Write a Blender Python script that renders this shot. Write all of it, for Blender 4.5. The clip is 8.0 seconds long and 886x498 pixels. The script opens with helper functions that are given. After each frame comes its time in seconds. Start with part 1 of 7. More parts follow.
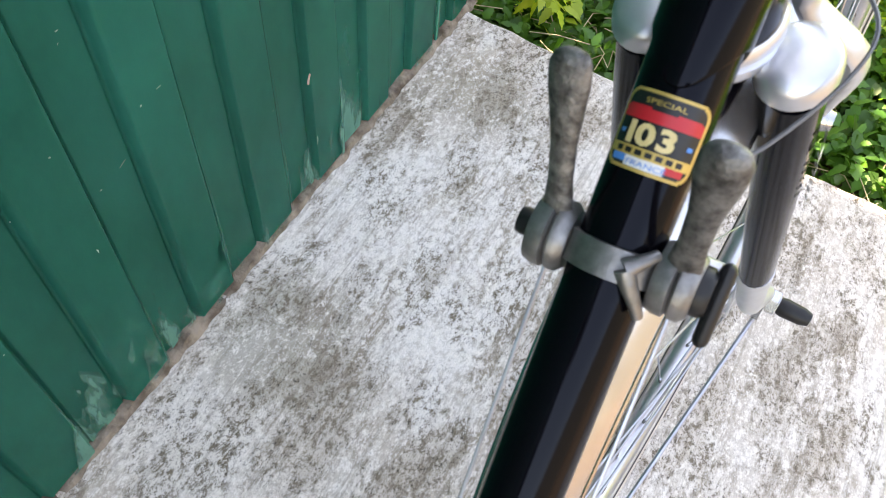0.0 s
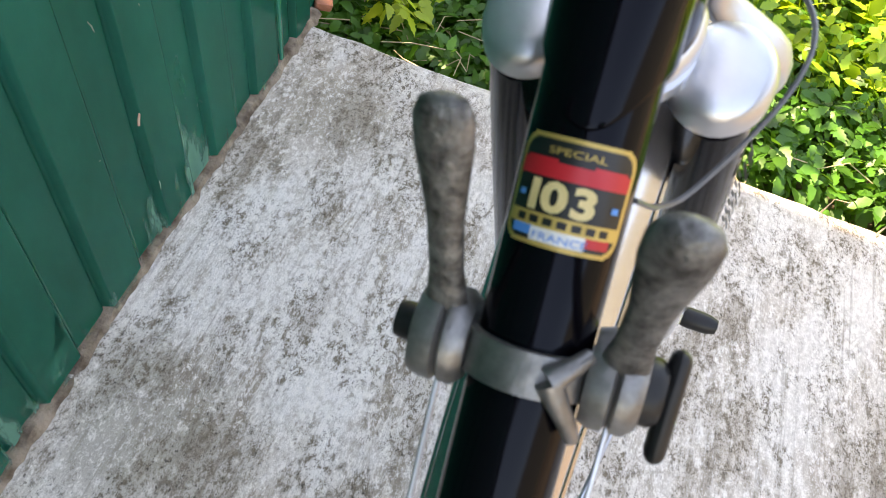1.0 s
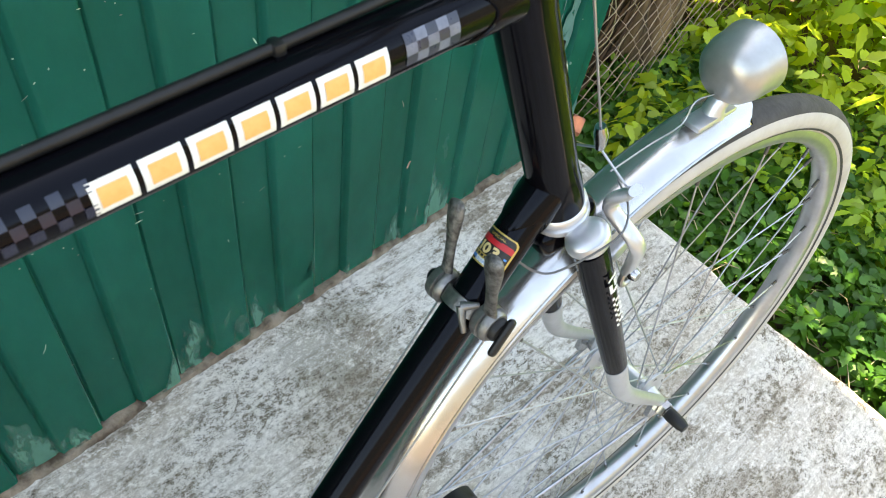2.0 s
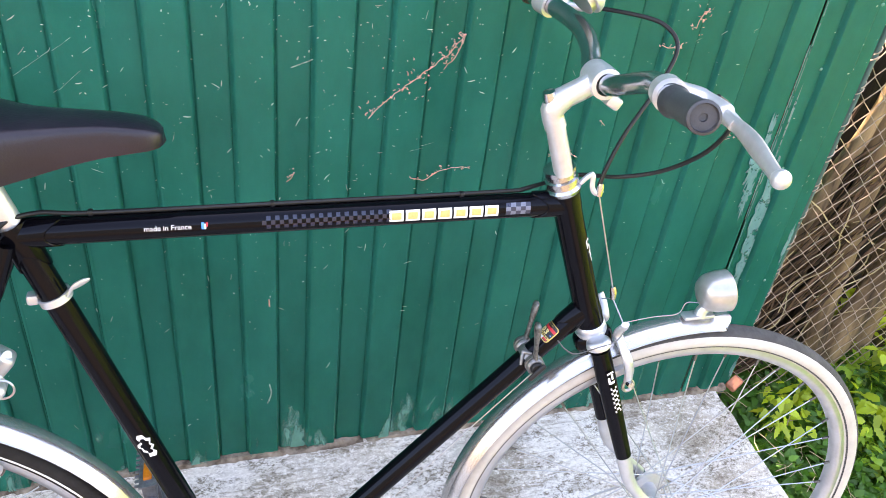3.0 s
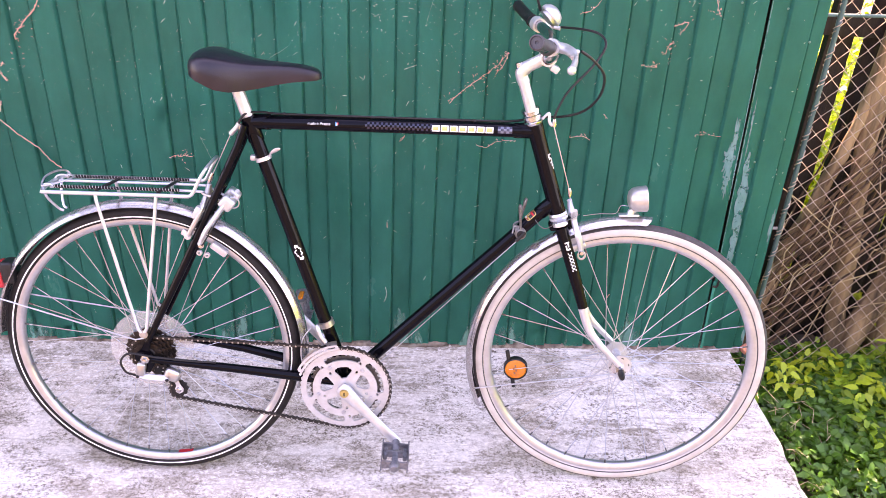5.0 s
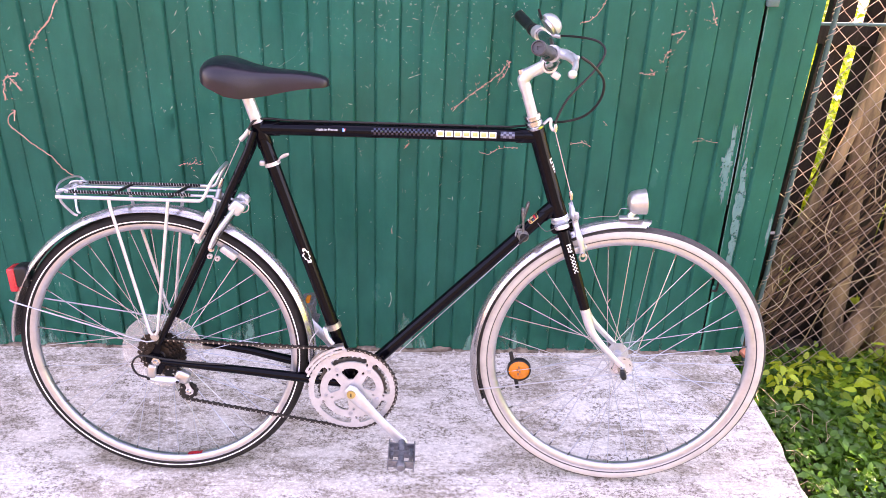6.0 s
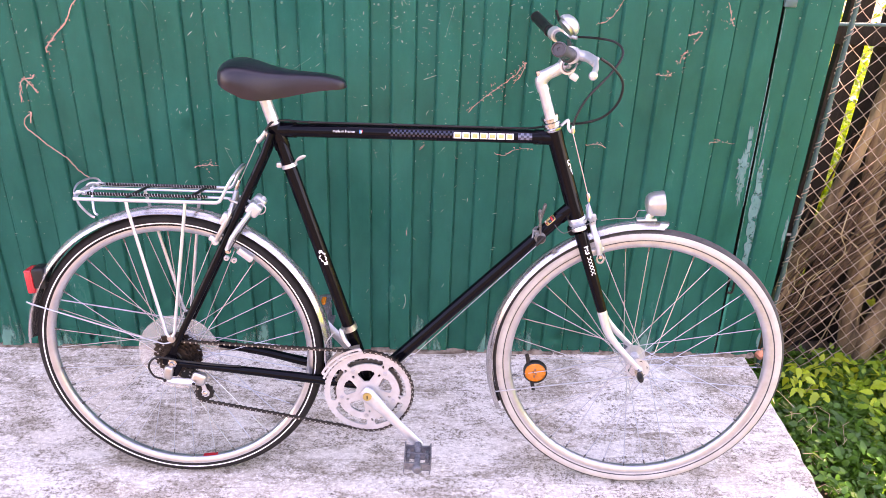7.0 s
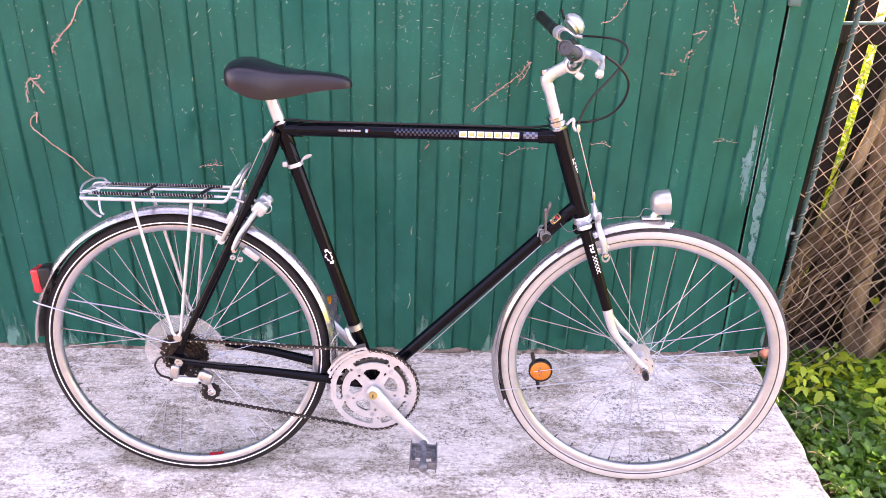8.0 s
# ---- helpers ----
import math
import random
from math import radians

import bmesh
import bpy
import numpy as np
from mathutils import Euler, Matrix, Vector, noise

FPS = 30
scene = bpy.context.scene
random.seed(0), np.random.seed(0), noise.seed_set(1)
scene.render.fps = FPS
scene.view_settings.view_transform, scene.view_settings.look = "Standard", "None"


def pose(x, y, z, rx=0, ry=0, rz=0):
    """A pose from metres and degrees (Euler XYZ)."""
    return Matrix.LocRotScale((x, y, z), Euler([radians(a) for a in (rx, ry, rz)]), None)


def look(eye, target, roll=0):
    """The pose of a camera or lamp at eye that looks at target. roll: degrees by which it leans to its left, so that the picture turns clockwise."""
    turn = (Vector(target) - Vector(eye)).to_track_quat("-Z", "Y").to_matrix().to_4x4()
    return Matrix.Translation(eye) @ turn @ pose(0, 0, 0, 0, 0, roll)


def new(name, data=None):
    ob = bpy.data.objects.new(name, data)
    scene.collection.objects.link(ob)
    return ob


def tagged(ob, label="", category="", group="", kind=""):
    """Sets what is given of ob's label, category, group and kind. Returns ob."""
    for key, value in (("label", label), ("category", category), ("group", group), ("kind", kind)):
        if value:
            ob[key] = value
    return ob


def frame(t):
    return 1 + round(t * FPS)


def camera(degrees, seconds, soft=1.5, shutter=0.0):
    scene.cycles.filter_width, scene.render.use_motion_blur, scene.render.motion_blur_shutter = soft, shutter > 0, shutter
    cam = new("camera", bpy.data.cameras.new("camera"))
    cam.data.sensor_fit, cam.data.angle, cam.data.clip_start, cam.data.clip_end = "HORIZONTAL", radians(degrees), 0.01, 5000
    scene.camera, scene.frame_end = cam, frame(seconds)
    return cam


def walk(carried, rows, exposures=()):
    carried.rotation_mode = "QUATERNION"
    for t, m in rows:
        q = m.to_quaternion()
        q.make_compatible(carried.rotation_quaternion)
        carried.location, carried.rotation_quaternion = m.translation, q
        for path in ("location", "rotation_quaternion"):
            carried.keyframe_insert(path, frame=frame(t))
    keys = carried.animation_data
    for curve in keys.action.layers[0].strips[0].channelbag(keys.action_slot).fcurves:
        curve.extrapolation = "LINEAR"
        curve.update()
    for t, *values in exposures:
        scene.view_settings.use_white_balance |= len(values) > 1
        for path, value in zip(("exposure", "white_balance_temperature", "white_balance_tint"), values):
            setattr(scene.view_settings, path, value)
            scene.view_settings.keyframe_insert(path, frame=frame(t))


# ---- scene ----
cam = camera(57.4, 8.0, 0.6)
cam.data.dof.use_dof, cam.data.dof.focus_distance, cam.data.dof.aperture_fstop = True, 1.7, 34.0
PATH = [
    (0, (0.6574, -0.3872, 0.8144), (1.6794, 0.0326, -0.8528), 7.82),
    (0.5, (0.7050, -0.3748, 0.7701), (1.8322, -0.2337, -0.8759), 13.99),
    (1, (0.7172, -0.3685, 0.7702), (1.8672, -0.2146, -0.8588), 12.76),
    (1.5, (0.6973, -0.3926, 0.8015), (1.8226, -0.1755, -0.8376), 14.22),
    (1.7, (0.6451, -0.4381, 0.8867), (1.7349, -0.0519, -0.7463), 12.91),
    (1.8, (0.6172, -0.4694, 0.9411), (1.6745, 0.0356, -0.6806), 11.82),
    (2, (0.5629, -0.5476, 1.0354), (1.5434, 0.1990, -0.5398), 12.06),
    (2.2, (0.5199, -0.6384, 1.1263), (1.4025, 0.3271, -0.3866), 11.14),
    (3.3, (0.4063, -1.2332, 1.3477), (0.8128, 0.3706, 0.2242), 6.84),
    (3.5, (0.4305, -1.3394, 1.3529), (0.6836, 0.3033, 0.2405), 5.65),
    (4, (0.5223, -1.5827, 1.3814), (0.5362, 0.0809, 0.2713), 3.57),
    (4.5, (0.5549, -1.7622, 1.4071), (0.5833, -0.0673, 0.3457), 3.11),
    (5, (0.5585, -1.9322, 1.4322), (0.6634, -0.1986, 0.4405), 2.98),
    (6.5, (0.5350, -1.9845, 1.4233), (0.6338, -0.2301, 0.4682), 2.52),
    (7, (0.5246, -1.9763, 1.4256), (0.6123, -0.2218, 0.4694), 2.45),
    (7.5, (0.5238, -1.9787, 1.4198), (0.6043, -0.2227, 0.4659), 2.32),
    (8, (0.5144, -1.9822, 1.4217), (0.5995, -0.2259, 0.4688), 2.31),
]
walk(cam, [(t, look(eye, target, roll)) for t, eye, target, roll in PATH],
     [(0, 3.3, 10300, 18), (0.5, 3.03, 10300, 18), (1.5, 3.06, 10200, 14), (2.2, 3.12, 10000, 8), (3.3, 3.68, 8900, 30), (4.5, 3.6, 9100, 48), (8, 3.54, 9150, 46)])

# world and sun
SUN_ELEVATION, SUN_TURN = 52.0, 1.5  # degrees; the sun stands behind the garage
world = bpy.data.worlds.new("world")
scene.world = world
world.use_nodes = True
sky = world.node_tree.nodes.new("ShaderNodeTexSky")
sky.sky_type = "NISHITA"
sky.sun_disc = False
sky.sun_elevation = radians(SUN_ELEVATION)
sky.sun_rotation = radians(SUN_TURN)
world.node_tree.links.new(sky.outputs[0], world.node_tree.nodes["Background"].inputs[0])
world.node_tree.nodes["Background"].inputs[1].default_value = 0.15
sun = new("sun", bpy.data.lights.new("sun", "SUN"))
sun.data.energy, sun.data.angle, sun.data.color = 4.0, radians(0.6), (1.0, 0.93, 0.82)
_e, _a = radians(SUN_ELEVATION), radians(SUN_TURN)
sun.matrix_world = look((0, 0, 0), (-math.sin(_a) * math.cos(_e), -math.cos(_a) * math.cos(_e), -math.sin(_e)))

# materials
SLOPE = 0.0935  # the concrete apron falls away from the garage


def mat(name, color, rough=0.5, metal=0.0, other=None, scale=8.0, bump=0.0, bscale=120.0, stretch=(1, 1, 1), spread=0.5, coat=0.0, island=0.0, rvar=0.1, spec=0.5):
    """A surface whose colour drifts between two tones at two scales, with fine relief and uneven gloss."""
    m = bpy.data.materials.new(name)
    m.use_nodes = True
    nt = m.node_tree
    b = nt.nodes["Principled BSDF"]
    b.inputs["Metallic"].default_value = metal
    b.inputs["Coat Weight"].default_value = coat
    b.inputs["Specular IOR Level"].default_value = spec
    co = nt.nodes.new("ShaderNodeTexCoord")
    mp = nt.nodes.new("ShaderNodeMapping")
    mp.inputs["Scale"].default_value = stretch
    nt.links.new(co.outputs["Object"], mp.inputs[0])
    n1 = nt.nodes.new("ShaderNodeTexNoise")
    n1.inputs["Scale"].default_value, n1.inputs["Detail"].default_value, n1.inputs["Roughness"].default_value = scale, 8, 0.62
    nt.links.new(mp.outputs[0], n1.inputs["Vector"])
    ramp = nt.nodes.new("ShaderNodeMapRange")
    ramp.inputs["From Min"].default_value, ramp.inputs["From Max"].default_value = 0.5 - spread / 2, 0.5 + spread / 2
    nt.links.new(n1.outputs["Fac"], ramp.inputs["Value"])
    mix = nt.nodes.new("ShaderNodeMix")
    mix.data_type = "RGBA"
    mix.inputs["A"].default_value = (*color, 1)
    mix.inputs["B"].default_value = (*(other or [c * 0.75 for c in color]), 1)
    nt.links.new(ramp.outputs[0], mix.inputs["Factor"])
    col = mix.outputs["Result"]
    if island:
        g = nt.nodes.new("ShaderNodeNewGeometry")
        hs = nt.nodes.new("ShaderNodeHueSaturation")
        v = nt.nodes.new("ShaderNodeMapRange")
        v.inputs["To Min"].default_value, v.inputs["To Max"].default_value = 1 - island, 1 + island
        nt.links.new(g.outputs["Random Per Island"], v.inputs["Value"])
        nt.links.new(v.outputs[0], hs.inputs["Value"])
        nt.links.new(col, hs.inputs["Color"])
        col = hs.outputs[0]
    nt.links.new(col, b.inputs["Base Color"])
    rr = nt.nodes.new("ShaderNodeMapRange")
    rr.inputs["To Min"].default_value, rr.inputs["To Max"].default_value = max(0.02, rough - rvar), min(1, rough + rvar)
    nt.links.new(n1.outputs["Fac"], rr.inputs["Value"])
    nt.links.new(rr.outputs[0], b.inputs["Roughness"])
    if bump:
        n2 = nt.nodes.new("ShaderNodeTexNoise")
        n2.inputs["Scale"].default_value, n2.inputs["Detail"].default_value = bscale, 5
        nt.links.new(mp.outputs[0], n2.inputs["Vector"])
        bp = nt.nodes.new("ShaderNodeBump")
        bp.inputs["Strength"].default_value, bp.inputs["Distance"].default_value = bump, 0.004
        nt.links.new(n2.outputs["Fac"], bp.inputs["Height"])
        nt.links.new(bp.outputs[0], b.inputs["Normal"])
    return m


BLACK_PAINT = mat("black_paint", (0.0012, 0.0012, 0.0022), 0.13, 0, (0.003, 0.0026, 0.0036), 14, spread=0.9, rvar=0.05, spec=0.13)
BLACK_PAINT.node_tree.nodes["Principled BSDF"].inputs["Specular Tint"].default_value = (0.78, 0.84, 1.0, 1)  # blue painted into the reflections, standing in for the sky's colour
CHROME = mat("chrome", (0.52, 0.535, 0.57), 0.22, 1, (0.36, 0.355, 0.36), 30, 0.03, 90, rvar=0.08)
ALLOY = mat("alloy", (0.52, 0.51, 0.5), 0.36, 0.9, (0.34, 0.33, 0.32), 40, 0.06, 160)
BRIGHT_ALLOY = mat("bright_alloy", (0.6, 0.61, 0.635), 0.32, 0.6, (0.44, 0.44, 0.45), 40, 0.04, 160)
WORN_ALLOY = mat("worn_alloy", (0.23, 0.225, 0.215), 0.5, 0.65, (0.035, 0.032, 0.03), 190, 0.3, 420, spread=0.35)
RIM_ALLOY = mat("rim_alloy", (0.52, 0.53, 0.56), 0.34, 0.85, (0.4, 0.4, 0.42), 40, 0.06, 160)
CHAIN_STEEL = mat("oily_chain", (0.008, 0.0065, 0.006), 0.42, 0.0, (0.026, 0.021, 0.018), 150, 0.1, 300)
GUARD_CHROME = mat("guard_chrome", (0.6, 0.59, 0.6), 0.22, 0.85, (0.42, 0.4, 0.39), 24, 0.03, 120, rvar=0.1)
SATIN_PLATE = mat("satin_plate", (0.62, 0.64, 0.68), 0.34, 0.75, (0.5, 0.51, 0.54), 40, 0.05, 160)
LAMP_SHELL = mat("lamp_shell", (0.46, 0.46, 0.46), 0.32, 0.7, (0.34, 0.335, 0.33), 40, 0.04, 160)
STEEL_WIRE = mat("steel_wire", (0.52, 0.545, 0.6), 0.34, 0.85, (0.36, 0.37, 0.4), 60)
NIPPLE = mat("tarnished_nipple", (0.16, 0.15, 0.14), 0.5, 0.6, (0.08, 0.075, 0.07), 200)
OILY_SPROCKET = mat("oily_sprocket", (0.06, 0.047, 0.04), 0.36, 0.7, (0.015, 0.012, 0.01), 130, 0.1, 300, spread=0.4)
DARK_STEEL = mat("dark_steel", (0.03, 0.026, 0.024), 0.42, 0.5, (0.012, 0.0105, 0.01), 120, 0.1, 300)
RUBBER = mat("rubber", (0.01, 0.0095, 0.01), 0.7, 0, (0.026, 0.023, 0.022), 60, 0.15, 300, spec=0.15)
DUSTY_RUBBER = mat("dusty_rubber", (0.085, 0.08, 0.077), 0.8, 0, (0.04, 0.037, 0.036), 60, 0.15, 300, spread=0.6, spec=0.15)
PALE_RUBBER = mat("pale_rubber", (0.56, 0.52, 0.48), 0.75, 0, (0.36, 0.32, 0.29), 30, 0.12, 260, spread=0.7)
WHITE_STRIPE = mat("white_stripe", (0.82, 0.81, 0.8), 0.5, 0, (0.7, 0.69, 0.67), 60)
BLACK_PLASTIC = mat("black_plastic", (0.006, 0.006, 0.007), 0.42, 0, (0.014, 0.014, 0.014), 80, 0.08, 300, spec=0.3)
GREY_GRIP = mat("grey_grip", (0.016, 0.016, 0.02), 0.5, 0, (0.055, 0.055, 0.062), 90, 0.1, 400)
SADDLE_VINYL = mat("saddle_vinyl", (0.006, 0.0045, 0.009), 0.32, 0, (0.016, 0.011, 0.018), 14, 0.1, 500, spread=0.5, rvar=0.1, spec=0.36)
GREY_PEDAL = mat("grey_pedal", (0.24, 0.245, 0.27), 0.4, 0.6, (0.1, 0.1, 0.11), 120, 0.15, 260)
AMBER = mat("amber_plastic", (0.72, 0.2, 0.006), 0.2, 0, (0.5, 0.12, 0.004), 200, 0.5, 500, coat=0.5)
RED_PLASTIC = mat("red_plastic", (0.55, 0.012, 0.02), 0.18, 0, (0.4, 0.01, 0.02), 200, 0.4, 500, coat=0.5)
GOLD_INK = mat("gold_ink", (0.62, 0.42, 0.12), 0.4, 0.3, (0.5, 0.34, 0.1), 200)
RED_INK = mat("red_ink", (0.62, 0.02, 0.03), 0.4)
BLUE_INK = mat("blue_ink", (0.03, 0.28, 0.72), 0.4)
WHITE_INK = mat("white_ink", (0.78, 0.77, 0.75), 0.4, 0, (0.62, 0.6, 0.58), 300)
NAVY_INK = mat("navy_ink", (0.018, 0.024, 0.055), 0.3, 0, (0.012, 0.016, 0.035), 300)
PALE_BLUE_INK = mat("pale_blue_ink", (0.15, 0.17, 0.23), 0.3, 0, (0.1, 0.11, 0.16), 300)
FAINT_INK = mat("faint_ink", (0.008, 0.011, 0.03), 0.22, 0, (0.007, 0.01, 0.028), 300)
ORANGE_INK = mat("orange_ink", (0.8, 0.43, 0.16), 0.4, 0, (0.72, 0.35, 0.11), 300)
CREAM_INK = mat("cream_ink", (0.72, 0.58, 0.3), 0.4, 0, (0.6, 0.46, 0.2), 300)
BLACK_INK = mat("black_ink", (0.01, 0.01, 0.01), 0.4)
BRASS = mat("brass", (0.65, 0.5, 0.2), 0.3, 1)
GREEN_PAINT = mat("green_paint", (0.0002, 0.142, 0.1), 0.24, 0, (0.0008, 0.225, 0.168), 4.2, 0.03, 60, (1.6, 1, 0.7), spread=0.42, rvar=0.1, spec=0.24)
WHITE_FLECK = mat("white_fleck", (0.36, 0.58, 0.48), 0.6, 0, (0.1, 0.32, 0.23), 40, island=0.45)
CONCRETE_EDGE = mat("dirty_mortar", (0.27, 0.215, 0.17), 0.95, 0, (0.07, 0.047, 0.032), 32, 1.0, 150, spread=0.25)
RUST = mat("rust", (0.3, 0.12, 0.05), 0.9, 0.1, (0.15, 0.06, 0.03), 60, 0.4, 200)
VINE = mat("dried_vine", (0.58, 0.44, 0.36), 0.85, 0, (0.42, 0.23, 0.17), 60, 0.3, 300, island=0.25)
STRAW = mat("dry_stem", (0.5, 0.4, 0.24), 0.85, 0, (0.32, 0.23, 0.13), 40, 0.3, 200, island=0.3)
BARK = mat("bark", (0.36, 0.235, 0.13), 0.9, 0, (0.035, 0.021, 0.012), 26, 1.0, 90, (1, 1, 0.14), spread=0.4)
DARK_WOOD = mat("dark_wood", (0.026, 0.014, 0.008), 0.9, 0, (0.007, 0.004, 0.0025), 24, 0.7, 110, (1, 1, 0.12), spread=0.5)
SCREW_PAINT = mat("screw_paint", (0.07, 0.27, 0.2), 0.45, 0, (0.04, 0.2, 0.14), 60)
FENCE_WIRE = mat("fence_wire", (0.66, 0.52, 0.43), 0.6, 0.25, (0.24, 0.16, 0.12), 30, 0.2, 300)
POST_PAINT = mat("grey_green_paint", (0.035, 0.1, 0.1), 0.6, 0.1, (0.06, 0.11, 0.105), 30, 0.3, 160, spread=0.5)
SOIL = mat("soil", (0.085, 0.062, 0.042), 1.0, 0, (0.13, 0.1, 0.07), 9, 0.9, 60)
ROOFING = mat("roofing_felt", (0.08, 0.08, 0.085), 0.9, 0, (0.12, 0.12, 0.12), 12, 0.4, 200)
PLASTER = mat("rough_plaster", (0.12, 0.12, 0.1), 0.9, 0, (0.09, 0.09, 0.075), 6, 0.4, 80)


def leaf_mat(name, a, b, trans):
    """Thin leaf: waxy top with light passing through."""
    m = mat(name, a, 0.45, 0, b, 6, 0.15, 60, spread=0.7, island=0.45)
    nt = m.node_tree
    p = nt.nodes["Principled BSDF"]
    t = nt.nodes.new("ShaderNodeBsdfTranslucent")
    t.inputs[0].default_value = (*trans, 1)
    mx = nt.nodes.new("ShaderNodeMixShader")
    mx.inputs[0].default_value = 0.42
    nt.links.new(p.outputs[0], mx.inputs[1])
    nt.links.new(t.outputs[0], mx.inputs[2])
    nt.links.new(mx.outputs[0], nt.nodes["Material Output"].inputs[0])
    return m


# Darker copy for the bed by the slab, its shade put into the green.
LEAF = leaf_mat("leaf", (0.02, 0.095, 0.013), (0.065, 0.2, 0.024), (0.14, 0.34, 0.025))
# Lighter copy of the same leaf with sunlight painted into its colour.
LEAF_PAINTED_SUN = leaf_mat("sunny_leaf", (0.1, 0.24, 0.02), (0.27, 0.42, 0.034), (0.46, 0.6, 0.04))
# Young sprigs' own yellow-green, also painted sunshine for far bed and hedge.
LEAF_YOUNG_SUNLIT = leaf_mat("young_leaf", (0.26, 0.38, 0.025), (0.4, 0.5, 0.04), (0.64, 0.7, 0.04))


def clear_plastic():
    m = mat("clear_plastic", (0.62, 0.6, 0.58), 0.35, 0, (0.5, 0.48, 0.46), 30, 0.1, 200)
    nt = m.node_tree
    t = nt.nodes.new("ShaderNodeBsdfTransparent")
    mx = nt.nodes.new("ShaderNodeMixShader")
    mx.inputs[0].default_value = 0.68
    nt.links.new(nt.nodes["Principled BSDF"].outputs[0], mx.inputs[1])
    nt.links.new(t.outputs[0], mx.inputs[2])
    nt.links.new(mx.outputs[0], nt.nodes["Material Output"].inputs[0])
    return m


CLEAR_PLASTIC = clear_plastic()


def smear(m, scale, lo, hi):
    """Thins a coat out into the surface beneath along a ragged, broken edge."""
    nt = m.node_tree
    co = nt.nodes.new("ShaderNodeTexCoord")
    n = nt.nodes.new("ShaderNodeTexNoise")
    n.inputs["Scale"].default_value, n.inputs["Detail"].default_value, n.inputs["Roughness"].default_value = scale, 7, 0.7
    nt.links.new(co.outputs["Object"], n.inputs["Vector"])
    r = nt.nodes.new("ShaderNodeMapRange")
    r.inputs["From Min"].default_value, r.inputs["From Max"].default_value = lo, hi
    nt.links.new(n.outputs["Fac"], r.inputs["Value"])
    t = nt.nodes.new("ShaderNodeBsdfTransparent")
    mx = nt.nodes.new("ShaderNodeMixShader")
    nt.links.new(r.outputs[0], mx.inputs[0])
    nt.links.new(t.outputs[0], mx.inputs[1])
    nt.links.new(nt.nodes["Principled BSDF"].outputs[0], mx.inputs[2])
    nt.links.new(mx.outputs[0], nt.nodes["Material Output"].inputs[0])


SCRAPE = mat("scraped_undercoat", (0.11, 0.235, 0.24), 0.6, 0, (0.045, 0.17, 0.155), 40, 0.1, 200, (1, 1, 0.4), spread=0.4, spec=0.25)
smear(SCRAPE, 46, 0.36, 0.46)


def concrete():
    """Weathered brushed concrete: pale laitance, streaks along x, dark lichen specks."""
    m = bpy.data.materials.new("concrete")
    m.use_nodes = True
    nt = m.node_tree
    N, K = nt.nodes.new, nt.links.new
    b = nt.nodes["Principled BSDF"]
    co = N("ShaderNodeTexCoord")

    def noise_(scale, stretch, detail=8, rough=0.6):
        mp = N("ShaderNodeMapping")
        mp.inputs["Scale"].default_value = stretch
        K(co.outputs["Object"], mp.inputs[0])
        n = N("ShaderNodeTexNoise")
        n.inputs["Scale"].default_value, n.inputs["Detail"].default_value, n.inputs["Roughness"].default_value = scale, detail, rough
        K(mp.outputs[0], n.inputs["Vector"])
        return n.outputs["Fac"]

    def ranged(v, a, z, lo=0.0, hi=1.0):
        r = N("ShaderNodeMapRange")
        r.inputs["From Min"].default_value, r.inputs["From Max"].default_value = a, z
        r.inputs["To Min"].default_value, r.inputs["To Max"].default_value = lo, hi
        K(v, r.inputs["Value"])
        return r.outputs[0]

    def blend(f, a, z):
        x = N("ShaderNodeMix")
        x.data_type = "RGBA"
        K(f, x.inputs["Factor"])
        for sock, v in (("A", a), ("B", z)):
            if isinstance(v, tuple):
                x.inputs[sock].default_value = (*v, 1)
            else:
                K(v, x.inputs[sock])
        return x.outputs["Result"]

    big = noise_(2.6, (0.6, 1, 1), 6)
    patch = noise_(7, (0.5, 1, 1), 7, 0.65)
    streak = noise_(40, (0.24, 1.0, 1), 9, 0.75)
    lines = noise_(120, (0.04, 1.0, 1), 4, 0.6)
    fine = noise_(120, (0.7, 1, 1), 10, 0.84)
    clump = noise_(17, (0.55, 1, 1), 5, 0.7)
    grain = noise_(330, (0.8, 1, 1), 3, 0.7)
    speck = noise_(230, (0.85, 1, 1), 6, 0.75)
    c = blend(ranged(big, 0.38, 0.6), (0.5, 0.42, 0.35), (0.615, 0.552, 0.494))
    c = blend(ranged(patch, 0.5, 0.58, 0, 0.85), c, (0.69, 0.638, 0.587))
    # old cement smears and damp blotches
    for (cx, cy, rad), tint_, most in (((1.17, -0.2, 0.27), (0.74, 0.71, 0.68), 0.9), ((0.62, -0.3, 0.28), (0.66, 0.62, 0.58), 0.55), ((1.41, -0.1, 0.09), (0.24, 0.2, 0.14), 0.6), ((0.97, -0.1, 0.1), (0.22, 0.19, 0.13), 0.6), ((0.62, -0.95, 0.16), (0.5, 0.36, 0.24), 0.35), ((-0.35, -0.25, 0.2), (0.5, 0.38, 0.28), 0.3)):
        far = N("ShaderNodeVectorMath")
        far.operation = "DISTANCE"
        K(co.outputs["Object"], far.inputs[0])
        far.inputs[1].default_value = (cx, cy, SLOPE * cy)
        rough_ = N("ShaderNodeMath")
        rough_.operation = "MULTIPLY_ADD"
        K(patch, rough_.inputs[0])
        rough_.inputs[1].default_value = -1.6 * rad
        K(far.outputs["Value"], rough_.inputs[2])
        broken = N("ShaderNodeMath")
        broken.operation = "MULTIPLY"
        K(ranged(rough_.outputs[0], 0.2 * rad, -0.25 * rad, 0, most), broken.inputs[0])
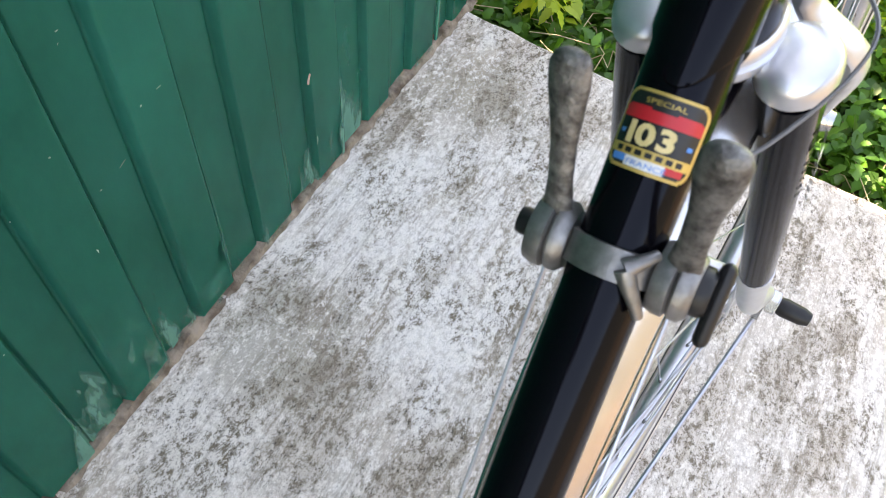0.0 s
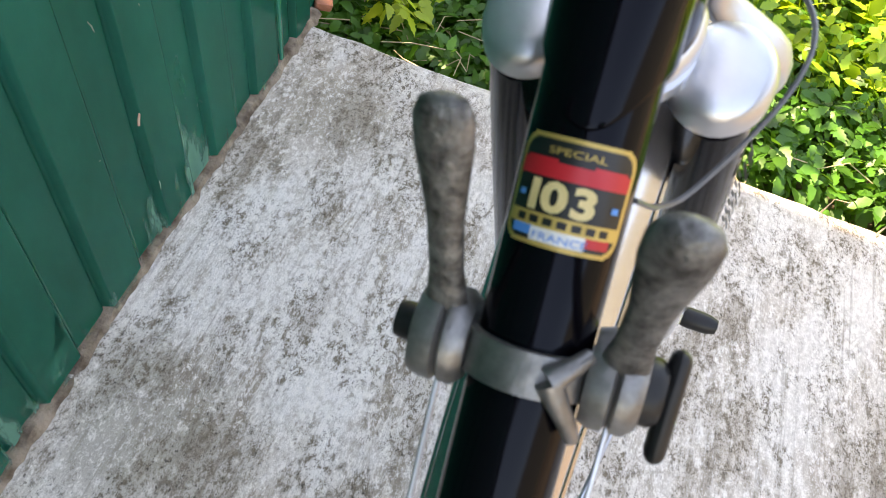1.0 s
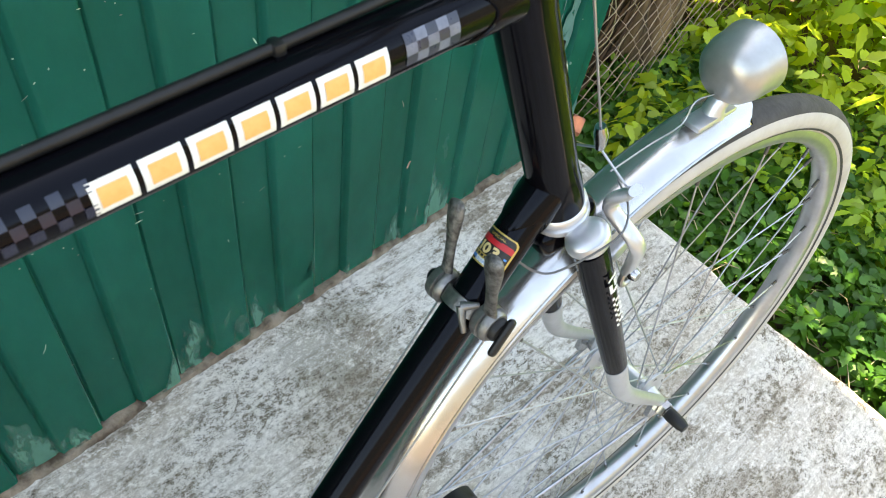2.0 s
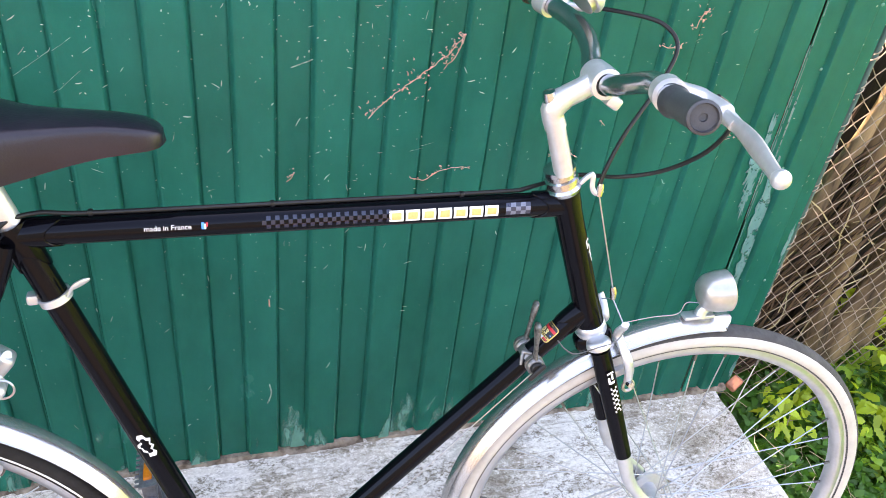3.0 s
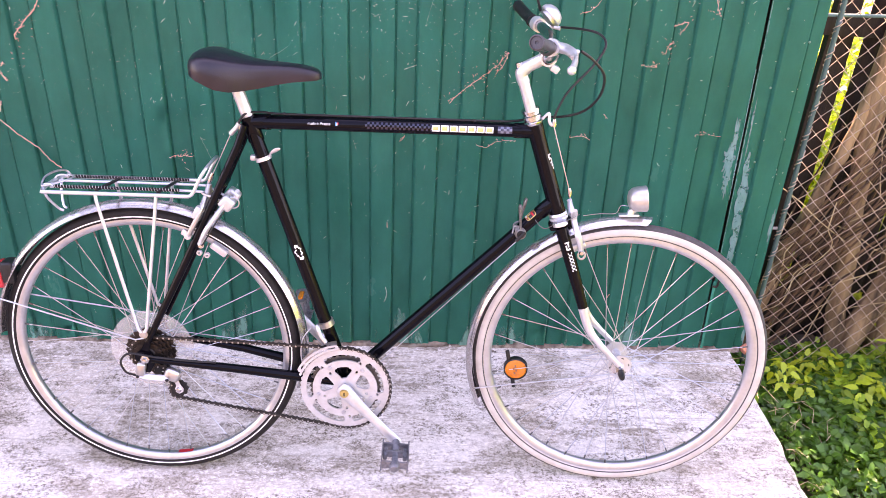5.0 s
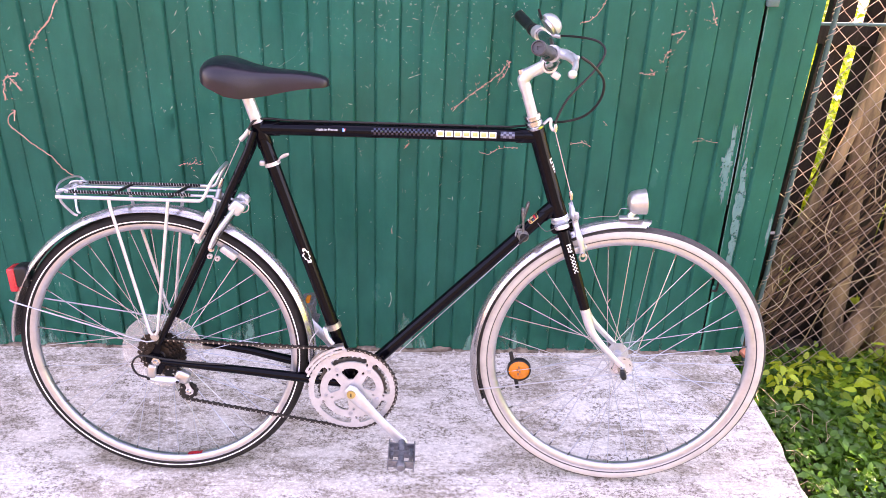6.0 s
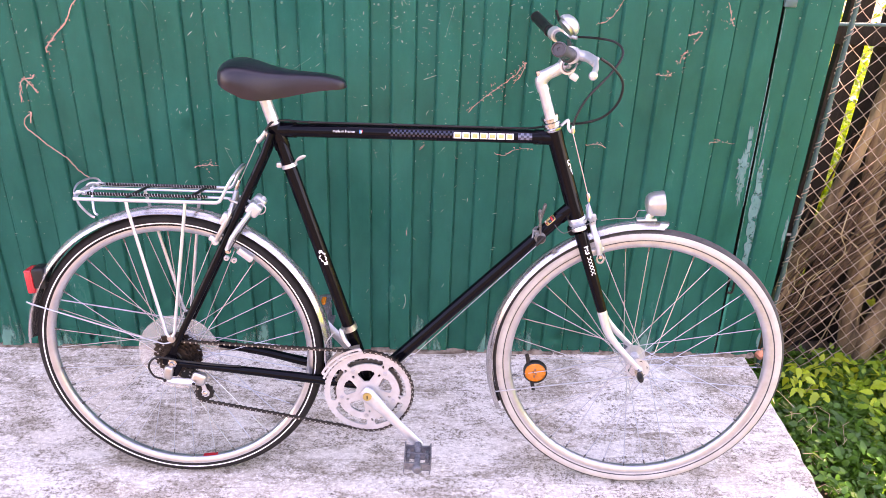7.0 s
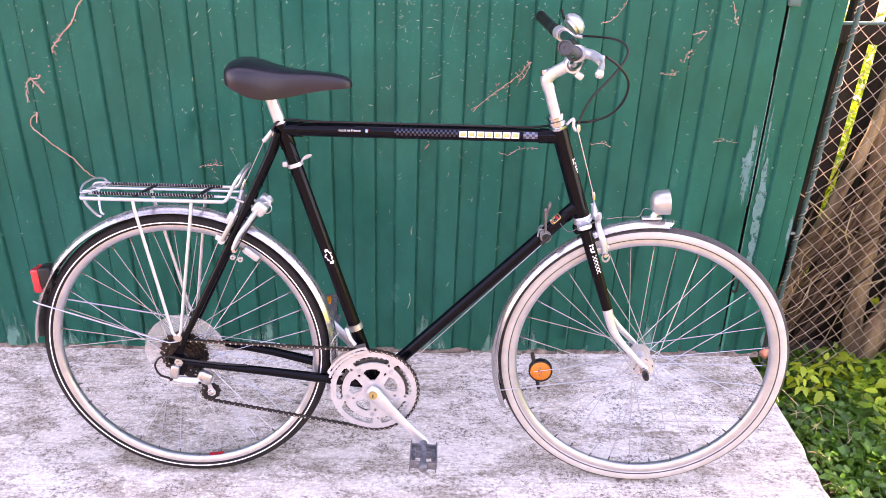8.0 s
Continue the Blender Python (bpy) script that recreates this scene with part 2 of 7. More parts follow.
        K(ranged(fine, 0.4, 0.52, 0.25, 1.0), broken.inputs[1])
        c = blend(broken.outputs[0], c, tint_)
    gate = N("ShaderNodeMath")
    gate.operation = "MULTIPLY"
    K(ranged(streak, 0.51, 0.565), gate.inputs[0])
    K(ranged(patch, 0.56, 0.43, 0.08, 1.0), gate.inputs[1])
    def times(a_, b_):
        m_ = N("ShaderNodeMath")
        m_.operation = "MULTIPLY"
        K(a_, m_.inputs[0])
        K(b_, m_.inputs[1])
        return m_.outputs[0]

    # worn-through ground between the pale skins; lichen gathers there
    bare = ranged(clump, 0.53, 0.45)
    c = blend(gate.outputs[0], c, (0.32, 0.265, 0.215))
    c = blend(times(ranged(fine, 0.52, 0.57, 0, 0.95), ranged(clump, 0.44, 0.52, 0.25, 1.0)), c, (0.79, 0.74, 0.69))
    c = blend(times(ranged(fine, 0.5, 0.445), ranged(clump, 0.56, 0.45, 0.2, 1.0)), c, (0.17, 0.135, 0.1))
    c = blend(times(bare, ranged(patch, 0.55, 0.45, 0, 0.25)), c, (0.28, 0.235, 0.19))
    c = blend(ranged(lines, 0.57, 0.66, 0, 0.4), c, (0.2, 0.165, 0.125))
    c = blend(times(ranged(grain, 0.43, 0.36, 0, 0.6), bare), c, (0.11, 0.088, 0.066))
    c = blend(times(ranged(grain, 0.56, 0.64, 0, 0.5), ranged(clump, 0.44, 0.53)), c, (0.88, 0.84, 0.8))
    c = blend(times(ranged(speck, 0.58, 0.62, 0, 0.9), ranged(clump, 0.58, 0.46, 0.25, 1.0)), c, (0.055, 0.046, 0.036))
    K(c, b.inputs["Base Color"])
    b.inputs["Roughness"].default_value = 0.92
    add = N("ShaderNodeMath")
    add.operation = "ADD"
    K(streak, add.inputs[0])
    K(fine, add.inputs[1])
    bp = N("ShaderNodeBump")
    bp.inputs["Strength"].default_value, bp.inputs["Distance"].default_value = 0.7, 0.005
    K(add.outputs[0], bp.inputs["Height"])
    K(bp.outputs[0], b.inputs["Normal"])
    return m


CONCRETE = concrete()


# mesh helpers
def part(name, bm, material, parent=None, label="", sharp=42.0, m=None):
    """Links a bmesh as one mesh object, under a thing or a part where one is given."""
    me = bpy.data.meshes.new(name)
    bm.normal_update()
    bm.to_mesh(me)
    bm.free()
    for x in material if isinstance(material, (list, tuple)) else [material]:
        me.materials.append(x)
    me.shade_smooth()
    me.set_sharp_from_angle(angle=radians(sharp))
    ob = new(name, me)
    if parent:
        ob.parent = parent
    if m is not None:
        ob.matrix_basis = m
    if label:
        tagged(ob, label)
    return ob


def again(ob, m, parent=None):
    """Another object on the same mesh."""
    o = new(ob.name.split(".")[0], ob.data)
    o.parent = parent or ob.parent
    o.matrix_basis = m
    return o


def smooth(pts, n=8):
    """A Catmull-Rom curve through the points."""
    p = [Vector(q) for q in pts]
    p = [2 * p[0] - p[1]] + p + [2 * p[-1] - p[-2]]
    out = []
    for i in range(1, len(p) - 2):
        for k in range(n):
            t = k / n
            a, b, c, d = p[i - 1], p[i], p[i + 1], p[i + 2]
            out.append(0.5 * (2 * b + (c - a) * t + (2 * a - 5 * b + 4 * c - d) * t * t + (3 * b - a - 3 * c + d) * t ** 3))
    return out + [p[-2]]


def tube(bm, pts, r, seg=10, cap=True, flat=1.0, side=None):
    """A tube along the points; r is one radius or one for each point."""
    pts = [Vector(q) for q in pts]
    rs = list(r) if isinstance(r, (list, tuple)) else [r] * len(pts)
    d = (pts[1] - pts[0]).normalized()
    up = Vector(side) if side else d.orthogonal()
    rings = []
    for i, q in enumerate(pts):
        t = (pts[min(i + 1, len(pts) - 1)] - pts[max(i - 1, 0)]).normalized()
        up = (up - t * up.dot(t)).normalized()
        w = t.cross(up)
        rings.append([bm.verts.new(q + (up * math.cos(2 * math.pi * k / seg) + w * flat * math.sin(2 * math.pi * k / seg)) * rs[i]) for k in range(seg)])
    for a, b in zip(rings, rings[1:]):
        for k in range(seg):
            bm.faces.new((a[k], a[(k + 1) % seg], b[(k + 1) % seg], b[k]))
    if cap:
        bm.faces.new(rings[0][::-1])
        bm.faces.new(rings[-1])
    return bm


def lathe(bm, prof, m=None, seg=32, a0=0.0, a1=360.0, loop=False, mats=None):
    """Turns the profile of (radius, height) about z, then lays it by m. loop: the profile closes on itself."""
    m = m or Matrix()
    full = abs(a1 - a0) > 359.9
    count = seg if full else seg + 1
    rings = []
    for i in range(count):
        a = radians(a0 + (a1 - a0) * i / seg)
        rings.append([bm.verts.new(m @ Vector((r * math.cos(a), r * math.sin(a), h))) for r, h in prof])
    n = len(prof)
    for i in range(seg):
        a, b = rings[i], rings[(i + 1) % count]
        for k in range(n if loop else n - 1):
            vs = [a[k], b[k], b[(k + 1) % n], a[(k + 1) % n]]
            f = bm.faces.new(vs)
            if mats:
                f.material_index = mats[k]
    if not full and loop:
        bm.faces.new(rings[0][::-1])
        bm.faces.new(rings[-1])
    bmesh.ops.remove_doubles(bm, verts=bm.verts[:], dist=1e-6)
    bmesh.ops.recalc_face_normals(bm, faces=bm.faces[:])
    return bm


def block(bm, size, m=None, bevel=0.0, segments=2):
    """A box of that size about the origin, with rounded edges, laid by m."""
    got = bmesh.ops.create_cube(bm, size=1.0, matrix=(m or Matrix()) @ Matrix.Diagonal((*size, 1)))
    if bevel:
        es = list({e for v in got["verts"] for e in v.link_edges})
        bmesh.ops.bevel(bm, geom=es, offset=bevel, segments=segments, affect="EDGES", profile=0.5)
    return bm


def plate(bm, outline, depth, m=None):
    """A flat outline of (x, z) given thickness along y."""
    m = m or Matrix()
    a = [bm.verts.new(m @ Vector((x, -depth / 2, z))) for x, z in outline]
    b = [bm.verts.new(m @ Vector((x, depth / 2, z))) for x, z in outline]
    bm.faces.new(a)
    bm.faces.new(b[::-1])
    for i in range(len(a)):
        j = (i + 1) % len(a)
        bm.faces.new((a[j], a[i], b[i], b[j]))
    bmesh.ops.recalc_face_normals(bm, faces=bm.faces[:])
    return bm


def B():
    return bmesh.new()


ALONG_Y = pose(0, 0, 0, 90, 0, 0)  # lathe axis z laid along -y, angles from +x to +z

# ---------------------------------------------------------------- the setting
RIB, DEEP = 0.1127, 0.0078


def ground_z(y):
    return SLOPE * y


def make_apron():
    bm = B()
    x0, x1, y0, y1 = -2.6, 1.572, 0.03, -1.8
    nx, ny = 210, 120
    rng = random.Random(4)
    grid = []
    for j in range(ny + 1):
        y = y0 + (y1 - y0) * j / ny
        row = []
        for i in range(nx + 1):
            x = x0 + (x1 - x0) * i / nx
            z = ground_z(y) + 0.0022 * noise.noise((x * 3, y * 3, 0)) + 0.0012 * noise.noise((x * 9, y * 26, 4)) - 0.0012
            if i == nx:
                x += 0.012 * noise.noise((y * 5, 2, 0)) + 0.006 * noise.noise((y * 21, 5, 0)) + 0.05 * min(-y, 2.5) - 0.016
                z -= 0.006
            row.append(bm.verts.new((x, y, z)))
        grid.append(row)
    for j in range(ny):
        for i in range(nx):
            bm.faces.new((grid[j][i], grid[j + 1][i], grid[j + 1][i + 1], grid[j][i + 1]))
    edge = [grid[j][nx] for j in range(ny + 1)] + [grid[ny][i] for i in range(nx - 1, -1, -1)] + [grid[j][0] for j in range(ny - 1, -1, -1)]
    low = [bm.verts.new((v.co.x + 0.006 * rng.random(), v.co.y, v.co.z - 0.14)) for v in edge]
    for k in range(len(edge) - 1):
        bm.faces.new((edge[k], low[k], low[k + 1], edge[k + 1]))
    bmesh.ops.recalc_face_normals(bm, faces=bm.faces[:])
    return tagged(part("pavement", bm, CONCRETE, sharp=50), "weathered pale concrete apron with brushed streaks and broken edge", "concrete slab", kind="structure")


make_apron()


def make_ground():
    bm = B()
    n = 60
    grid = []
    for j in range(n + 1):
        row = []
        for i in range(n + 1):
            u, v = 2 * i / n - 1, 2 * j / n - 1
            x, y = 1.5 + 300 * u * abs(u) ** 2.4, 300 * v * abs(v) ** 2.4
            inside = -2.58 < x < 1.5 and -1.75 < y < 6
            row.append(bm.verts.new((x, y, -0.11 + 0.04 * noise.noise((x, y, 0)) - (0.5 if inside else 0.0) - 0.04 * max(-1.5, min(0, y)) * -1)))
        grid.append(row)
    for j in range(n):
        for i in range(n):
            bm.faces.new((grid[j][i], grid[j][i + 1], grid[j + 1][i + 1], grid[j + 1][i]))
    return tagged(part("ground", bm, SOIL), "dark garden soil with litter and short growth", "ground", kind="structure")


make_ground()


def rib_profile(x0, x1):
    """Plan of the profiled sheet: proud flats and recessed flats by turns."""
    pts = []
    k = math.floor((x0 - 0.027) / RIB) - 1
    while True:
        s = 0.027 + k * RIB
        for x, y in ((s - 0.007, DEEP), (s - 0.0052, DEEP), (s - 0.0044, DEEP + 0.0016), (s - 0.0028, DEEP + 0.0016), (s - 0.0016, DEEP - 0.0015), (s + 0.0012, 0.0004), (s + 0.0028, -0.0008), (s + 0.0048, 0.0), (s + 0.0066, 0.0), (s + 0.0515, 0.0), (s + 0.0535, 0.0), (s + 0.0556, 0.0012), (s + 0.0572, DEEP + 0.001), (s + 0.058, DEEP + 0.0028), (s + 0.0598, DEEP + 0.0028), (s + 0.0608, DEEP), (s + 0.0626, DEEP)):
            if x0 < x < x1:
                pts.append((x, y))
        k += 1
        if s > x1:
            break

    def at(x):
        q = ((x - 0.027) % RIB)
        return 0.0 if 0.005 <= q <= 0.0565 else DEEP
    return [(x0, at(x0))] + pts + [(x1, at(x1))]


def make_sheet(name, x0, x1, z0, z1, thick=0.0012, wobble=True):
    """One profiled steel sheet with a folded edge and slight dents."""
    bm = B()
    prof = rib_profile(x0, x1)
    fine = []
    for (xa, ya), (xb, yb) in zip(prof, prof[1:]):
        k = max(1, int((xb - xa) / 0.02))
        fine += [(xa + (xb - xa) * i / k, ya + (yb - ya) * i / k) for i in range(k)]
    fine.append(prof[-1])
    rows = 48
    grid = []
    for j in range(rows + 1):
        z = z0 + (z1 - z0) * j / rows
        row = []
        for x, y in fine:
            d = 0.0016 * noise.noise((x * 2.2, z * 2.2, 3)) + 0.0006 * noise.noise((x * 9, z * 5, 8)) if wobble else 0
            foot = 0.004 * noise.noise((x * 12, 0, 1)) if j == 0 else 0
            row.append(bm.verts.new((x, y + d, z + foot)))
        grid.append(row)
    for j in range(rows):
        for i in range(len(fine) - 1):
            bm.faces.new((grid[j][i], grid[j][i + 1], grid[j + 1][i + 1], grid[j + 1][i]))
    got = bmesh.ops.solidify(bm, geom=bm.faces[:], thickness=thick)
    return part(name, bm, GREEN_PAINT, sharp=75)


WALL_END, GAP = 1.582, 1.4405
door = tagged(make_sheet("door_1", -2.4, GAP - 0.0045, 0.004, 2.15), "green painted profiled steel garage door, scratched and chipped", "garage door", kind="structure")
corner = tagged(make_sheet("wall_front", GAP + 0.0045, WALL_END, -0.004, 2.25), "green painted steel corner panel beside the garage door", "wall", kind="structure")

# ---------------------------------------------------------------- the bicycle, in its own frame: x ahead, y to its left, z up
bicycle = new("bicycle")
bicycle.matrix_world = pose(0, -0.4539, -0.0446, -8.23, 0, -1.46) @ pose(-0.0105, 0, 0.002, 0, -0.2, 0) @ Matrix.Scale(1.008, 4)
tagged(bicycle, "black steel touring bicycle with chrome mudguards leaning on the garage door", "bicycle")
REAR, FRONT = Vector((0.0115, 0, 0.3335)), Vector((1.0715, 0, 0.3315))
REAR_HUB = Matrix.Translation(REAR) @ pose(0, 0, 0, 0, 0, -0.8)
BB = Vector((0.447, 0, 0.259))
SEAT_TOP = Vector((0.248, 0, 0.862))
HEAD_TOP, HEAD_LOW = Vector((0.8345, 0, 0.873)), Vector((0.8985, 0, 0.688))
AXIS = (HEAD_TOP - HEAD_LOW).normalized()
STEER = Matrix.Translation(HEAD_LOW) @ Matrix.Translation((0, -0.001, 0)) @ Matrix.Rotation(radians(-4.9), 4, AXIS) @ Matrix.Translation(-HEAD_LOW)


def P(name, bm, material, label="", parent=None, m=None, sharp=42.0):
    return part(name, bm, material, parent or bicycle, label, sharp, m)


def rod(name, pts, r, material, label="", seg=10, parent=None, m=None, flat=1.0, side=None, cap=True):
    return P(name, tube(B(), pts, r, seg, cap, flat, side), material, label, parent, m)


# frame tubes
seat_tube = rod("seat_tube", [BB, SEAT_TOP], 0.0145, BLACK_PAINT, "glossy black seat tube", 40)
DOWN_TOP = HEAD_LOW + AXIS * 0.022
down_tube = rod("down_tube", [BB, DOWN_TOP], 0.0139, BLACK_PAINT, "glossy black down tube", 56)
TOP_A, TOP_B = Vector((0.252, 0, 0.857)), Vector((0.8395, 0, 0.858))
top_tube = rod("top_tube", [TOP_A, TOP_B], 0.0143, BLACK_PAINT, "glossy black top tube", 56)
rod("head_tube", [HEAD_LOW - AXIS * 0.0055, HEAD_LOW + AXIS * 0.018, HEAD_LOW + AXIS * 0.03, HEAD_TOP - AXIS * 0.03, HEAD_TOP - AXIS * 0.016, HEAD_TOP],
    [0.0185, 0.0182, 0.0172, 0.0172, 0.0182, 0.0185], BLACK_PAINT, "glossy black head tube", 48)
bm = B()
lathe(bm, [(0.0, -0.036), (0.019, -0.036), (0.0205, -0.03), (0.0205, 0.03), (0.019, 0.036), (0.0, 0.036)], Matrix.Translation(BB) @ ALONG_Y, 24)
P("bottom_bracket_shell", bm, BLACK_PAINT)
# lug sleeves where the tubes meet
def sleeve(p, d, r, length):
    """A lug brazed over a tube, its rim drawn out to a point above and below."""
    d = d.normalized()
    up = (Vector((0, 0, 1)) - d * d.z).normalized()
    side_ = d.cross(up)
    bm, n = B(), 48
    rings = [[] for _ in range(4)]
    for k in range(n):
        q = 2 * math.pi * k / n
        out = up * math.cos(q) + side_ * math.sin(q)
        reach = length * (0.68 + 0.42 * abs(math.cos(q)) ** 2.2)
        for ring, off, rad in zip(rings, (0, reach - 0.002, reach - 0.0006, reach), (r, r, r - 0.0004, r - 0.0014)):
            ring.append(bm.verts.new(p + d * off + out * rad))
    for a, b in zip(rings, rings[1:]):
        for k in range(n):
            bm.faces.new((a[k], a[(k + 1) % n], b[(k + 1) % n], b[k]))
    bmesh.ops.recalc_face_normals(bm, faces=bm.faces[:])
    P("lug", bm, BLACK_PAINT)


sleeve(BB, SEAT_TOP - BB, 0.0162, 0.05)
sleeve(BB, DOWN_TOP - BB, 0.0164, 0.055)
sleeve(DOWN_TOP, BB - DOWN_TOP, 0.0156, 0.04)
sleeve(TOP_B, TOP_A - TOP_B, 0.016, 0.042)
sleeve(TOP_A, TOP_B - TOP_A, 0.016, 0.038)
sleeve(SEAT_TOP + (SEAT_TOP - BB).normalized() * 0.006, BB - SEAT_TOP, 0.0165, 0.05)
for s in (-1, 1):
    rod("seat_stay", [(0.243, s * 0.018, 0.853), (0.228, s * 0.023, 0.81), (0.1165, s * 0.036, 0.575), (0.017, s * 0.06, 0.372)], [0.0085, 0.0088, 0.0086, 0.007], BLACK_PAINT, "slim black seat stay", 14)
    rod("chain_stay", [(0.43, s * 0.022, 0.263), (0.34, s * 0.032, 0.279), (0.2, s * 0.048, 0.304), (0.022, s * 0.06, 0.328)], [0.0115, 0.0115, 0.0098, 0.0075], BLACK_PAINT, "black chain stay", 16)
    bm = B()
    plate(bm, [(0.03, 0.322), (0.03, 0.334), (0.018, 0.35), (0.024, 0.372), (0.014, 0.378), (0.0, 0.352), (-0.014, 0.342), (-0.014, 0.328), (-0.004, 0.322), (0.002, 0.298), (0.016, 0.296)], 0.005, Matrix.Translation((0, s * 0.061, 0)))
    P("dropout", bm, BLACK_PAINT)
rod("stay_bridge", [(0.192, -0.028, 0.724), (0.192, 0.028, 0.724)], 0.006, BLACK_PAINT)

# decals lie on a tube: s metres along it, w round it from the upward side towards the rider's right
def on_tube(a, b, radius, s, w, lift=0.0004):
    d = (b - a).normalized()
    up = (Vector((0, 0, 1)) - d * d.z).normalized()
    side = d.cross(up)
    if side.y > 0:
        side = -side
    ang = w / radius
    return a + d * s + (up * math.cos(ang) + side * math.sin(ang)) * (radius + lift)


def decal(name, a, b, radius, rects, material, label="", parent=None, lift=0.0004):
    """Patches (s0, s1, w0, w1) wrapped on a tube."""
    bm = B()
    for s0, s1, w0, w1 in rects:
        n = max(1, int(abs(w1 - w0) / 0.002))
        prev = None
        for i in range(n + 1):
            w = w0 + (w1 - w0) * i / n
            cur = [bm.verts.new(on_tube(a, b, radius, s, w, lift)) for s in (s0, s1)]
            if prev:
                bm.faces.new((prev[0], prev[1], cur[1], cur[0]))
            prev = cur
    bmesh.ops.recalc_face_normals(bm, faces=bm.faces[:])
    return P(name, bm, material, label, parent)


def lettering(name, text, size, a, b, radius, s0, w0, material, parent, lift=0.0008, squash=1.0):
    """Built-in font, wrapped on a tube; the words read along the tube, their feet towards the rider's right."""
    cu = bpy.data.curves.new(name, "FONT")
    cu.body, cu.size, cu.resolution_u = text, size, 3
    tmp = bpy.data.objects.new(name, cu)
    scene.collection.objects.link(tmp)
    me = bpy.data.meshes.new_from_object(tmp.evaluated_get(bpy.context.evaluated_depsgraph_get()))
    bpy.data.objects.remove(tmp)
    bm = B()
    bm.from_mesh(me)
    for v in bm.verts:
        v.co = on_tube(a, b, radius, s0 + v.co.x * squash, w0 - v.co.y, lift)
    bmesh.ops.recalc_face_normals(bm, faces=bm.faces[:])
    return P(name, bm, material, "", parent)


TT = 0.0143
# seven maker's letter blocks: white outline, orange core
for i in range(7):
    s = 0.3715 + i * 0.0184
    decal("maker_mark", TOP_A, TOP_B, TT, [(s, s + 0.0162, 0.0142, 0.0272)], WHITE_INK, "white-edged orange letter block", top_tube)
    decal("maker_mark_core", TOP_A, TOP_B, TT, [(s + 0.0026, s + 0.0136, 0.0168, 0.0246)], ORANGE_INK, "", top_tube, 0.0007)
sq, sqb = [], []
for i in range(5):
    for j in range(3):
        w = 0.0125 + j * 0.0047
        (sq if (i + j) % 2 else sqb).append((0.507 + i * 0.006, 0.513 + i * 0.006, w, w + 0.0047))
tagged(decal("chequer", TOP_A, TOP_B, TT, sq, PALE_BLUE_INK, "", top_tube), kind="stuff")
tagged(decal("chequer", TOP_A, TOP_B, TT, sqb, NAVY_INK, "", top_tube), kind="stuff")
sq = []
for i in range(30):
    for j in range(3):
        if (i + j) % 2:
            w = 0.0125 + j * 0.0047
            sq.append((0.235 + i * 0.0046, 0.2396 + i * 0.0046, w, w + 0.0047))
tagged(decal("dark_chequer", TOP_A, TOP_B, TT, sq, FAINT_INK, "", top_tube), kind="stuff")
lettering("origin_text", "made in France", 0.0075, TOP_A, TOP_B, TT, 0.118, 0.0215, WHITE_INK, top_tube)
decal("tricolour_tick", TOP_A, TOP_B, TT, [(0.174, 0.177, 0.0155, 0.0225)], BLUE_INK, "", top_tube)
decal("tricolour_tick", TOP_A, TOP_B, TT, [(0.1765, 0.1785, 0.017, 0.0225)], WHITE_INK, "", top_tube)
decal("tricolour_tick", TOP_A, TOP_B, TT, [(0.1785, 0.1805, 0.0155, 0.02)], RED_INK, "", top_tube)

# tube badge on the down tube, read with its head towards the head tube
DT, BAD = 0.0139, (DOWN_TOP - BB).length
BAD_S, BAD_W = 0.55, 0.87
BADGE = (BAD - 0.0705, -0.0135)  # its foot along the tube, its left edge round it


def badge_patch(name, rects, material, lift):
    """Patches in badge measures: up the tube from its foot, and across from its left edge."""
    s_foot, w_left = BADGE
    ob = decal(name, BB, DOWN_TOP, DT, [(s_foot + a * BAD_S, s_foot + b * BAD_S, w_left + c * BAD_W, w_left + d * BAD_W) for a, b, c, d in rects], material, "", down_tube, lift)
    if len(rects) > 3:
        tagged(ob, kind="stuff")


def rounded(s0, s1, w0, w1, r, n=7):
    """A round-cornered panel as strips across its width."""
    out = [(s0 + r, s1 - r, w0, w1)]
    for i in range(n):
        a_, b_ = i / n, (i + 1) / n
        inset = r * (1 - math.sqrt(max(0.0, 1 - ((a_ + b_) / 2) ** 2))) / BAD_W * BAD_S
        out += [(s1 - r + r * a_, s1 - r + r * b_, w0 + inset, w1 - inset), (s0 + r - r * b_, s0 + r - r * a_, w0 + inset, w1 - inset)]
    return out


badge_patch("badge_border", rounded(-0.0005, 0.0445, -0.0012, 0.0332, 0.0085), GOLD_INK, 0.0003)
badge_patch("badge_field", rounded(0.0014, 0.0426, 0.0006, 0.0314, 0.007), BLACK_INK, 0.0005)
badge_patch("badge_red_band", [(0.0275, 0.034, 0.0007, 0.0313), (0.034, 0.0352, 0.0022, 0.0115), (0.034, 0.0352, 0.0205, 0.0298)], RED_INK, 0.0007)
badge_patch("badge_gold_band", [(0.0072, 0.0128, 0.0007, 0.0313)], GOLD_INK, 0.0007)
badge_patch("badge_dark_lettering", [(0.0085, 0.0115, 0.004 + i * 0.0036, 0.0064 + i * 0.0036) for i in range(7)], BLACK_INK, 0.0009)
badge_patch("badge_blue", [(0.0032, 0.0072, 0.0028, 0.0085), (0.0185, 0.021, 0.0022, 0.0044), (0.0185, 0.021, 0.0275, 0.0297)], BLUE_INK, 0.0007)
badge_patch("badge_white", [(0.0016, 0.0072, 0.0085, 0.0225)], WHITE_INK, 0.0007)
badge_patch("badge_red_foot", [(0.0032, 0.0072, 0.0225, 0.0294)], RED_INK, 0.0007)


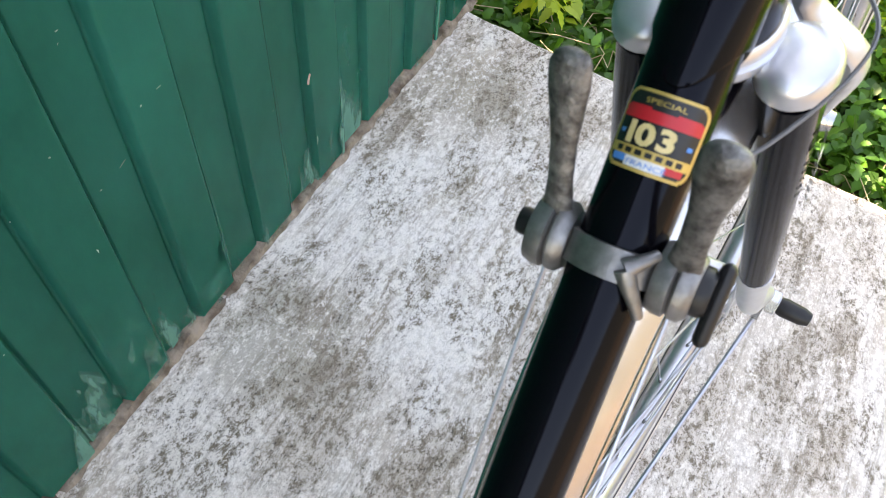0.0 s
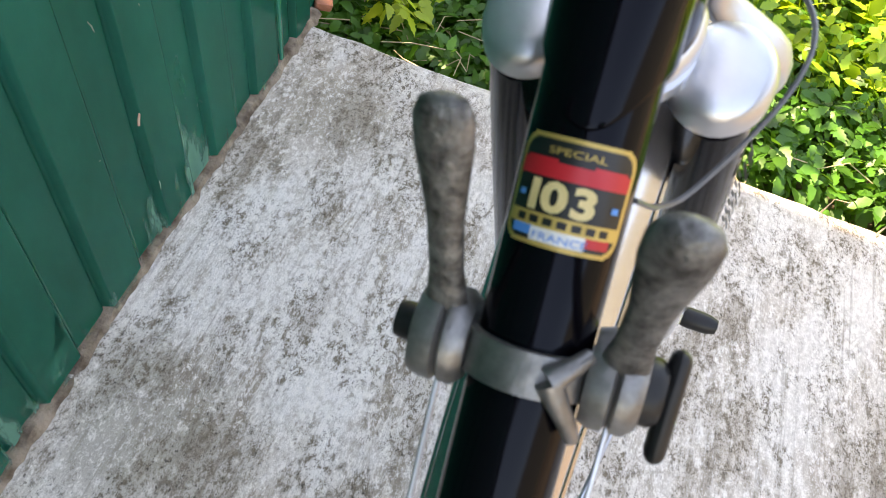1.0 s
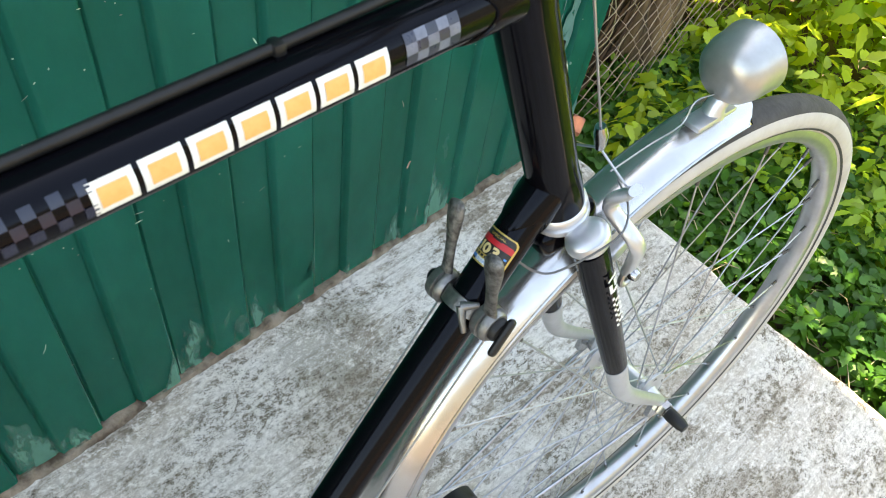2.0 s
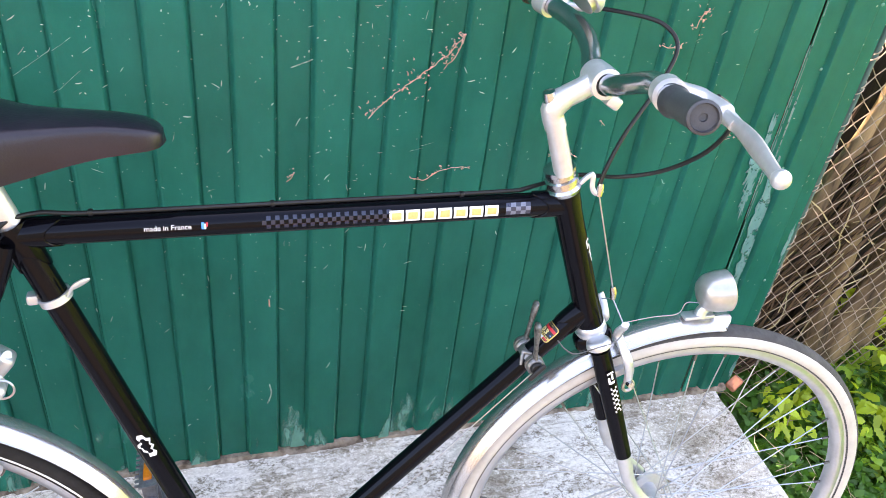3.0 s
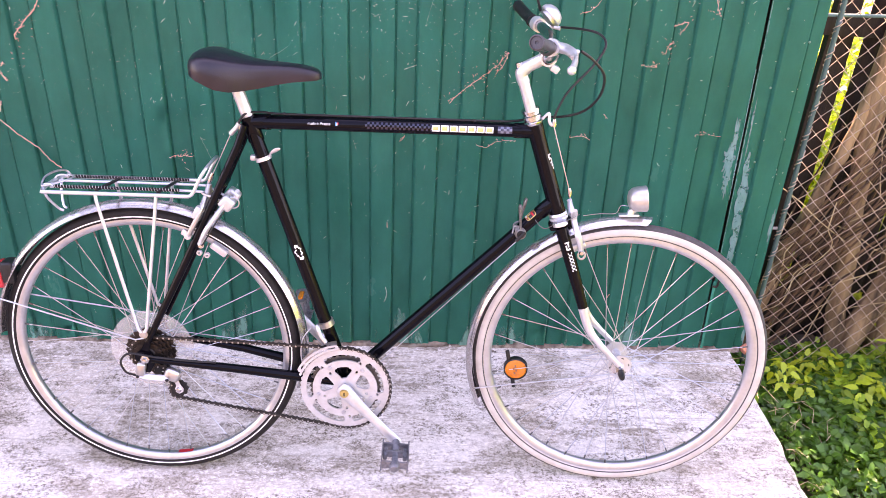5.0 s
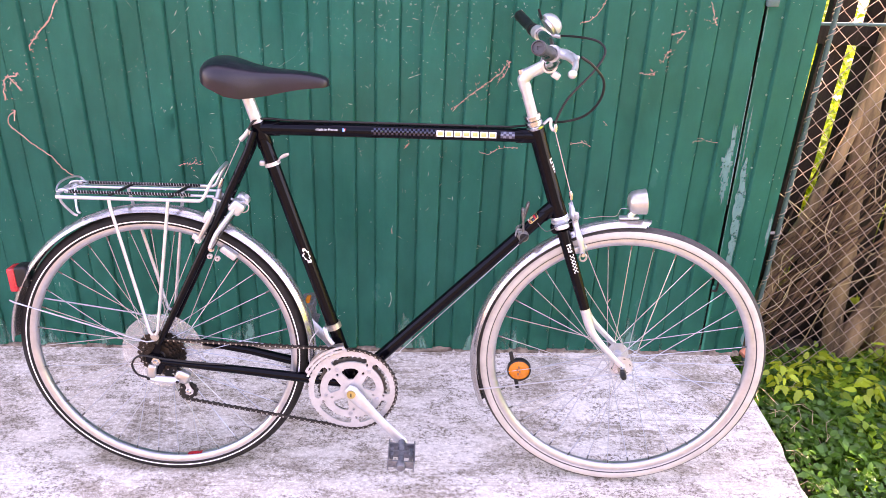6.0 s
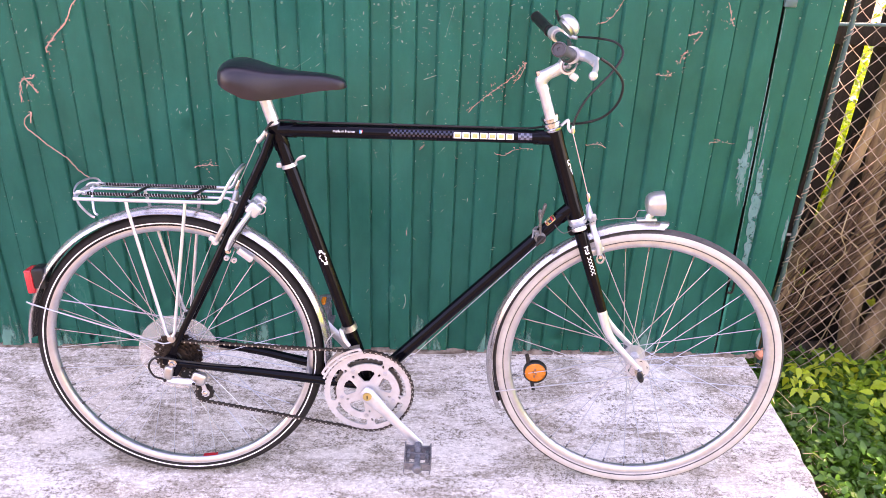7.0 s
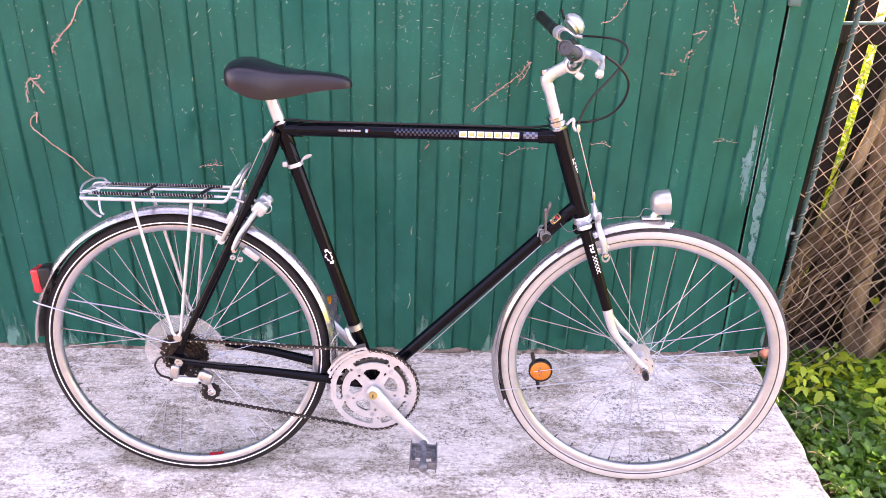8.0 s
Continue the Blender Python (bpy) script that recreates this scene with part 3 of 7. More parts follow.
def badge_words(name, text, size, up_tube, across, material, squash=1.0, bold=0.0):
    """Words across the tube: reading direction runs round it, their tops towards the head tube."""
    cu = bpy.data.curves.new(name, "FONT")
    cu.body, cu.size, cu.resolution_u, cu.offset = text, size, 3, bold
    tmp = bpy.data.objects.new(name, cu)
    scene.collection.objects.link(tmp)
    me = bpy.data.meshes.new_from_object(tmp.evaluated_get(bpy.context.evaluated_depsgraph_get()))
    bpy.data.objects.remove(tmp)
    bm = B()
    bm.from_mesh(me)
    for v in bm.verts:
        v.co = on_tube(BB, DOWN_TOP, DT, BADGE[0] + (up_tube + v.co.y) * BAD_S, BADGE[1] + (across + v.co.x * squash) * BAD_W, 0.0011)
    bmesh.ops.recalc_face_normals(bm, faces=bm.faces[:])
    P(name, bm, material, "", down_tube)


for word_, across_ in (("1", 0.0042), ("0", 0.0094), ("3", 0.0168)):
    badge_words("badge_number", word_, 0.0165, 0.0145, across_, CREAM_INK, 0.78, 0.0007)
badge_words("badge_special", "SPECIAL", 0.004, 0.0372, 0.0085, GOLD_INK, 1.0)
badge_words("badge_country", "FRANCE", 0.0044, 0.0026, 0.0092, BLUE_INK, 0.85)

# white heraldic mark on the seat tube, drawn as a plain outlined shape, and the head tube ticks
ST_LEN = (SEAT_TOP - BB).length
loop = [(0.314, 0.016), (0.316, 0.023), (0.322, 0.0225), (0.326, 0.027), (0.331, 0.0265), (0.333, 0.0305), (0.338, 0.0285), (0.341, 0.0235), (0.347, 0.026), (0.352, 0.0235), (0.35, 0.018), (0.344, 0.0165), (0.34, 0.012), (0.334, 0.015), (0.329, 0.012), (0.324, 0.0165), (0.319, 0.013)]
bm = B()
mid = (sum(p[0] for p in loop) / len(loop), sum(p[1] for p in loop) / len(loop))
ring = []
for s, w in loop:
    ring.append([bm.verts.new(on_tube(BB, SEAT_TOP, 0.0145, mid[0] + (s - mid[0]) * k, mid[1] + (w - mid[1]) * k)) for k in (1.0, 0.66)])
for a, b in zip(ring, ring[1:] + ring[:1]):
    bm.faces.new((a[0], b[0], b[1], a[1]))
bmesh.ops.recalc_face_normals(bm, faces=bm.faces[:])
P("crest_mark", bm, WHITE_INK, "white outline of a heraldic crest", seat_tube)

# headset, fork
def along(origin, axis):
    return Matrix.Translation(origin) @ axis.to_track_quat("Z", "Y").to_matrix().to_4x4()


HM = along(HEAD_TOP, AXIS)
P("headset", lathe(B(), [(0.0, 0), (0.0188, 0), (0.0205, 0.002), (0.0212, 0.006), (0.0178, 0.009), (0.0178, 0.013), (0.02, 0.014), (0.02, 0.019), (0.0172, 0.021), (0.0172, 0.026), (0.019, 0.027), (0.019, 0.033), (0.014, 0.036), (0.0, 0.036)], HM, 28), CHROME, "chrome headset with locknut")
P("lower_headset", lathe(B(), [(0.0, -0.005), (0.0186, -0.005), (0.0202, -0.0065), (0.0206, -0.0105), (0.0182, -0.0125), (0.0182, -0.014), (0.0205, -0.015), (0.0212, -0.0175), (0.02, -0.021), (0.0, -0.021)], along(HEAD_LOW, AXIS), 28), SATIN_PLATE, "plated lower headset cup")
CROWN = HEAD_LOW - AXIS * 0.032
bm = B()
block(bm, (0.024, 0.052, 0.025), along(CROWN, AXIS), 0.008, 3)
P("fork_crown", bm, BLACK_PAINT, "black fork crown with chrome caps", m=STEER)
for s in (-1, 1):
    c = CROWN + Vector((0, s * 0.0268, 0)) + AXIS * 0.0152
    bm = lathe(B(), [(0.0, 0.0024), (0.008, 0.002), (0.0122, 0.0006), (0.0142, -0.0022), (0.0146, -0.0085), (0.0138, -0.0085)], along(c, AXIS) @ Matrix.Diagonal((0.97, 1.12, 1, 1)), 26)
    P("crown_cap", bm, SATIN_PLATE, "domed plated crown cap", m=STEER)
    top = CROWN + Vector((0, s * 0.0285, 0))
    mid = CROWN - AXIS * 0.19 + Vector((0.002, s * 0.041, 0))
    tip = FRONT + Vector((-0.004, s * 0.051, 0.012))
    a, b = top, mid
    rod("fork_blade", [a + (b - a) * k / 5 for k in range(6)], [0.0135, 0.0135, 0.013, 0.0125, 0.0118, 0.0112], BLACK_PAINT, "black fork blade", 16, m=STEER, flat=0.8, side=(1, 0, 0))
    d = (b - a).normalized()
    curve = smooth([b, b + d * 0.05, b + d * 0.085 + Vector((0.012, 0, 0)), tip], 6)
    rod("fork_tip", curve, [0.0113 - 0.0052 * k / (len(curve) - 1) for k in range(len(curve))], SATIN_PLATE, "plated curved fork end", 14, m=STEER, flat=0.85, side=(1, 0, 0))
    bm = plate(B(), [(1.052, 0.352), (1.066, 0.352), (1.072, 0.338), (1.068, 0.326), (1.056, 0.324), (1.048, 0.334)], 0.005, Matrix.Translation((0, s * 0.051, 0)))
    P("fork_dropout", bm, CHROME, m=STEER)
# white mark and chequer down the near fork blade
a = CROWN + Vector((0, -0.0285, 0))
b = CROWN - AXIS * 0.19 + Vector((0.002, -0.041, 0))
sq = [(0.055 + i * 0.004, 0.0585 + i * 0.004, 0.01 + ((i + j) % 2) * 0.0024 + j * 0.0048, 0.0122 + ((i + j) % 2) * 0.0024 + j * 0.0048) for i in range(11) for j in range(2)]
sq += [(0.03, 0.033, 0.01, 0.02), (0.033, 0.042, 0.012, 0.015), (0.037, 0.048, 0.017, 0.02), (0.045, 0.049, 0.011, 0.017)]
bm = B()
for s0, s1, w0, w1 in sq:
    vs = [bm.verts.new(on_tube(a, b, 0.0136, s, w)) for s, w in ((s0, w0), (s1, w0), (s1, w1), (s0, w1))]
    bm.faces.new(vs)
bmesh.ops.recalc_face_normals(bm, faces=bm.faces[:])
tagged(P("fork_mark", bm, WHITE_INK, "small white chequer mark", m=STEER), kind="stuff")
bm = B()
ahead = Vector((AXIS.z, 0, -AXIS.x))
for s0, s1, q0, q1 in ((0.124, 0.1275, 0.45, 0.95), (0.119, 0.124, 0.78, 0.95), (0.1155, 0.119, 0.45, 0.95), (0.1105, 0.1155, 0.42, 0.58), (0.107, 0.1105, 0.42, 0.85), (0.1, 0.105, 0.4, 0.75), (0.094, 0.098, 0.45, 0.66)):
    bm.faces.new([bm.verts.new(HEAD_LOW + AXIS * sp + (ahead * math.cos(q) - Vector((0, math.sin(q), 0))) * 0.0177) for sp, q in ((s0, q0), (s1, q0), (s1, q1), (s0, q1))])
tagged(P("head_mark", bm, WHITE_INK), kind="stuff")


# wheels
def make_wheel(name, matrix, pale, outer, minor, phases):
    """Rim, tyre, hub and four sets of nine crossed spokes; phases: rim angle of each set, near then far side."""
    prof = [(0.3118, -0.0118), (0.303, -0.0122), (0.2952, -0.0102), (0.2915, -0.005), (0.291, 0), (0.2915, 0.005), (0.2952, 0.0102), (0.303, 0.0122), (0.3118, 0.0118), (0.3118, 0.009), (0.306, 0.006), (0.306, -0.006), (0.3118, -0.009)]
    wheel = P(name, lathe(B(), prof, ALONG_Y, 96, loop=True), RIM_ALLOY, "silver wheel rim with thirty-six spokes", m=matrix)
    centre = outer - minor
    ring, mats = [], []
    for k in range(24):
        q = 2 * math.pi * k / 24
        ring.append((centre + minor * math.cos(q), minor * math.sin(q)))
        mats.append(0 if math.cos(q + math.pi / 24) > 0.55 else 1)
    P("tyre", lathe(B(), ring, ALONG_Y, 128, loop=True, mats=mats), [DUSTY_RUBBER, PALE_RUBBER] if pale else [RUBBER, RUBBER], "worn grey tyre with pale sidewalls" if pale else "black tyre with a white reflective line", wheel)
    if not pale:
        for s in (-1, 1):
            arc = [(centre + (minor + 0.0004) * math.cos(q), s * (minor + 0.0004) * math.sin(q)) for q in (1.65, 1.71, 1.77, 1.83)]
            P("reflective_line", lathe(B(), arc, ALONG_Y, 128), WHITE_STRIPE, "white line", wheel)
    else:
        for s in (-1, 1):
            arc = [(centre + (minor + 0.0003) * math.cos(q), s * (minor + 0.0003) * math.sin(q)) for q in (2.0, 2.08, 2.16)]
            P("bead_line", lathe(B(), arc, ALONG_Y, 128), GREY_GRIP, "dark bead line", wheel)
    flange = 0.0265 if pale else 0.026
    half = 0.031
    hubp = [(0.0, -0.052), (0.006, -0.052), (0.009, -0.046), (0.011, half * -1 - 0.004), (flange, -half - 0.002), (flange, -half + 0.001), (0.0115, -half + 0.004), (0.0105, 0), (0.0115, half - 0.004), (flange, half - 0.001), (flange, half + 0.002), (0.011, half + 0.004), (0.009, 0.046), (0.006, 0.052), (0.0, 0.052)]
    hub = P("hub", lathe(B(), hubp, ALONG_Y, 40), BRIGHT_ALLOY, "polished alloy high-flange hub", wheel)
    if pale:
        for s in (-1, 1):
            for k in range(6):
                q = radians(60 * k + 15)
                bm = lathe(B(), [(0, 0), (0.0042, 0), (0.0042, 0.0006), (0, 0.0006)], pose(0.0185 * math.cos(q), s * (half + 0.0022) + (0 if s < 0 else -0.0), 0.0185 * math.sin(q), 90, 0, 0), 12)
                P("hub_hole", bm, BLACK_PLASTIC, "", hub)
    for side in (-1, 1):
        for lead in (-1, 1):
            q0 = radians(phases[side, lead])
            hubq = q0 + lead * radians(74)
            y = side * (half + 0.0015 * lead)
            a = Vector((flange * 0.9 * math.cos(hubq), y, flange * 0.9 * math.sin(hubq)))
            b = Vector((0.2925 * math.cos(q0), side * 0.003, 0.2925 * math.sin(q0)))
            d = (b - a).normalized()
            first = None
            for k in range(9):
                mm = Matrix.Rotation(radians(-40 * k), 4, "Y")
                if first is None:
                    bm = tube(B(), [a - d * 0.003, b - d * 0.013, b - d * 0.0125, b], [0.00092, 0.00092, 0.0019, 0.0019], 6)
                    for f in bm.faces:
                        f.material_index = int(min((v.co - b).length for v in f.verts) < 0.0126)
                    first = P("spoke", bm, [STEEL_WIRE, NIPPLE], "", wheel)
                else:
                    again(first, mm)
    return wheel


rear_wheel = make_wheel("rear_wheel", REAR_HUB, False, 0.3305, 0.0152, {(-1, 1): 31.6, (-1, -1): 11.6, (1, -1): 21.6, (1, 1): 1.6})
front_wheel = make_wheel("front_wheel", STEER @ Matrix.Translation(FRONT), True, 0.3355, 0.0165, {(-1, 1): 11.0, (-1, -1): 31.0, (1, -1): 1.0, (1, 1): 21.0})
# rim sticker, axle ends, valve, reflector
P("rim_sticker", lathe(B(), [(0.2908, -0.006), (0.2905, 0), (0.2908, 0.006)], ALONG_Y, 8, -84, -77), RED_INK, "faded red rim sticker", rear_wheel)
bm = lathe(B(), [(0, 0), (0.006, 0), (0.0062, 0.004), (0.0098, 0.0045), (0.0098, 0.011), (0.006, 0.0115), (0.006, 0.016), (0, 0.016)], Matrix.Translation((0, -0.05, 0)) @ ALONG_Y, 6)
P("axle_nut", bm, CHROME, "", front_wheel)
bm = lathe(B(), [(0, 0.012), (0.0068, 0.012), (0.0075, 0.016), (0.007, 0.03), (0.005, 0.036), (0, 0.037)], Matrix.Translation((0, -0.05, 0)) @ ALONG_Y, 18)
P("axle_cap", bm, BLACK_PLASTIC, "black plastic axle cap", front_wheel)
bm = lathe(B(), [(0, 0), (0.0098, 0), (0.0098, 0.008), (0.006, 0.009), (0.006, 0.016), (0, 0.016)], Matrix.Translation((0, 0.05, 0)) @ pose(0, 0, 0, -90), 6)
P("axle_nut", bm, CHROME, "", front_wheel)
for s in (-1, 1):
    bm = lathe(B(), [(0, 0), (0.0105, 0), (0.0105, 0.008), (0.006, 0.009), (0.006, 0.016), (0, 0.017)], Matrix.Translation((0, s * 0.064, 0)) @ (ALONG_Y if s < 0 else pose(0, 0, 0, -90)), 6)
    P("axle_nut", bm, CHROME, "", rear_wheel)


def reflector(parent, at, tilt):
    """Amber spoke reflector on its black clip."""
    mm = Matrix.Translation(at) @ pose(0, 0, 0, 0, tilt, 0)
    bm = B()
    block(bm, (0.0095, 0.008, 0.1), mm @ Matrix.Translation((-0.012, 0, 0.0)), 0.003)
    block(bm, (0.03, 0.009, 0.02), mm, 0.003)
    clip = P("reflector", bm, BLACK_PLASTIC, "black clip", parent)
    P("amber_lens", lathe(B(), [(0, -0.0075), (0.0225, -0.0075), (0.0255, -0.005), (0.0255, 0.005), (0.0225, 0.0075), (0, 0.0075)], mm @ ALONG_Y, 32), AMBER, "round amber reflector", clip) if parent is bicycle else P("amber_lens", lathe(B(), [(0, -0.0075), (0.0225, -0.0075), (0.0255, -0.005), (0.0255, 0.005), (0.0225, 0.0075), (0, 0.0075)], mm @ ALONG_Y, 32), AMBER, "round amber reflector", parent)
    P("lens_rim", lathe(B(), [(0.0252, -0.0078), (0.0282, -0.0066), (0.0282, 0.0066), (0.0252, 0.0078)], mm @ ALONG_Y, 32, loop=True), BLACK_PLASTIC, "", parent)
    bm = B()
    for i in range(4):
        block(bm, (0.004, 0.002, 0.006), mm @ Matrix.Translation((-0.004 + 0.005 * (i % 2), -0.0078, -0.009 + 0.006 * i)), 0.0005)
    P("lens_moulding", bm, RUST, "", parent)


reflector(front_wheel, (-0.232, 0.0, -0.043), -13)


# mudguards
def mudguard(name, r, a0, a1, m, label, nose=0.0):
    w = 0.0215
    outer = [(r - 0.013 * abs(h / w) ** 2.2, h) for h in (-w, -0.018, -0.012, -0.006, 0, 0.006, 0.012, 0.018, w)]
    inner = [(q - 0.0014, h * 0.97) for q, h in reversed(outer)]
    ob = P(name, lathe(B(), outer + inner, ALONG_Y, 64, a0, a1, loop=True), GUARD_CHROME, label, m=m)
    for v in ob.data.vertices:  # the rims run out into a rounded nose
        q = math.degrees(math.atan2(v.co.z, v.co.x))
        if nose and abs(q - a0) < 0.4:
            v.co = Matrix.Rotation(-radians(nose * abs(v.co.y / w) ** 2.5), 4, "Y") @ v.co
    for s in (-1, 1):
        edge = []
        for k in range(41):
            q = radians(a0 + nose + (a1 - a0 - nose) * k / 40)
            edge.append(((r - 0.013) * math.cos(q), s * (w - 0.0005), (r - 0.013) * math.sin(q)))
        P("rolled_edge", tube(B(), edge, 0.0013, 6), CHROME, "", ob)
    return ob


TWIST = Matrix.Translation(HEAD_LOW) @ Matrix.Rotation(radians(2.0), 4, AXIS) @ Matrix.Translation(-HEAD_LOW)  # the guard sits a little askew over its tyre
mudguard("front_mudguard", 0.351, 84.5, 203.5, STEER @ TWIST @ Matrix.Translation(FRONT), "curved chrome front mudguard", 2.6)
mudguard("rear_mudguard", 0.3492, -16, 177.5, Matrix.Translation(REAR), "curved chrome rear mudguard")
for s in (-1, 1):
    q = radians(196)
    a = FRONT + Vector((0.335 * math.cos(q), s * 0.021, 0.335 * math.sin(q)))
    rod("mudguard_stay", [a + Vector((-0.004, 0, 0)), a, FRONT + Vector((-0.02, s * 0.05, -0.012)), FRONT + Vector((0, s * 0.052, -0.012))], 0.0017, STEEL_WIRE, seg=8, m=STEER)
    q = radians(160.5)
    a = REAR + Vector((0.342 * math.cos(q), s * 0.021, 0.342 * math.sin(q)))
    rod("mudguard_stay", [a + Vector((-0.012, -s * 0.006, 0.002)), a, REAR + Vector((-0.02, s * 0.064, 0.045)), REAR + Vector((0, s * 0.066, 0.05))], 0.0017, STEEL_WIRE, seg=8)

# front lamp on the mudguard, tail lamp
LM = STEER @ Matrix.Translation(FRONT + Vector((-0.0036, 0, 0.3915))) @ Matrix.Scale(0.86, 4)
bm = lathe(B(), [(0.0, -0.026), (0.012, -0.0255), (0.022, -0.022), (0.0285, -0.014), (0.0315, -0.002), (0.032, 0.008), (0.0325, 0.016), (0.033, 0.019), (0.031, 0.021)], pose(0, 0, 0, 0, 83, 0), 36)
lamp = P("front_lamp", bm, LAMP_SHELL, "round dull chrome bullet headlamp", m=LM)
P("lens", lathe(B(), [(0.0, 0.0215), (0.02, 0.0205), (0.0312, 0.018), (0.0312, 0.014)], pose(0, 0, 0, 0, 83, 0), 32), LAMP_SHELL, "ribbed pale lens", lamp)
bm = B()
tube(bm, [(-0.014, 0, -0.044), (-0.013, 0, -0.034), (-0.006, 0, -0.026)], [0.011, 0.009, 0.009], 16)
block(bm, (0.05, 0.02, 0.006), pose(-0.018, 0, -0.0425, 0, -4, 0), 0.0022)
P("bracket", bm, SATIN_PLATE, "", lamp)
rod("lamp_wire", smooth([(-0.02, 0.0, -0.02), (-0.04, 0.004, -0.022), (-0.05, 0.004, -0.042), (-0.09, 0.004, -0.046), (-0.13, 0.005, -0.054)], 5), 0.0007, STEEL_WIRE, parent=lamp, seg=6)
TM = Matrix.Translation(REAR + Vector((-0.306, 0.0, 0.17))) @ pose(0, 0, 0, 0, -4, 0) @ Matrix.Scale(0.8, 4)
bm = B()
block(bm, (0.034, 0.05, 0.062), Matrix.Translation((0.008, 0, 0.004)), 0.008, 3)
tail = P("tail_lamp", bm, BLACK_PLASTIC, "red tail lamp in black housing", m=TM)
bm = B()
block(bm, (0.022, 0.05, 0.07), Matrix.Translation((-0.018, 0, -0.004)), 0.005, 3)
P("red_lens", bm, RED_PLASTIC, "red lens", tail)
bm = B()
block(bm, (0.03, 0.018, 0.004), Matrix.Translation((0.024, 0, -0.012)), 0.001)
P("bracket", bm, CHROME, "", tail)


# saddle and post
def make_saddle():
    rows = [(0.136, 0.026, 0.974, 0.014), (0.14, 0.05, 0.988, 0.028), (0.151, 0.07, 0.997, 0.044), (0.172, 0.08, 1.002, 0.058), (0.195, 0.079, 1.0, 0.067), (0.222, 0.068, 0.993, 0.066), (0.25, 0.053, 0.986, 0.058), (0.28, 0.040, 0.981, 0.049), (0.31, 0.032, 0.979, 0.041), (0.345, 0.027, 0.977, 0.033), (0.375, 0.0245, 0.973, 0.026), (0.392, 0.02, 0.968, 0.02), (0.4005, 0.011, 0.961, 0.011)]
    bm = B()
    rings = []
    for x, w, z, d in rows:
        x = 0.1415 + (x - 0.136) * 0.965
        ring = []
        for k in range(17):
            q = -1 + 2 * k / 16
            a = abs(q)
            if a < 0.62:
                y, dz = q / 0.62 * 0.88 * w, 0.012 * (a / 0.62) ** 2.6 * (w / 0.08)
            else:
                f = (a - 0.62) / 0.38
                y, dz = math.copysign(w * (0.88 + 0.12 * math.sin(f * math.pi * 0.75)), q), 0.012 * (w / 0.08) + (d - 0.012 * (w / 0.08)) * f ** 1.25
            ring.append(bm.verts.new((x, y, z - dz)))
        rings.append(ring)
    for a, b in zip(rings, rings[1:]):
        for k in range(16):
            bm.faces.new((a[k], b[k], b[k + 1], a[k + 1]))
    bm.faces.new(rings[0])
    bm.faces.new(rings[-1][::-1])
    bmesh.ops.recalc_face_normals(bm, faces=bm.faces[:])
    bmesh.ops.subdivide_edges(bm, edges=bm.edges[:], cuts=1, use_grid_fill=True, smooth=0.6)
    bmesh.ops.solidify(bm, geom=bm.faces[:], thickness=0.004)
    return P("saddle", bm, SADDLE_VINYL, "padded black vinyl saddle, scuffed", sharp=70)


saddle = make_saddle()
for s in (-1, 1):
    P("saddle_rail", tube(B(), smooth([(0.16, s * 0.024, 0.955), (0.175, s * 0.022, 0.937), (0.25, s * 0.02, 0.932), (0.3, s * 0.014, 0.94), (0.375, s * 0.006, 0.95)], 6), 0.0035, 8), STEEL_WIRE, "", saddle)
POST = (SEAT_TOP - BB).normalized()
rod("seat_post", [SEAT_TOP - POST * 0.02, SEAT_TOP + POST * 0.075], 0.0128, BRIGHT_ALLOY, "bright alloy seat post", 20)
bm = B()
block(bm, (0.034, 0.052, 0.02), Matrix.Translation(SEAT_TOP + POST * 0.078), 0.005, 2)
P("saddle_clamp", bm, ALLOY)
bm = lathe(B(), [(0, -0.024), (0.006, -0.024), (0.0062, 0.024), (0, 0.024)], Matrix.Translation((0.238, 0, 0.848)) @ ALONG_Y, 12)
P("seat_bolt", bm, CHROME)
# pump clip ring on the seat tube, with its quick lever
c = BB + POST * (ST_LEN - 0.0855)
P("seat_tube_clamp", lathe(B(), [(0.0148, -0.0042), (0.0172, -0.0042), (0.0172, 0.0042), (0.0148, 0.0042)], along(c, POST), 24, loop=True), BRIGHT_ALLOY, "pale clamp ring")
bm = B()
block(bm, (0.012, 0.014, 0.012), Matrix.Translation(c + Vector((-0.021, 0, 0.0))), 0.003)
P("clamp_lug", bm, BRIGHT_ALLOY)
rod("clamp_lever", smooth([c + Vector((0.014, -0.01, 0.004)), c + Vector((0.019, -0.011, 0.014)), c + Vector((0.028, -0.01, 0.02)), c + Vector((0.037, -0.008, 0.023))], 5), [0.002] * 5 + [0.0032, 0.0042, 0.005, 0.0054, 0.0056, 0.0056, 0.0054, 0.005, 0.0044, 0.0034, 0.0016], BRIGHT_ALLOY, flat=0.5, seg=10)

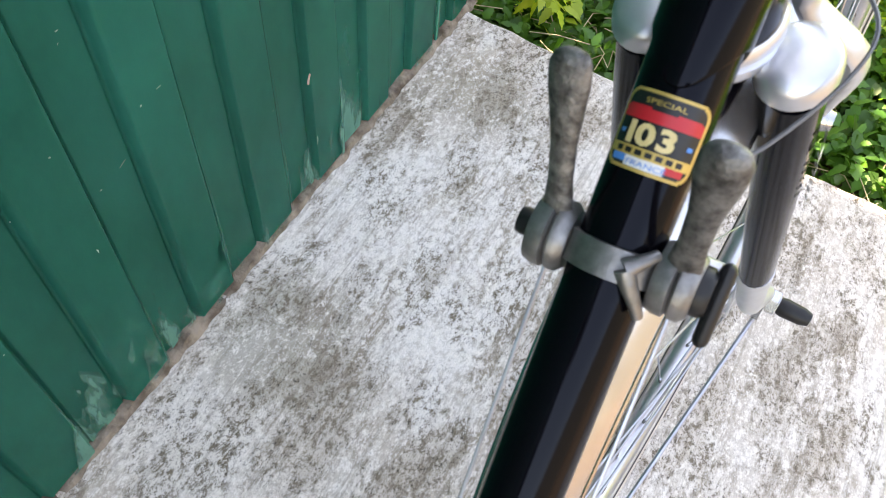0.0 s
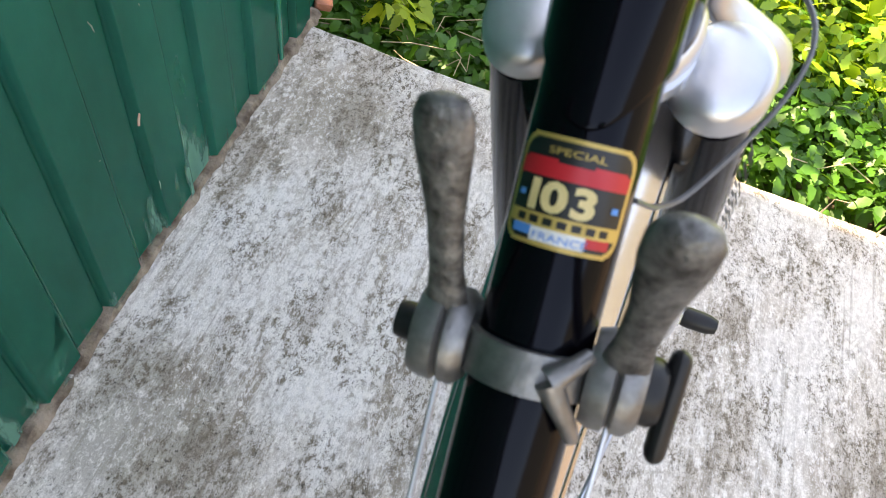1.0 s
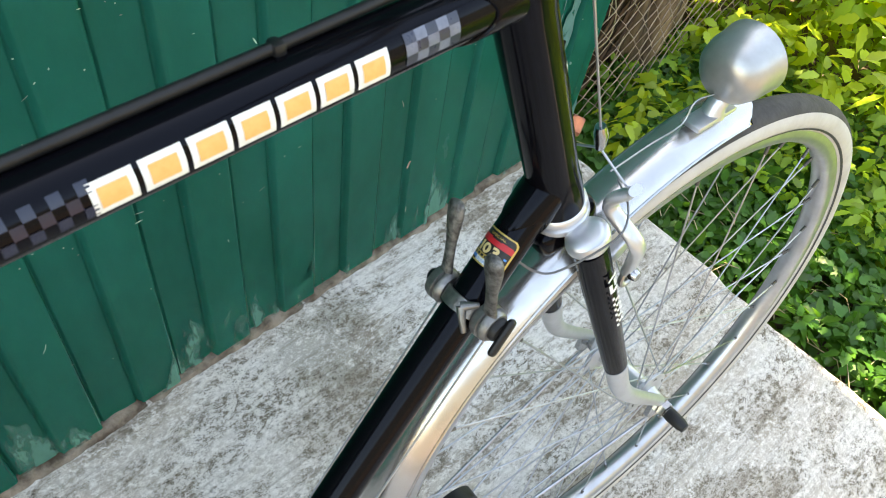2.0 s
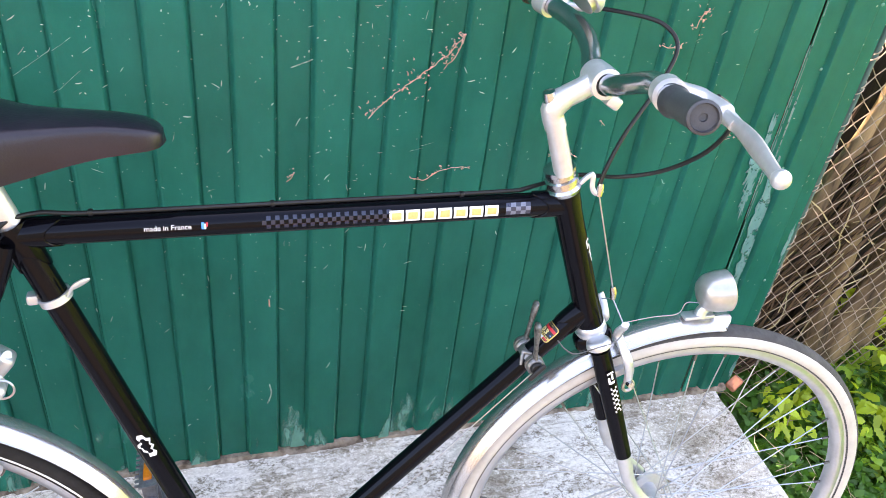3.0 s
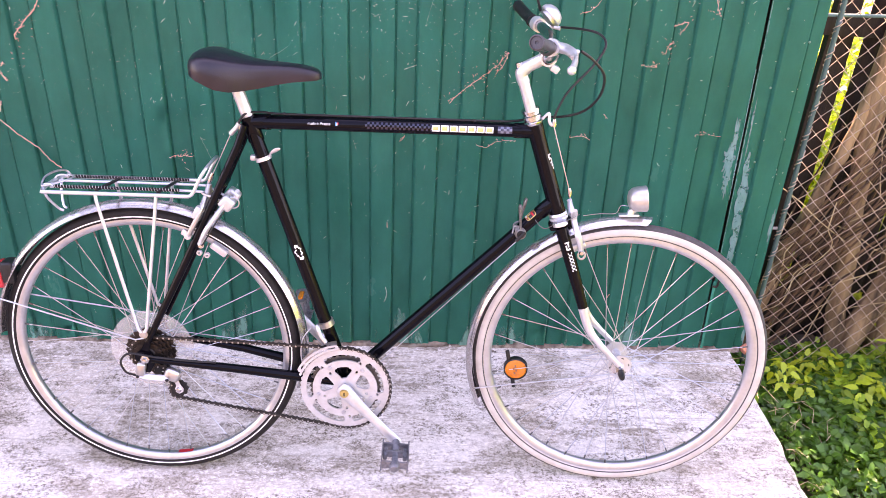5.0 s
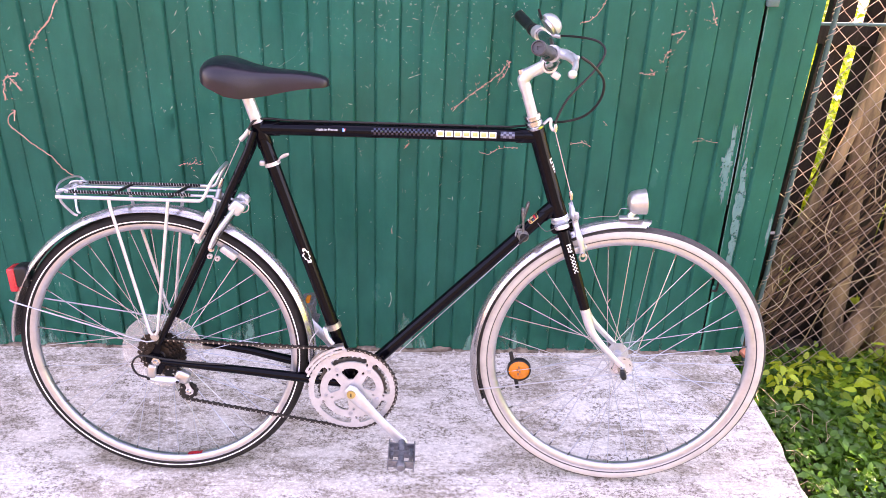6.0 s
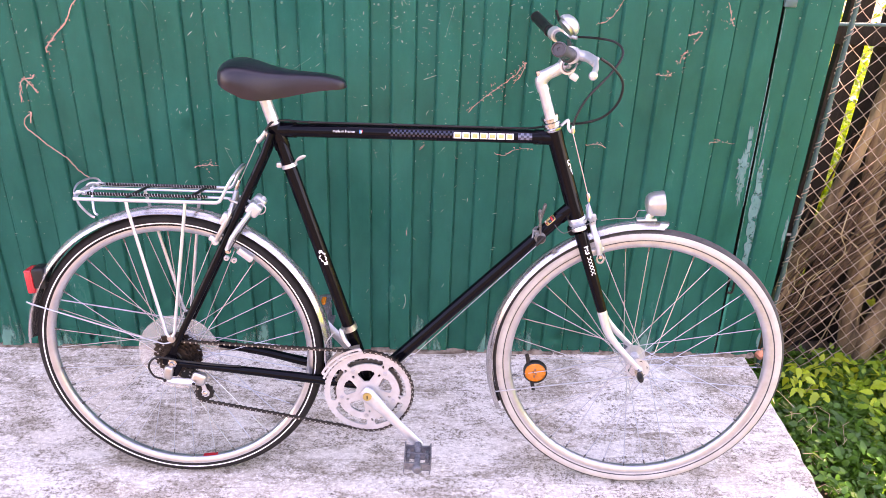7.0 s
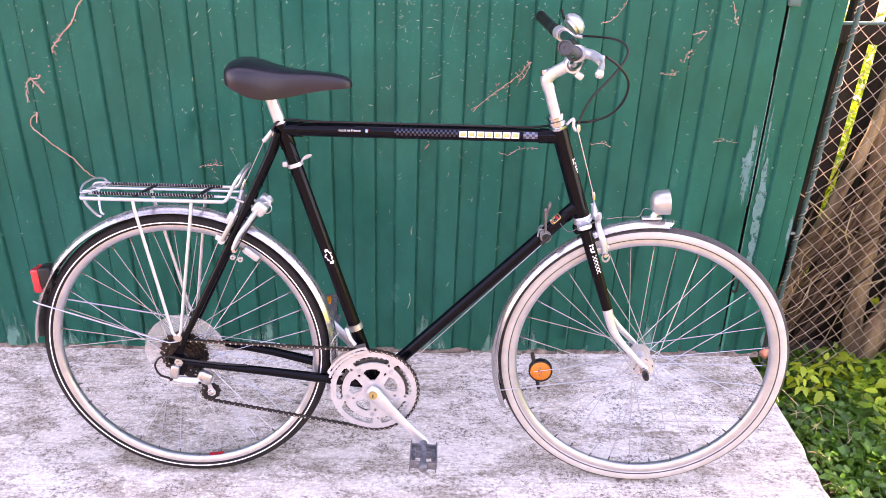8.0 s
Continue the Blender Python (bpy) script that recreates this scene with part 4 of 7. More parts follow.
# drivetrain
def polar_plate(r_in, r_out, keep, thick, m, tooth=0, steps=150, rings=18, depth=0.0035):
    """A flat ring cut out of polar cells where keep(r, angle) holds, with teeth on its rim."""
    bm = B()
    rr = [r_in + (r_out - r_in) * i / rings for i in range(rings + 1)]
    va, vb = {}, {}

    def vert(i, k, side):
        store = va if side else vb
        key = (i, k % steps)
        if key not in store:
            q = 2 * math.pi * k / steps
            r = rr[i]
            if i == rings and tooth:
                r += depth * (0.5 + 0.5 * math.cos(q * tooth)) - depth
            store[key] = bm.verts.new(m @ Vector((r * math.cos(q), -thick / 2 if side else thick / 2, r * math.sin(q))))
        return store[key]
    on = [[keep((rr[i] + rr[i + 1]) / 2, math.degrees(2 * math.pi * (k + 0.5) / steps)) for k in range(steps)] for i in range(rings)]
    for i in range(rings):
        for k in range(steps):
            if not on[i][k]:
                continue
            bm.faces.new((vert(i, k, 1), vert(i + 1, k, 1), vert(i + 1, k + 1, 1), vert(i, k + 1, 1)))
            bm.faces.new((vert(i, k + 1, 0), vert(i + 1, k + 1, 0), vert(i + 1, k, 0), vert(i, k, 0)))
            for di, dk, e in ((-1, 0, ((i, k), (i, k + 1))), (1, 0, ((i + 1, k), (i + 1, k + 1))), (0, -1, ((i, k), (i + 1, k))), (0, 1, ((i, k + 1), (i + 1, k + 1)))):
                ii, kk = i + di, (k + dk) % steps
                if 0 <= ii < rings and on[ii][kk]:
                    continue
                (a, b), (c, d) = e
                bm.faces.new((vert(a, b, 1), vert(c, d, 1), vert(c, d, 0), vert(a, b, 0)))
    bmesh.ops.recalc_face_normals(bm, faces=bm.faces[:])
    return bm


def fifth(q, centre):
    return abs((q - centre + 36) % 72 - 36)


ARM_HOLES = [(r * math.cos(radians(59 + 72 * k + off)), r * math.sin(radians(59 + 72 * k + off)), size) for k in range(5) for r, off, size in ((0.0505, 0, 0.0032), (0.0625, -8, 0.0034), (0.074, 3, 0.0032))]


def outer_keep(r, q):
    w = fifth(q, 95)
    x, z = r * math.cos(radians(q)), r * math.sin(radians(q))
    if any((x - hx) ** 2 + (z - hz) ** 2 < hr * hr for hx, hz, hr in ARM_HOLES):
        return False
    if 0.028 < r < 0.057:
        across = r * math.sin(radians(w))
        wide = 0.0055 + 0.68 * (r - 0.028)
        wide *= math.sqrt(max(0.0, 1 - max(0.0, (r - 0.047) / 0.01) ** 2))
        return across > wide
    if 0.0725 < r < 0.0875:
        u = (r - 0.08) / 0.0075
        return w > 25.5 + 4.5 * math.sqrt(max(0, 1 - u * u))
    return True


def inner_keep(r, q):
    return r > 0.06


SPIN = Matrix.Translation((BB.x, -0.047, BB.z))
WORN_RING = mat("worn_ring", (0.15, 0.142, 0.135), 0.45, 0.7, (0.05, 0.046, 0.042), 60, 0.1, 200)
chainset = P("chainset", polar_plate(0.006, 0.102, outer_keep, 0.004, SPIN, 52, 312, 40), BRIGHT_ALLOY, "alloy double chainset with cut-out arms")
P("inner_chainring", polar_plate(0.056, 0.0815, inner_keep, 0.003, Matrix.Translation((BB.x, -0.037, BB.z)), 42, 168, 6, 0.005), WORN_RING, "smaller alloy chainring", chainset)
for k in range(5):
    q = radians(51 + 72 * k)
    c = Vector((BB.x + 0.0625 * math.cos(q), -0.0495, BB.z + 0.0625 * math.sin(q)))
    P("chainring_bolt", lathe(B(), [(0, 0.0024), (0.0025, 0.0024), (0.003, 0.0012), (0.005, 0.0012), (0.0055, 0)], Matrix.Translation(c) @ ALONG_Y, 14), STEEL_WIRE, "", chainset)
PED = Vector((0.566, 0, 0.144))


def crank(y, d, name):
    """A tapered crank arm from the axle along d."""
    pts = [BB + Vector((0, y * 0.06, 0)) + d * t + Vector((0, y * 0.02 * t, 0)) for t in (-0.09, 0.0, 0.12, 0.3, 0.6, 0.88, 1.0, 1.06)]
    return rod(name, pts, [0.012, 0.0185, 0.0165, 0.0128, 0.0108, 0.0118, 0.0125, 0.008], BRIGHT_ALLOY, "polished alloy crank arm", 16, flat=0.55, side=d.cross(Vector((0, 1, 0))))


arm = crank(-1, PED - BB, "crank_arm")
P("dust_cap", lathe(B(), [(0, 0.0035), (0.002, 0.0035), (0.0095, 0.003), (0.0105, 0.0)], Matrix.Translation((BB.x, -0.0695, BB.z)) @ ALONG_Y, 24), BRASS, "yellowed dust cap", arm)
bm = B()
block(bm, (0.0025, 0.002, 0.009), Matrix.Translation((BB.x, -0.0735, BB.z)), 0.0004)
P("cap_slot", bm, BLACK_PLASTIC, "", arm)
crank(1, BB - PED, "crank_arm")


def pedal(at, s, tilt, cage):
    mm = Matrix.Translation(at) @ pose(0, 0, 0, 0, tilt, 0)
    bm = tube(B(), [mm @ Vector((0, s * 0.004, 0)), mm @ Vector((0, s * 0.03, 0)), mm @ Vector((0, s * 0.032, 0)), mm @ Vector((0, s * 0.098, 0))], [0.009, 0.009, 0.0075, 0.0065], 14)
    ob = P("pedal", bm, cage, "grey cage pedal")
    for sx in (-1, 1):
        bm = B()
        block(bm, (0.003, 0.078, 0.024), mm @ Matrix.Translation((sx * 0.029, s * 0.056, 0)), 0.0008)
        for k in range(8):
            block(bm, (0.003, 0.004, 0.006), mm @ Matrix.Translation((sx * 0.029, s * (0.023 + k * 0.0095), 0.0145)), 0.0005)
            block(bm, (0.003, 0.004, 0.006), mm @ Matrix.Translation((sx * 0.029, s * (0.023 + k * 0.0095), -0.0145)), 0.0005)
        P("cage_plate", bm, cage, "", ob)
        bm = B()
        block(bm, (0.009, 0.032, 0.014) if s < 0 else (0.008, 0.04, 0.012), mm @ Matrix.Translation((sx * (0.022 if s < 0 else 0.031), s * 0.05, 0)), 0.002)
        P("pedal_reflector", bm, AMBER if s > 0 else GREY_PEDAL, "amber reflector" if s > 0 else "", ob)
    for k in (0.022, 0.05, 0.09):
        bm = B()
        block(bm, (0.058, 0.005, 0.018), mm @ Matrix.Translation((0, s * k, 0)), 0.0015)
        P("cross_bar", bm, cage, "", ob)
    P("end_cap", lathe(B(), [(0.0, 0.01), (0.008, 0.009), (0.011, 0.004), (0.0115, -0.004), (0, -0.004)], Matrix.Translation(mm @ Vector((0, s * 0.098, 0))) @ (ALONG_Y if s < 0 else pose(0, 0, 0, -90)), 20), GREY_PEDAL, "round grey cap", ob)


pedal(PED + Vector((0, -0.08, 0)), -1, 4, GREY_PEDAL)
pedal(2 * BB - PED + Vector((0, 0.08, 0)), 1, 84, GREY_PEDAL)

# sprockets, spoke guard, chain, gears
P("spoke_guard", lathe(B(), [(0.03, 0.0245), (0.045, 0.0215), (0.09, 0.0195), (0.0935, 0.0195), (0.0935, 0.0183), (0.045, 0.0203), (0.03, 0.0233)], ALONG_Y, 64, loop=True), CLEAR_PLASTIC, "milky clear plastic spoke guard disc", rear_wheel)
for k, (teeth, r) in enumerate(((28, 0.057), (24, 0.0505), (21, 0.044), (18, 0.038), (16, 0.033))):
    P("sprocket", polar_plate(0.014, r, lambda a, q: True, 0.0022, Matrix.Translation((0, -0.0275 - 0.0053 * k, 0)), teeth, teeth * 4, 3, 0.004), OILY_SPROCKET, "oily brown sprocket", rear_wheel)
P("freewheel_body", lathe(B(), [(0, 0.052), (0.012, 0.052), (0.018, 0.049), (0.024, 0.04), (0.03, 0.026), (0.0, 0.026)], ALONG_Y, 32), DARK_STEEL, "", rear_wheel)
PUL_LOW, PUL_UP = Vector((0.068, -0.046, 0.243)), Vector((0.034, -0.044, 0.283))


def chain_line():
    pts = []
    for k in range(9):
        q = radians(200 - 108 * k / 8)
        pts.append(REAR + Vector((0.0415 * math.cos(q), -0.042, 0.0415 * math.sin(q))))
    for k in range(25):
        q = radians(93 - 183 * k / 24)
        pts.append(Vector((BB.x + 0.1035 * math.cos(q), -0.047, BB.z + 0.1035 * math.sin(q))))
    for k in range(7):
        q = radians(-100 - 130 * k / 6)
        pts.append(PUL_LOW + Vector((0.0185 * math.cos(q), 0, 0.0185 * math.sin(q))))
    for k in range(6):
        q = radians(-40 + 140 * k / 5)
        pts.append(PUL_UP + Vector((0.0185 * math.cos(q), 0, 0.0185 * math.sin(q))))
    pts.append(pts[0])
    return pts


def make_chain():
    pts, pitch = chain_line(), 0.0127
    marks, left = [pts[0]], pitch
    for a, b in zip(pts, pts[1:]):
        d = (b - a).length
        t = 0.0
        while d - t >= left:
            t += left
            marks.append(a + (b - a) * (t / d))
            left = pitch
        left -= d - t
    bm = B()
    for i, (a, b) in enumerate(zip(marks, marks[1:])):
        d = b - a
        mm = Matrix.Translation((a + b) / 2) @ Matrix.Rotation(-math.atan2(d.z, d.x), 4, "Y")
        wide = 0.0033 if i % 2 else 0.0022
        for s in (-1, 1):
            o = [(-0.0085, 0.0), (-0.0064, 0.0042), (-0.0022, 0.002), (0.0022, 0.002), (0.0064, 0.0042), (0.0085, 0.0), (0.0064, -0.0042), (0.0022, -0.002), (-0.0022, -0.002), (-0.0064, -0.0042)]
            f = [bm.verts.new(mm @ Vector((x, s * wide - 0.0006, z))) for x, z in o]
            g = [bm.verts.new(mm @ Vector((x, s * wide + 0.0006, z))) for x, z in o]
            bm.faces.new(f)
            bm.faces.new(g[::-1])
            for k in range(10):
                bm.faces.new((f[(k + 1) % 10], f[k], g[k], g[(k + 1) % 10]))
        tube(bm, [mm @ Vector((-0.00635, -0.004, 0)), mm @ Vector((-0.00635, 0.004, 0))], 0.0021, 6)
    chain = P("chain", bm, CHAIN_STEEL, "oily brown roller chain")
    pins = B()
    for p in marks:
        tube(pins, [p + Vector((0, -0.0052, 0)), p + Vector((0, 0.0052, 0))], 0.0019, 7)
    tagged(P("chain_pins", pins, ALLOY, "", chain), kind="stuff")
    return chain


make_chain()
mech = rod("rear_derailleur", [(-0.012, -0.068, 0.288), (0.004, -0.07, 0.284), (0.04, -0.07, 0.281), (0.052, -0.066, 0.281)], [0.009, 0.0085, 0.0085, 0.008], BRIGHT_ALLOY, "silver parallelogram rear derailleur", 8, flat=0.8, m=Matrix.Translation((0.004, 0, 0.005)))
bm = B()
block(bm, (0.02, 0.018, 0.034), pose(-0.004, -0.07, 0.305, 0, 12, 0), 0.006, 3)
P("hanger_body", bm, ALLOY, "", mech)
bm = B()
block(bm, (0.034, 0.02, 0.03), pose(0.06, -0.062, 0.287, 0, 24, 0), 0.008, 3)
P("lower_knuckle", bm, ALLOY, "", mech)
P("cage_plate", plate(B(), [(0.052, 0.291), (0.062, 0.293), (0.068, 0.272), (0.074, 0.255), (0.08, 0.246), (0.078, 0.238), (0.07, 0.234), (0.062, 0.238), (0.061, 0.246), (0.064, 0.254), (0.06, 0.27)], 0.002, Matrix.Translation((0, -0.054, 0))), BRIGHT_ALLOY, "", mech)
for c in (PUL_LOW, PUL_UP):
    P("jockey_wheel", polar_plate(0.004, 0.021, lambda r, q: True, 0.006, Matrix.Translation(c), 10, 60, 4, 0.003), BLACK_PLASTIC, "black plastic pulley", mech)
P("pulley_bolt", lathe(B(), [(0, 0.004), (0.005, 0.003), (0.007, 0)], Matrix.Translation((0.068, -0.055, 0.243)) @ ALONG_Y, 12), CHROME, "", mech)
for c in ((-0.012, 0.288), (0.052, 0.281)):
    P("pivot_bolt", lathe(B(), [(0, 0.002), (0.003, 0.002), (0.004, 0)], Matrix.Translation((c[0], -0.0775, c[1])) @ ALONG_Y, 10), BLACK_PLASTIC, "", mech)
rod("gear_cable", smooth([(0.16, -0.056, 0.322), (0.1, -0.062, 0.328), (0.03, -0.07, 0.34), (-0.022, -0.072, 0.348), (-0.042, -0.073, 0.328), (-0.034, -0.072, 0.302), (-0.012, -0.07, 0.292)], 6), 0.0024, BLACK_PLASTIC, "black gear cable housing", 8)
P("eyelet_washer", lathe(B(), [(0, 0.004), (0.006, 0.004), (0.0065, 0.001), (0.0095, 0.001), (0.0095, -0.001), (0, -0.001)], Matrix.Translation((0.012, -0.068, 0.394)) @ ALONG_Y, 20), ALLOY)
P("eyelet_washer", lathe(B(), [(0, 0.004), (0.006, 0.004), (0.0065, 0.001), (0.012, 0.001), (0.012, -0.001), (0, -0.001)], Matrix.Translation((0.012, 0.068, 0.394)) @ ALONG_Y, 20), CHROME)
# front derailleur
bm = B()
arc = [(BB.x + r * math.cos(radians(q)), BB.z + r * math.sin(radians(q))) for r, qs in ((0.117, range(100, 154, 8)), (0.1045, range(156, 96, -8))) for q in qs]
for r0_, r1_, q0_, q1_ in ((0.1175, 0.1125, 98, 156), (0.1092, 0.1042, 96, 160)):
    band = [(BB.x + r * math.cos(radians(q)), BB.z + r * math.sin(radians(q))) for r, qs in ((r0_, range(q0_, q1_ + 1, 4)), (r1_, range(q1_, q0_ - 1, -4))) for q in qs]
    plate(bm, band, 0.002, Matrix.Translation((0, -0.056, 0)))
for q in (99, 113, 128, 143, 154):
    block(bm, (0.004 if 99 < q < 154 else 0.007, 0.0026, 0.0075), Matrix.Translation((BB.x + 0.1108 * math.cos(radians(q)), -0.056, BB.z + 0.1108 * math.sin(radians(q)))) @ pose(0, 0, 0, 0, 90 - q, 0), 0.0006)
fd = P("front_derailleur", bm, BRIGHT_ALLOY, "silver front derailleur cage")
P("inner_plate", plate(B(), arc, 0.002, Matrix.Translation((0, -0.036, 0))), ALLOY, "", fd)
c = BB + POST * 0.149
bm = lathe(B(), [(0.0147, -0.007), (0.0178, -0.007), (0.0178, 0.007), (0.0147, 0.007)], along(c, POST), 24, loop=True)
P("clamp_band", bm, ALLOY, "", fd)
bm = B()
tube(bm, smooth([c + Vector((-0.01, -0.02, -0.002)), (0.385, -0.034, 0.408), (0.392, -0.042, 0.39), (0.405, -0.048, 0.375)], 4), 0.0055, 8)
P("link_arm", bm, ALLOY, "", fd)
rod("front_gear_cable", smooth([(0.372, -0.03, 0.405), (0.35, -0.034, 0.37), (0.352, -0.034, 0.31), (0.4, -0.02, 0.25)], 5), 0.0013, STEEL_WIRE, seg=6)

rod("lamp_lead", smooth([(0.946, -0.014, 0.684), (0.932, -0.034, 0.684), (0.914, -0.046, 0.68), (0.894, -0.043, 0.672), (0.874, -0.028, 0.654), (0.862, -0.02, 0.657), (0.852, -0.0142, 0.668)], 6), 0.0008, mat("grey_lead", (0.12, 0.12, 0.125), 0.35, 0, (0.08, 0.08, 0.085), 60), "thin grey lamp lead", 6)

# down tube shifters
SHIFT_ALLOY = mat("dull_alloy", (0.3, 0.295, 0.29), 0.42, 0.8, (0.13, 0.125, 0.12), 120, 0.12, 300)
SH = Vector((0.819, 0, 0.641))
DDIR = (DOWN_TOP - BB).normalized()
SHC = BB + DDIR * (SH - BB).dot(DDIR)
shift = P("shifter_clamp", lathe(B(), [(0.0141, -0.0052), (0.0166, -0.0052), (0.0166, 0.0052), (0.0141, 0.0052)], along(SHC, DDIR), 28, loop=True), SHIFT_ALLOY, "alloy shifter clamp band")
NRM = Vector((-DDIR.z, 0, DDIR.x))
bm = B()
for back in (-1, 1):
    arc_ = []
    for k in range(6):
        q = radians(22 + (6 if back > 0 else 7) * k)
        arc_.append(SHC + (NRM * math.cos(q) - Vector((0, math.sin(q), 0))) * 0.0174 + DDIR * (0.007 if back > 0 else -0.0135) * (k / 5) ** 0.9)
    tube(bm, arc_, [0.0034, 0.0031, 0.0027, 0.0024, 0.0022, 0.0019], 10)
P("clamp_fork", bm, SHIFT_ALLOY, "", shift)
for s, d in ((-1, Vector((-0.08, -0.05, 1.0))), (1, Vector((0.2, 0.08, 1.0)))):
    d = d.normalized()
    base = SHC + Vector((0, s * 0.0212, 0))
    P("lever_boss", lathe(B(), [(0, -0.007), (0.0115, -0.007), (0.0125, -0.004), (0.0125, -0.001), (0.0105, 0), (0.0122, 0.001), (0.0122, 0.004), (0.01, 0.0065), (0, 0.007)], Matrix.Translation(base) @ ALONG_Y, 26), SHIFT_ALLOY, "", shift)
    pts = [base + d * t for t in (0, 0.011, 0.022, 0.036, 0.046, 0.055, 0.062, 0.0655, 0.0668)]
    bm = tube(B(), pts, [r_ * (1.1 if s < 0 else 1.0) for r_ in (0.0068, 0.0052, 0.0042, 0.0044, 0.0055, 0.0066, 0.0066, 0.0052, 0.0022)], 20, True, 0.58, (0, 1, 0))
    bm.normal_update()
    for f in bm.faces:
        f.smooth = True
    P("shift_lever", bm, WORN_ALLOY, "worn grey shift lever", shift, sharp=70)
    if s > 0:
        P("friction_bolt", lathe(B(), [(0, 0.008), (0.0045, 0.008), (0.005, 0.006), (0.005, 0)], Matrix.Translation(base + Vector((0, 0.005, 0))) @ pose(0, 0, 0, -90), 14), BLACK_PLASTIC, "black friction bolt", shift)
    else:
        bm = lathe(B(), [(0, 0.005), (0.007, 0.005), (0.0085, 0.003), (0.0085, 0)], Matrix.Translation(base + Vector((0, -0.006, 0))) @ ALONG_Y, 18)
        P("friction_bolt", bm, BLACK_PLASTIC, "black friction bolt", shift)
        bm = B()
        block(bm, (0.0075, 0.0055, 0.029), Matrix.Translation(base + Vector((-0.001, -0.0128, -0.003))) @ pose(0, 0, 0, 0, 42, 0), 0.003, 3)
        P("wing_handle", bm, BLACK_PLASTIC, "black plastic wing handle", shift)
    rod("shift_cable", [base - DDIR * 0.005 + Vector((0, s * 0.001, -0.01)), BB + Vector((0.004, s * 0.021, -0.02)) + DDIR * 0.03], 0.0008, STEEL_WIRE, "thin bare gear cable", 6)

# stem, handlebar, levers, bell
BARS = Matrix.Translation((0, -0.012, 0)) @ Matrix.Translation(HEAD_TOP) @ Matrix.Rotation(radians(-3), 4, AXIS) @ Matrix.Translation(-HEAD_TOP)
CLAMP = Vector((0.849, 0, 1.012))
ELBOW = Vector((0.797, 0, 0.984))
stem = rod("stem", [HEAD_TOP + AXIS * 0.03, ELBOW - AXIS * 0.02], 0.0112, BRIGHT_ALLOY, "bright alloy quill stem", 20, m=BARS)
bm = B()
tube(bm, smooth([ELBOW - AXIS * 0.028, ELBOW - AXIS * 0.008, ELBOW + Vector((0.012, 0, 0.006)), ELBOW + (CLAMP - ELBOW) * 0.6, CLAMP - Vector((0.006, 0, 0.002))], 5), [0.0125] * 5 + [0.0135] * 6 + [0.0125] * 10, 16)
P("stem_arm", bm, BRIGHT_ALLOY, "", stem)
P("bar_clamp", lathe(B(), [(0.0126, -0.019), (0.0172, -0.018), (0.0178, 0.0), (0.0172, 0.018), (0.0126, 0.019)], Matrix.Translation(CLAMP) @ ALONG_Y, 28), BRIGHT_ALLOY, "", stem)
bm = B()
block(bm, (0.018, 0.022, 0.014), pose(0.864, -0.004, 0.99, 0, 30, 0), 0.003)
P("clamp_bolt", bm, BRIGHT_ALLOY, "", stem)
P("expander_bolt", lathe(B(), [(0, 0.012), (0.007, 0.011), (0.008, 0.004), (0.008, 0)], along(ELBOW + AXIS * 0.004, AXIS), 16), CHROME, "", stem)
BAR = [(0.849, 0.0, 1.012), (0.85, 0.03, 1.015), (0.858, 0.06, 1.028), (0.858, 0.1, 1.042), (0.843, 0.15, 1.052), (0.828, 0.193, 1.057), (0.812, 0.25, 1.069), (0.804, 0.275, 1.0745)]
both = [(x, -y, z) for x, y, z in reversed(BAR)] + BAR[1:]
bar = rod("handlebar", smooth(both, 6), 0.0112, CHROME, "swept chrome handlebar", 16, m=BARS)
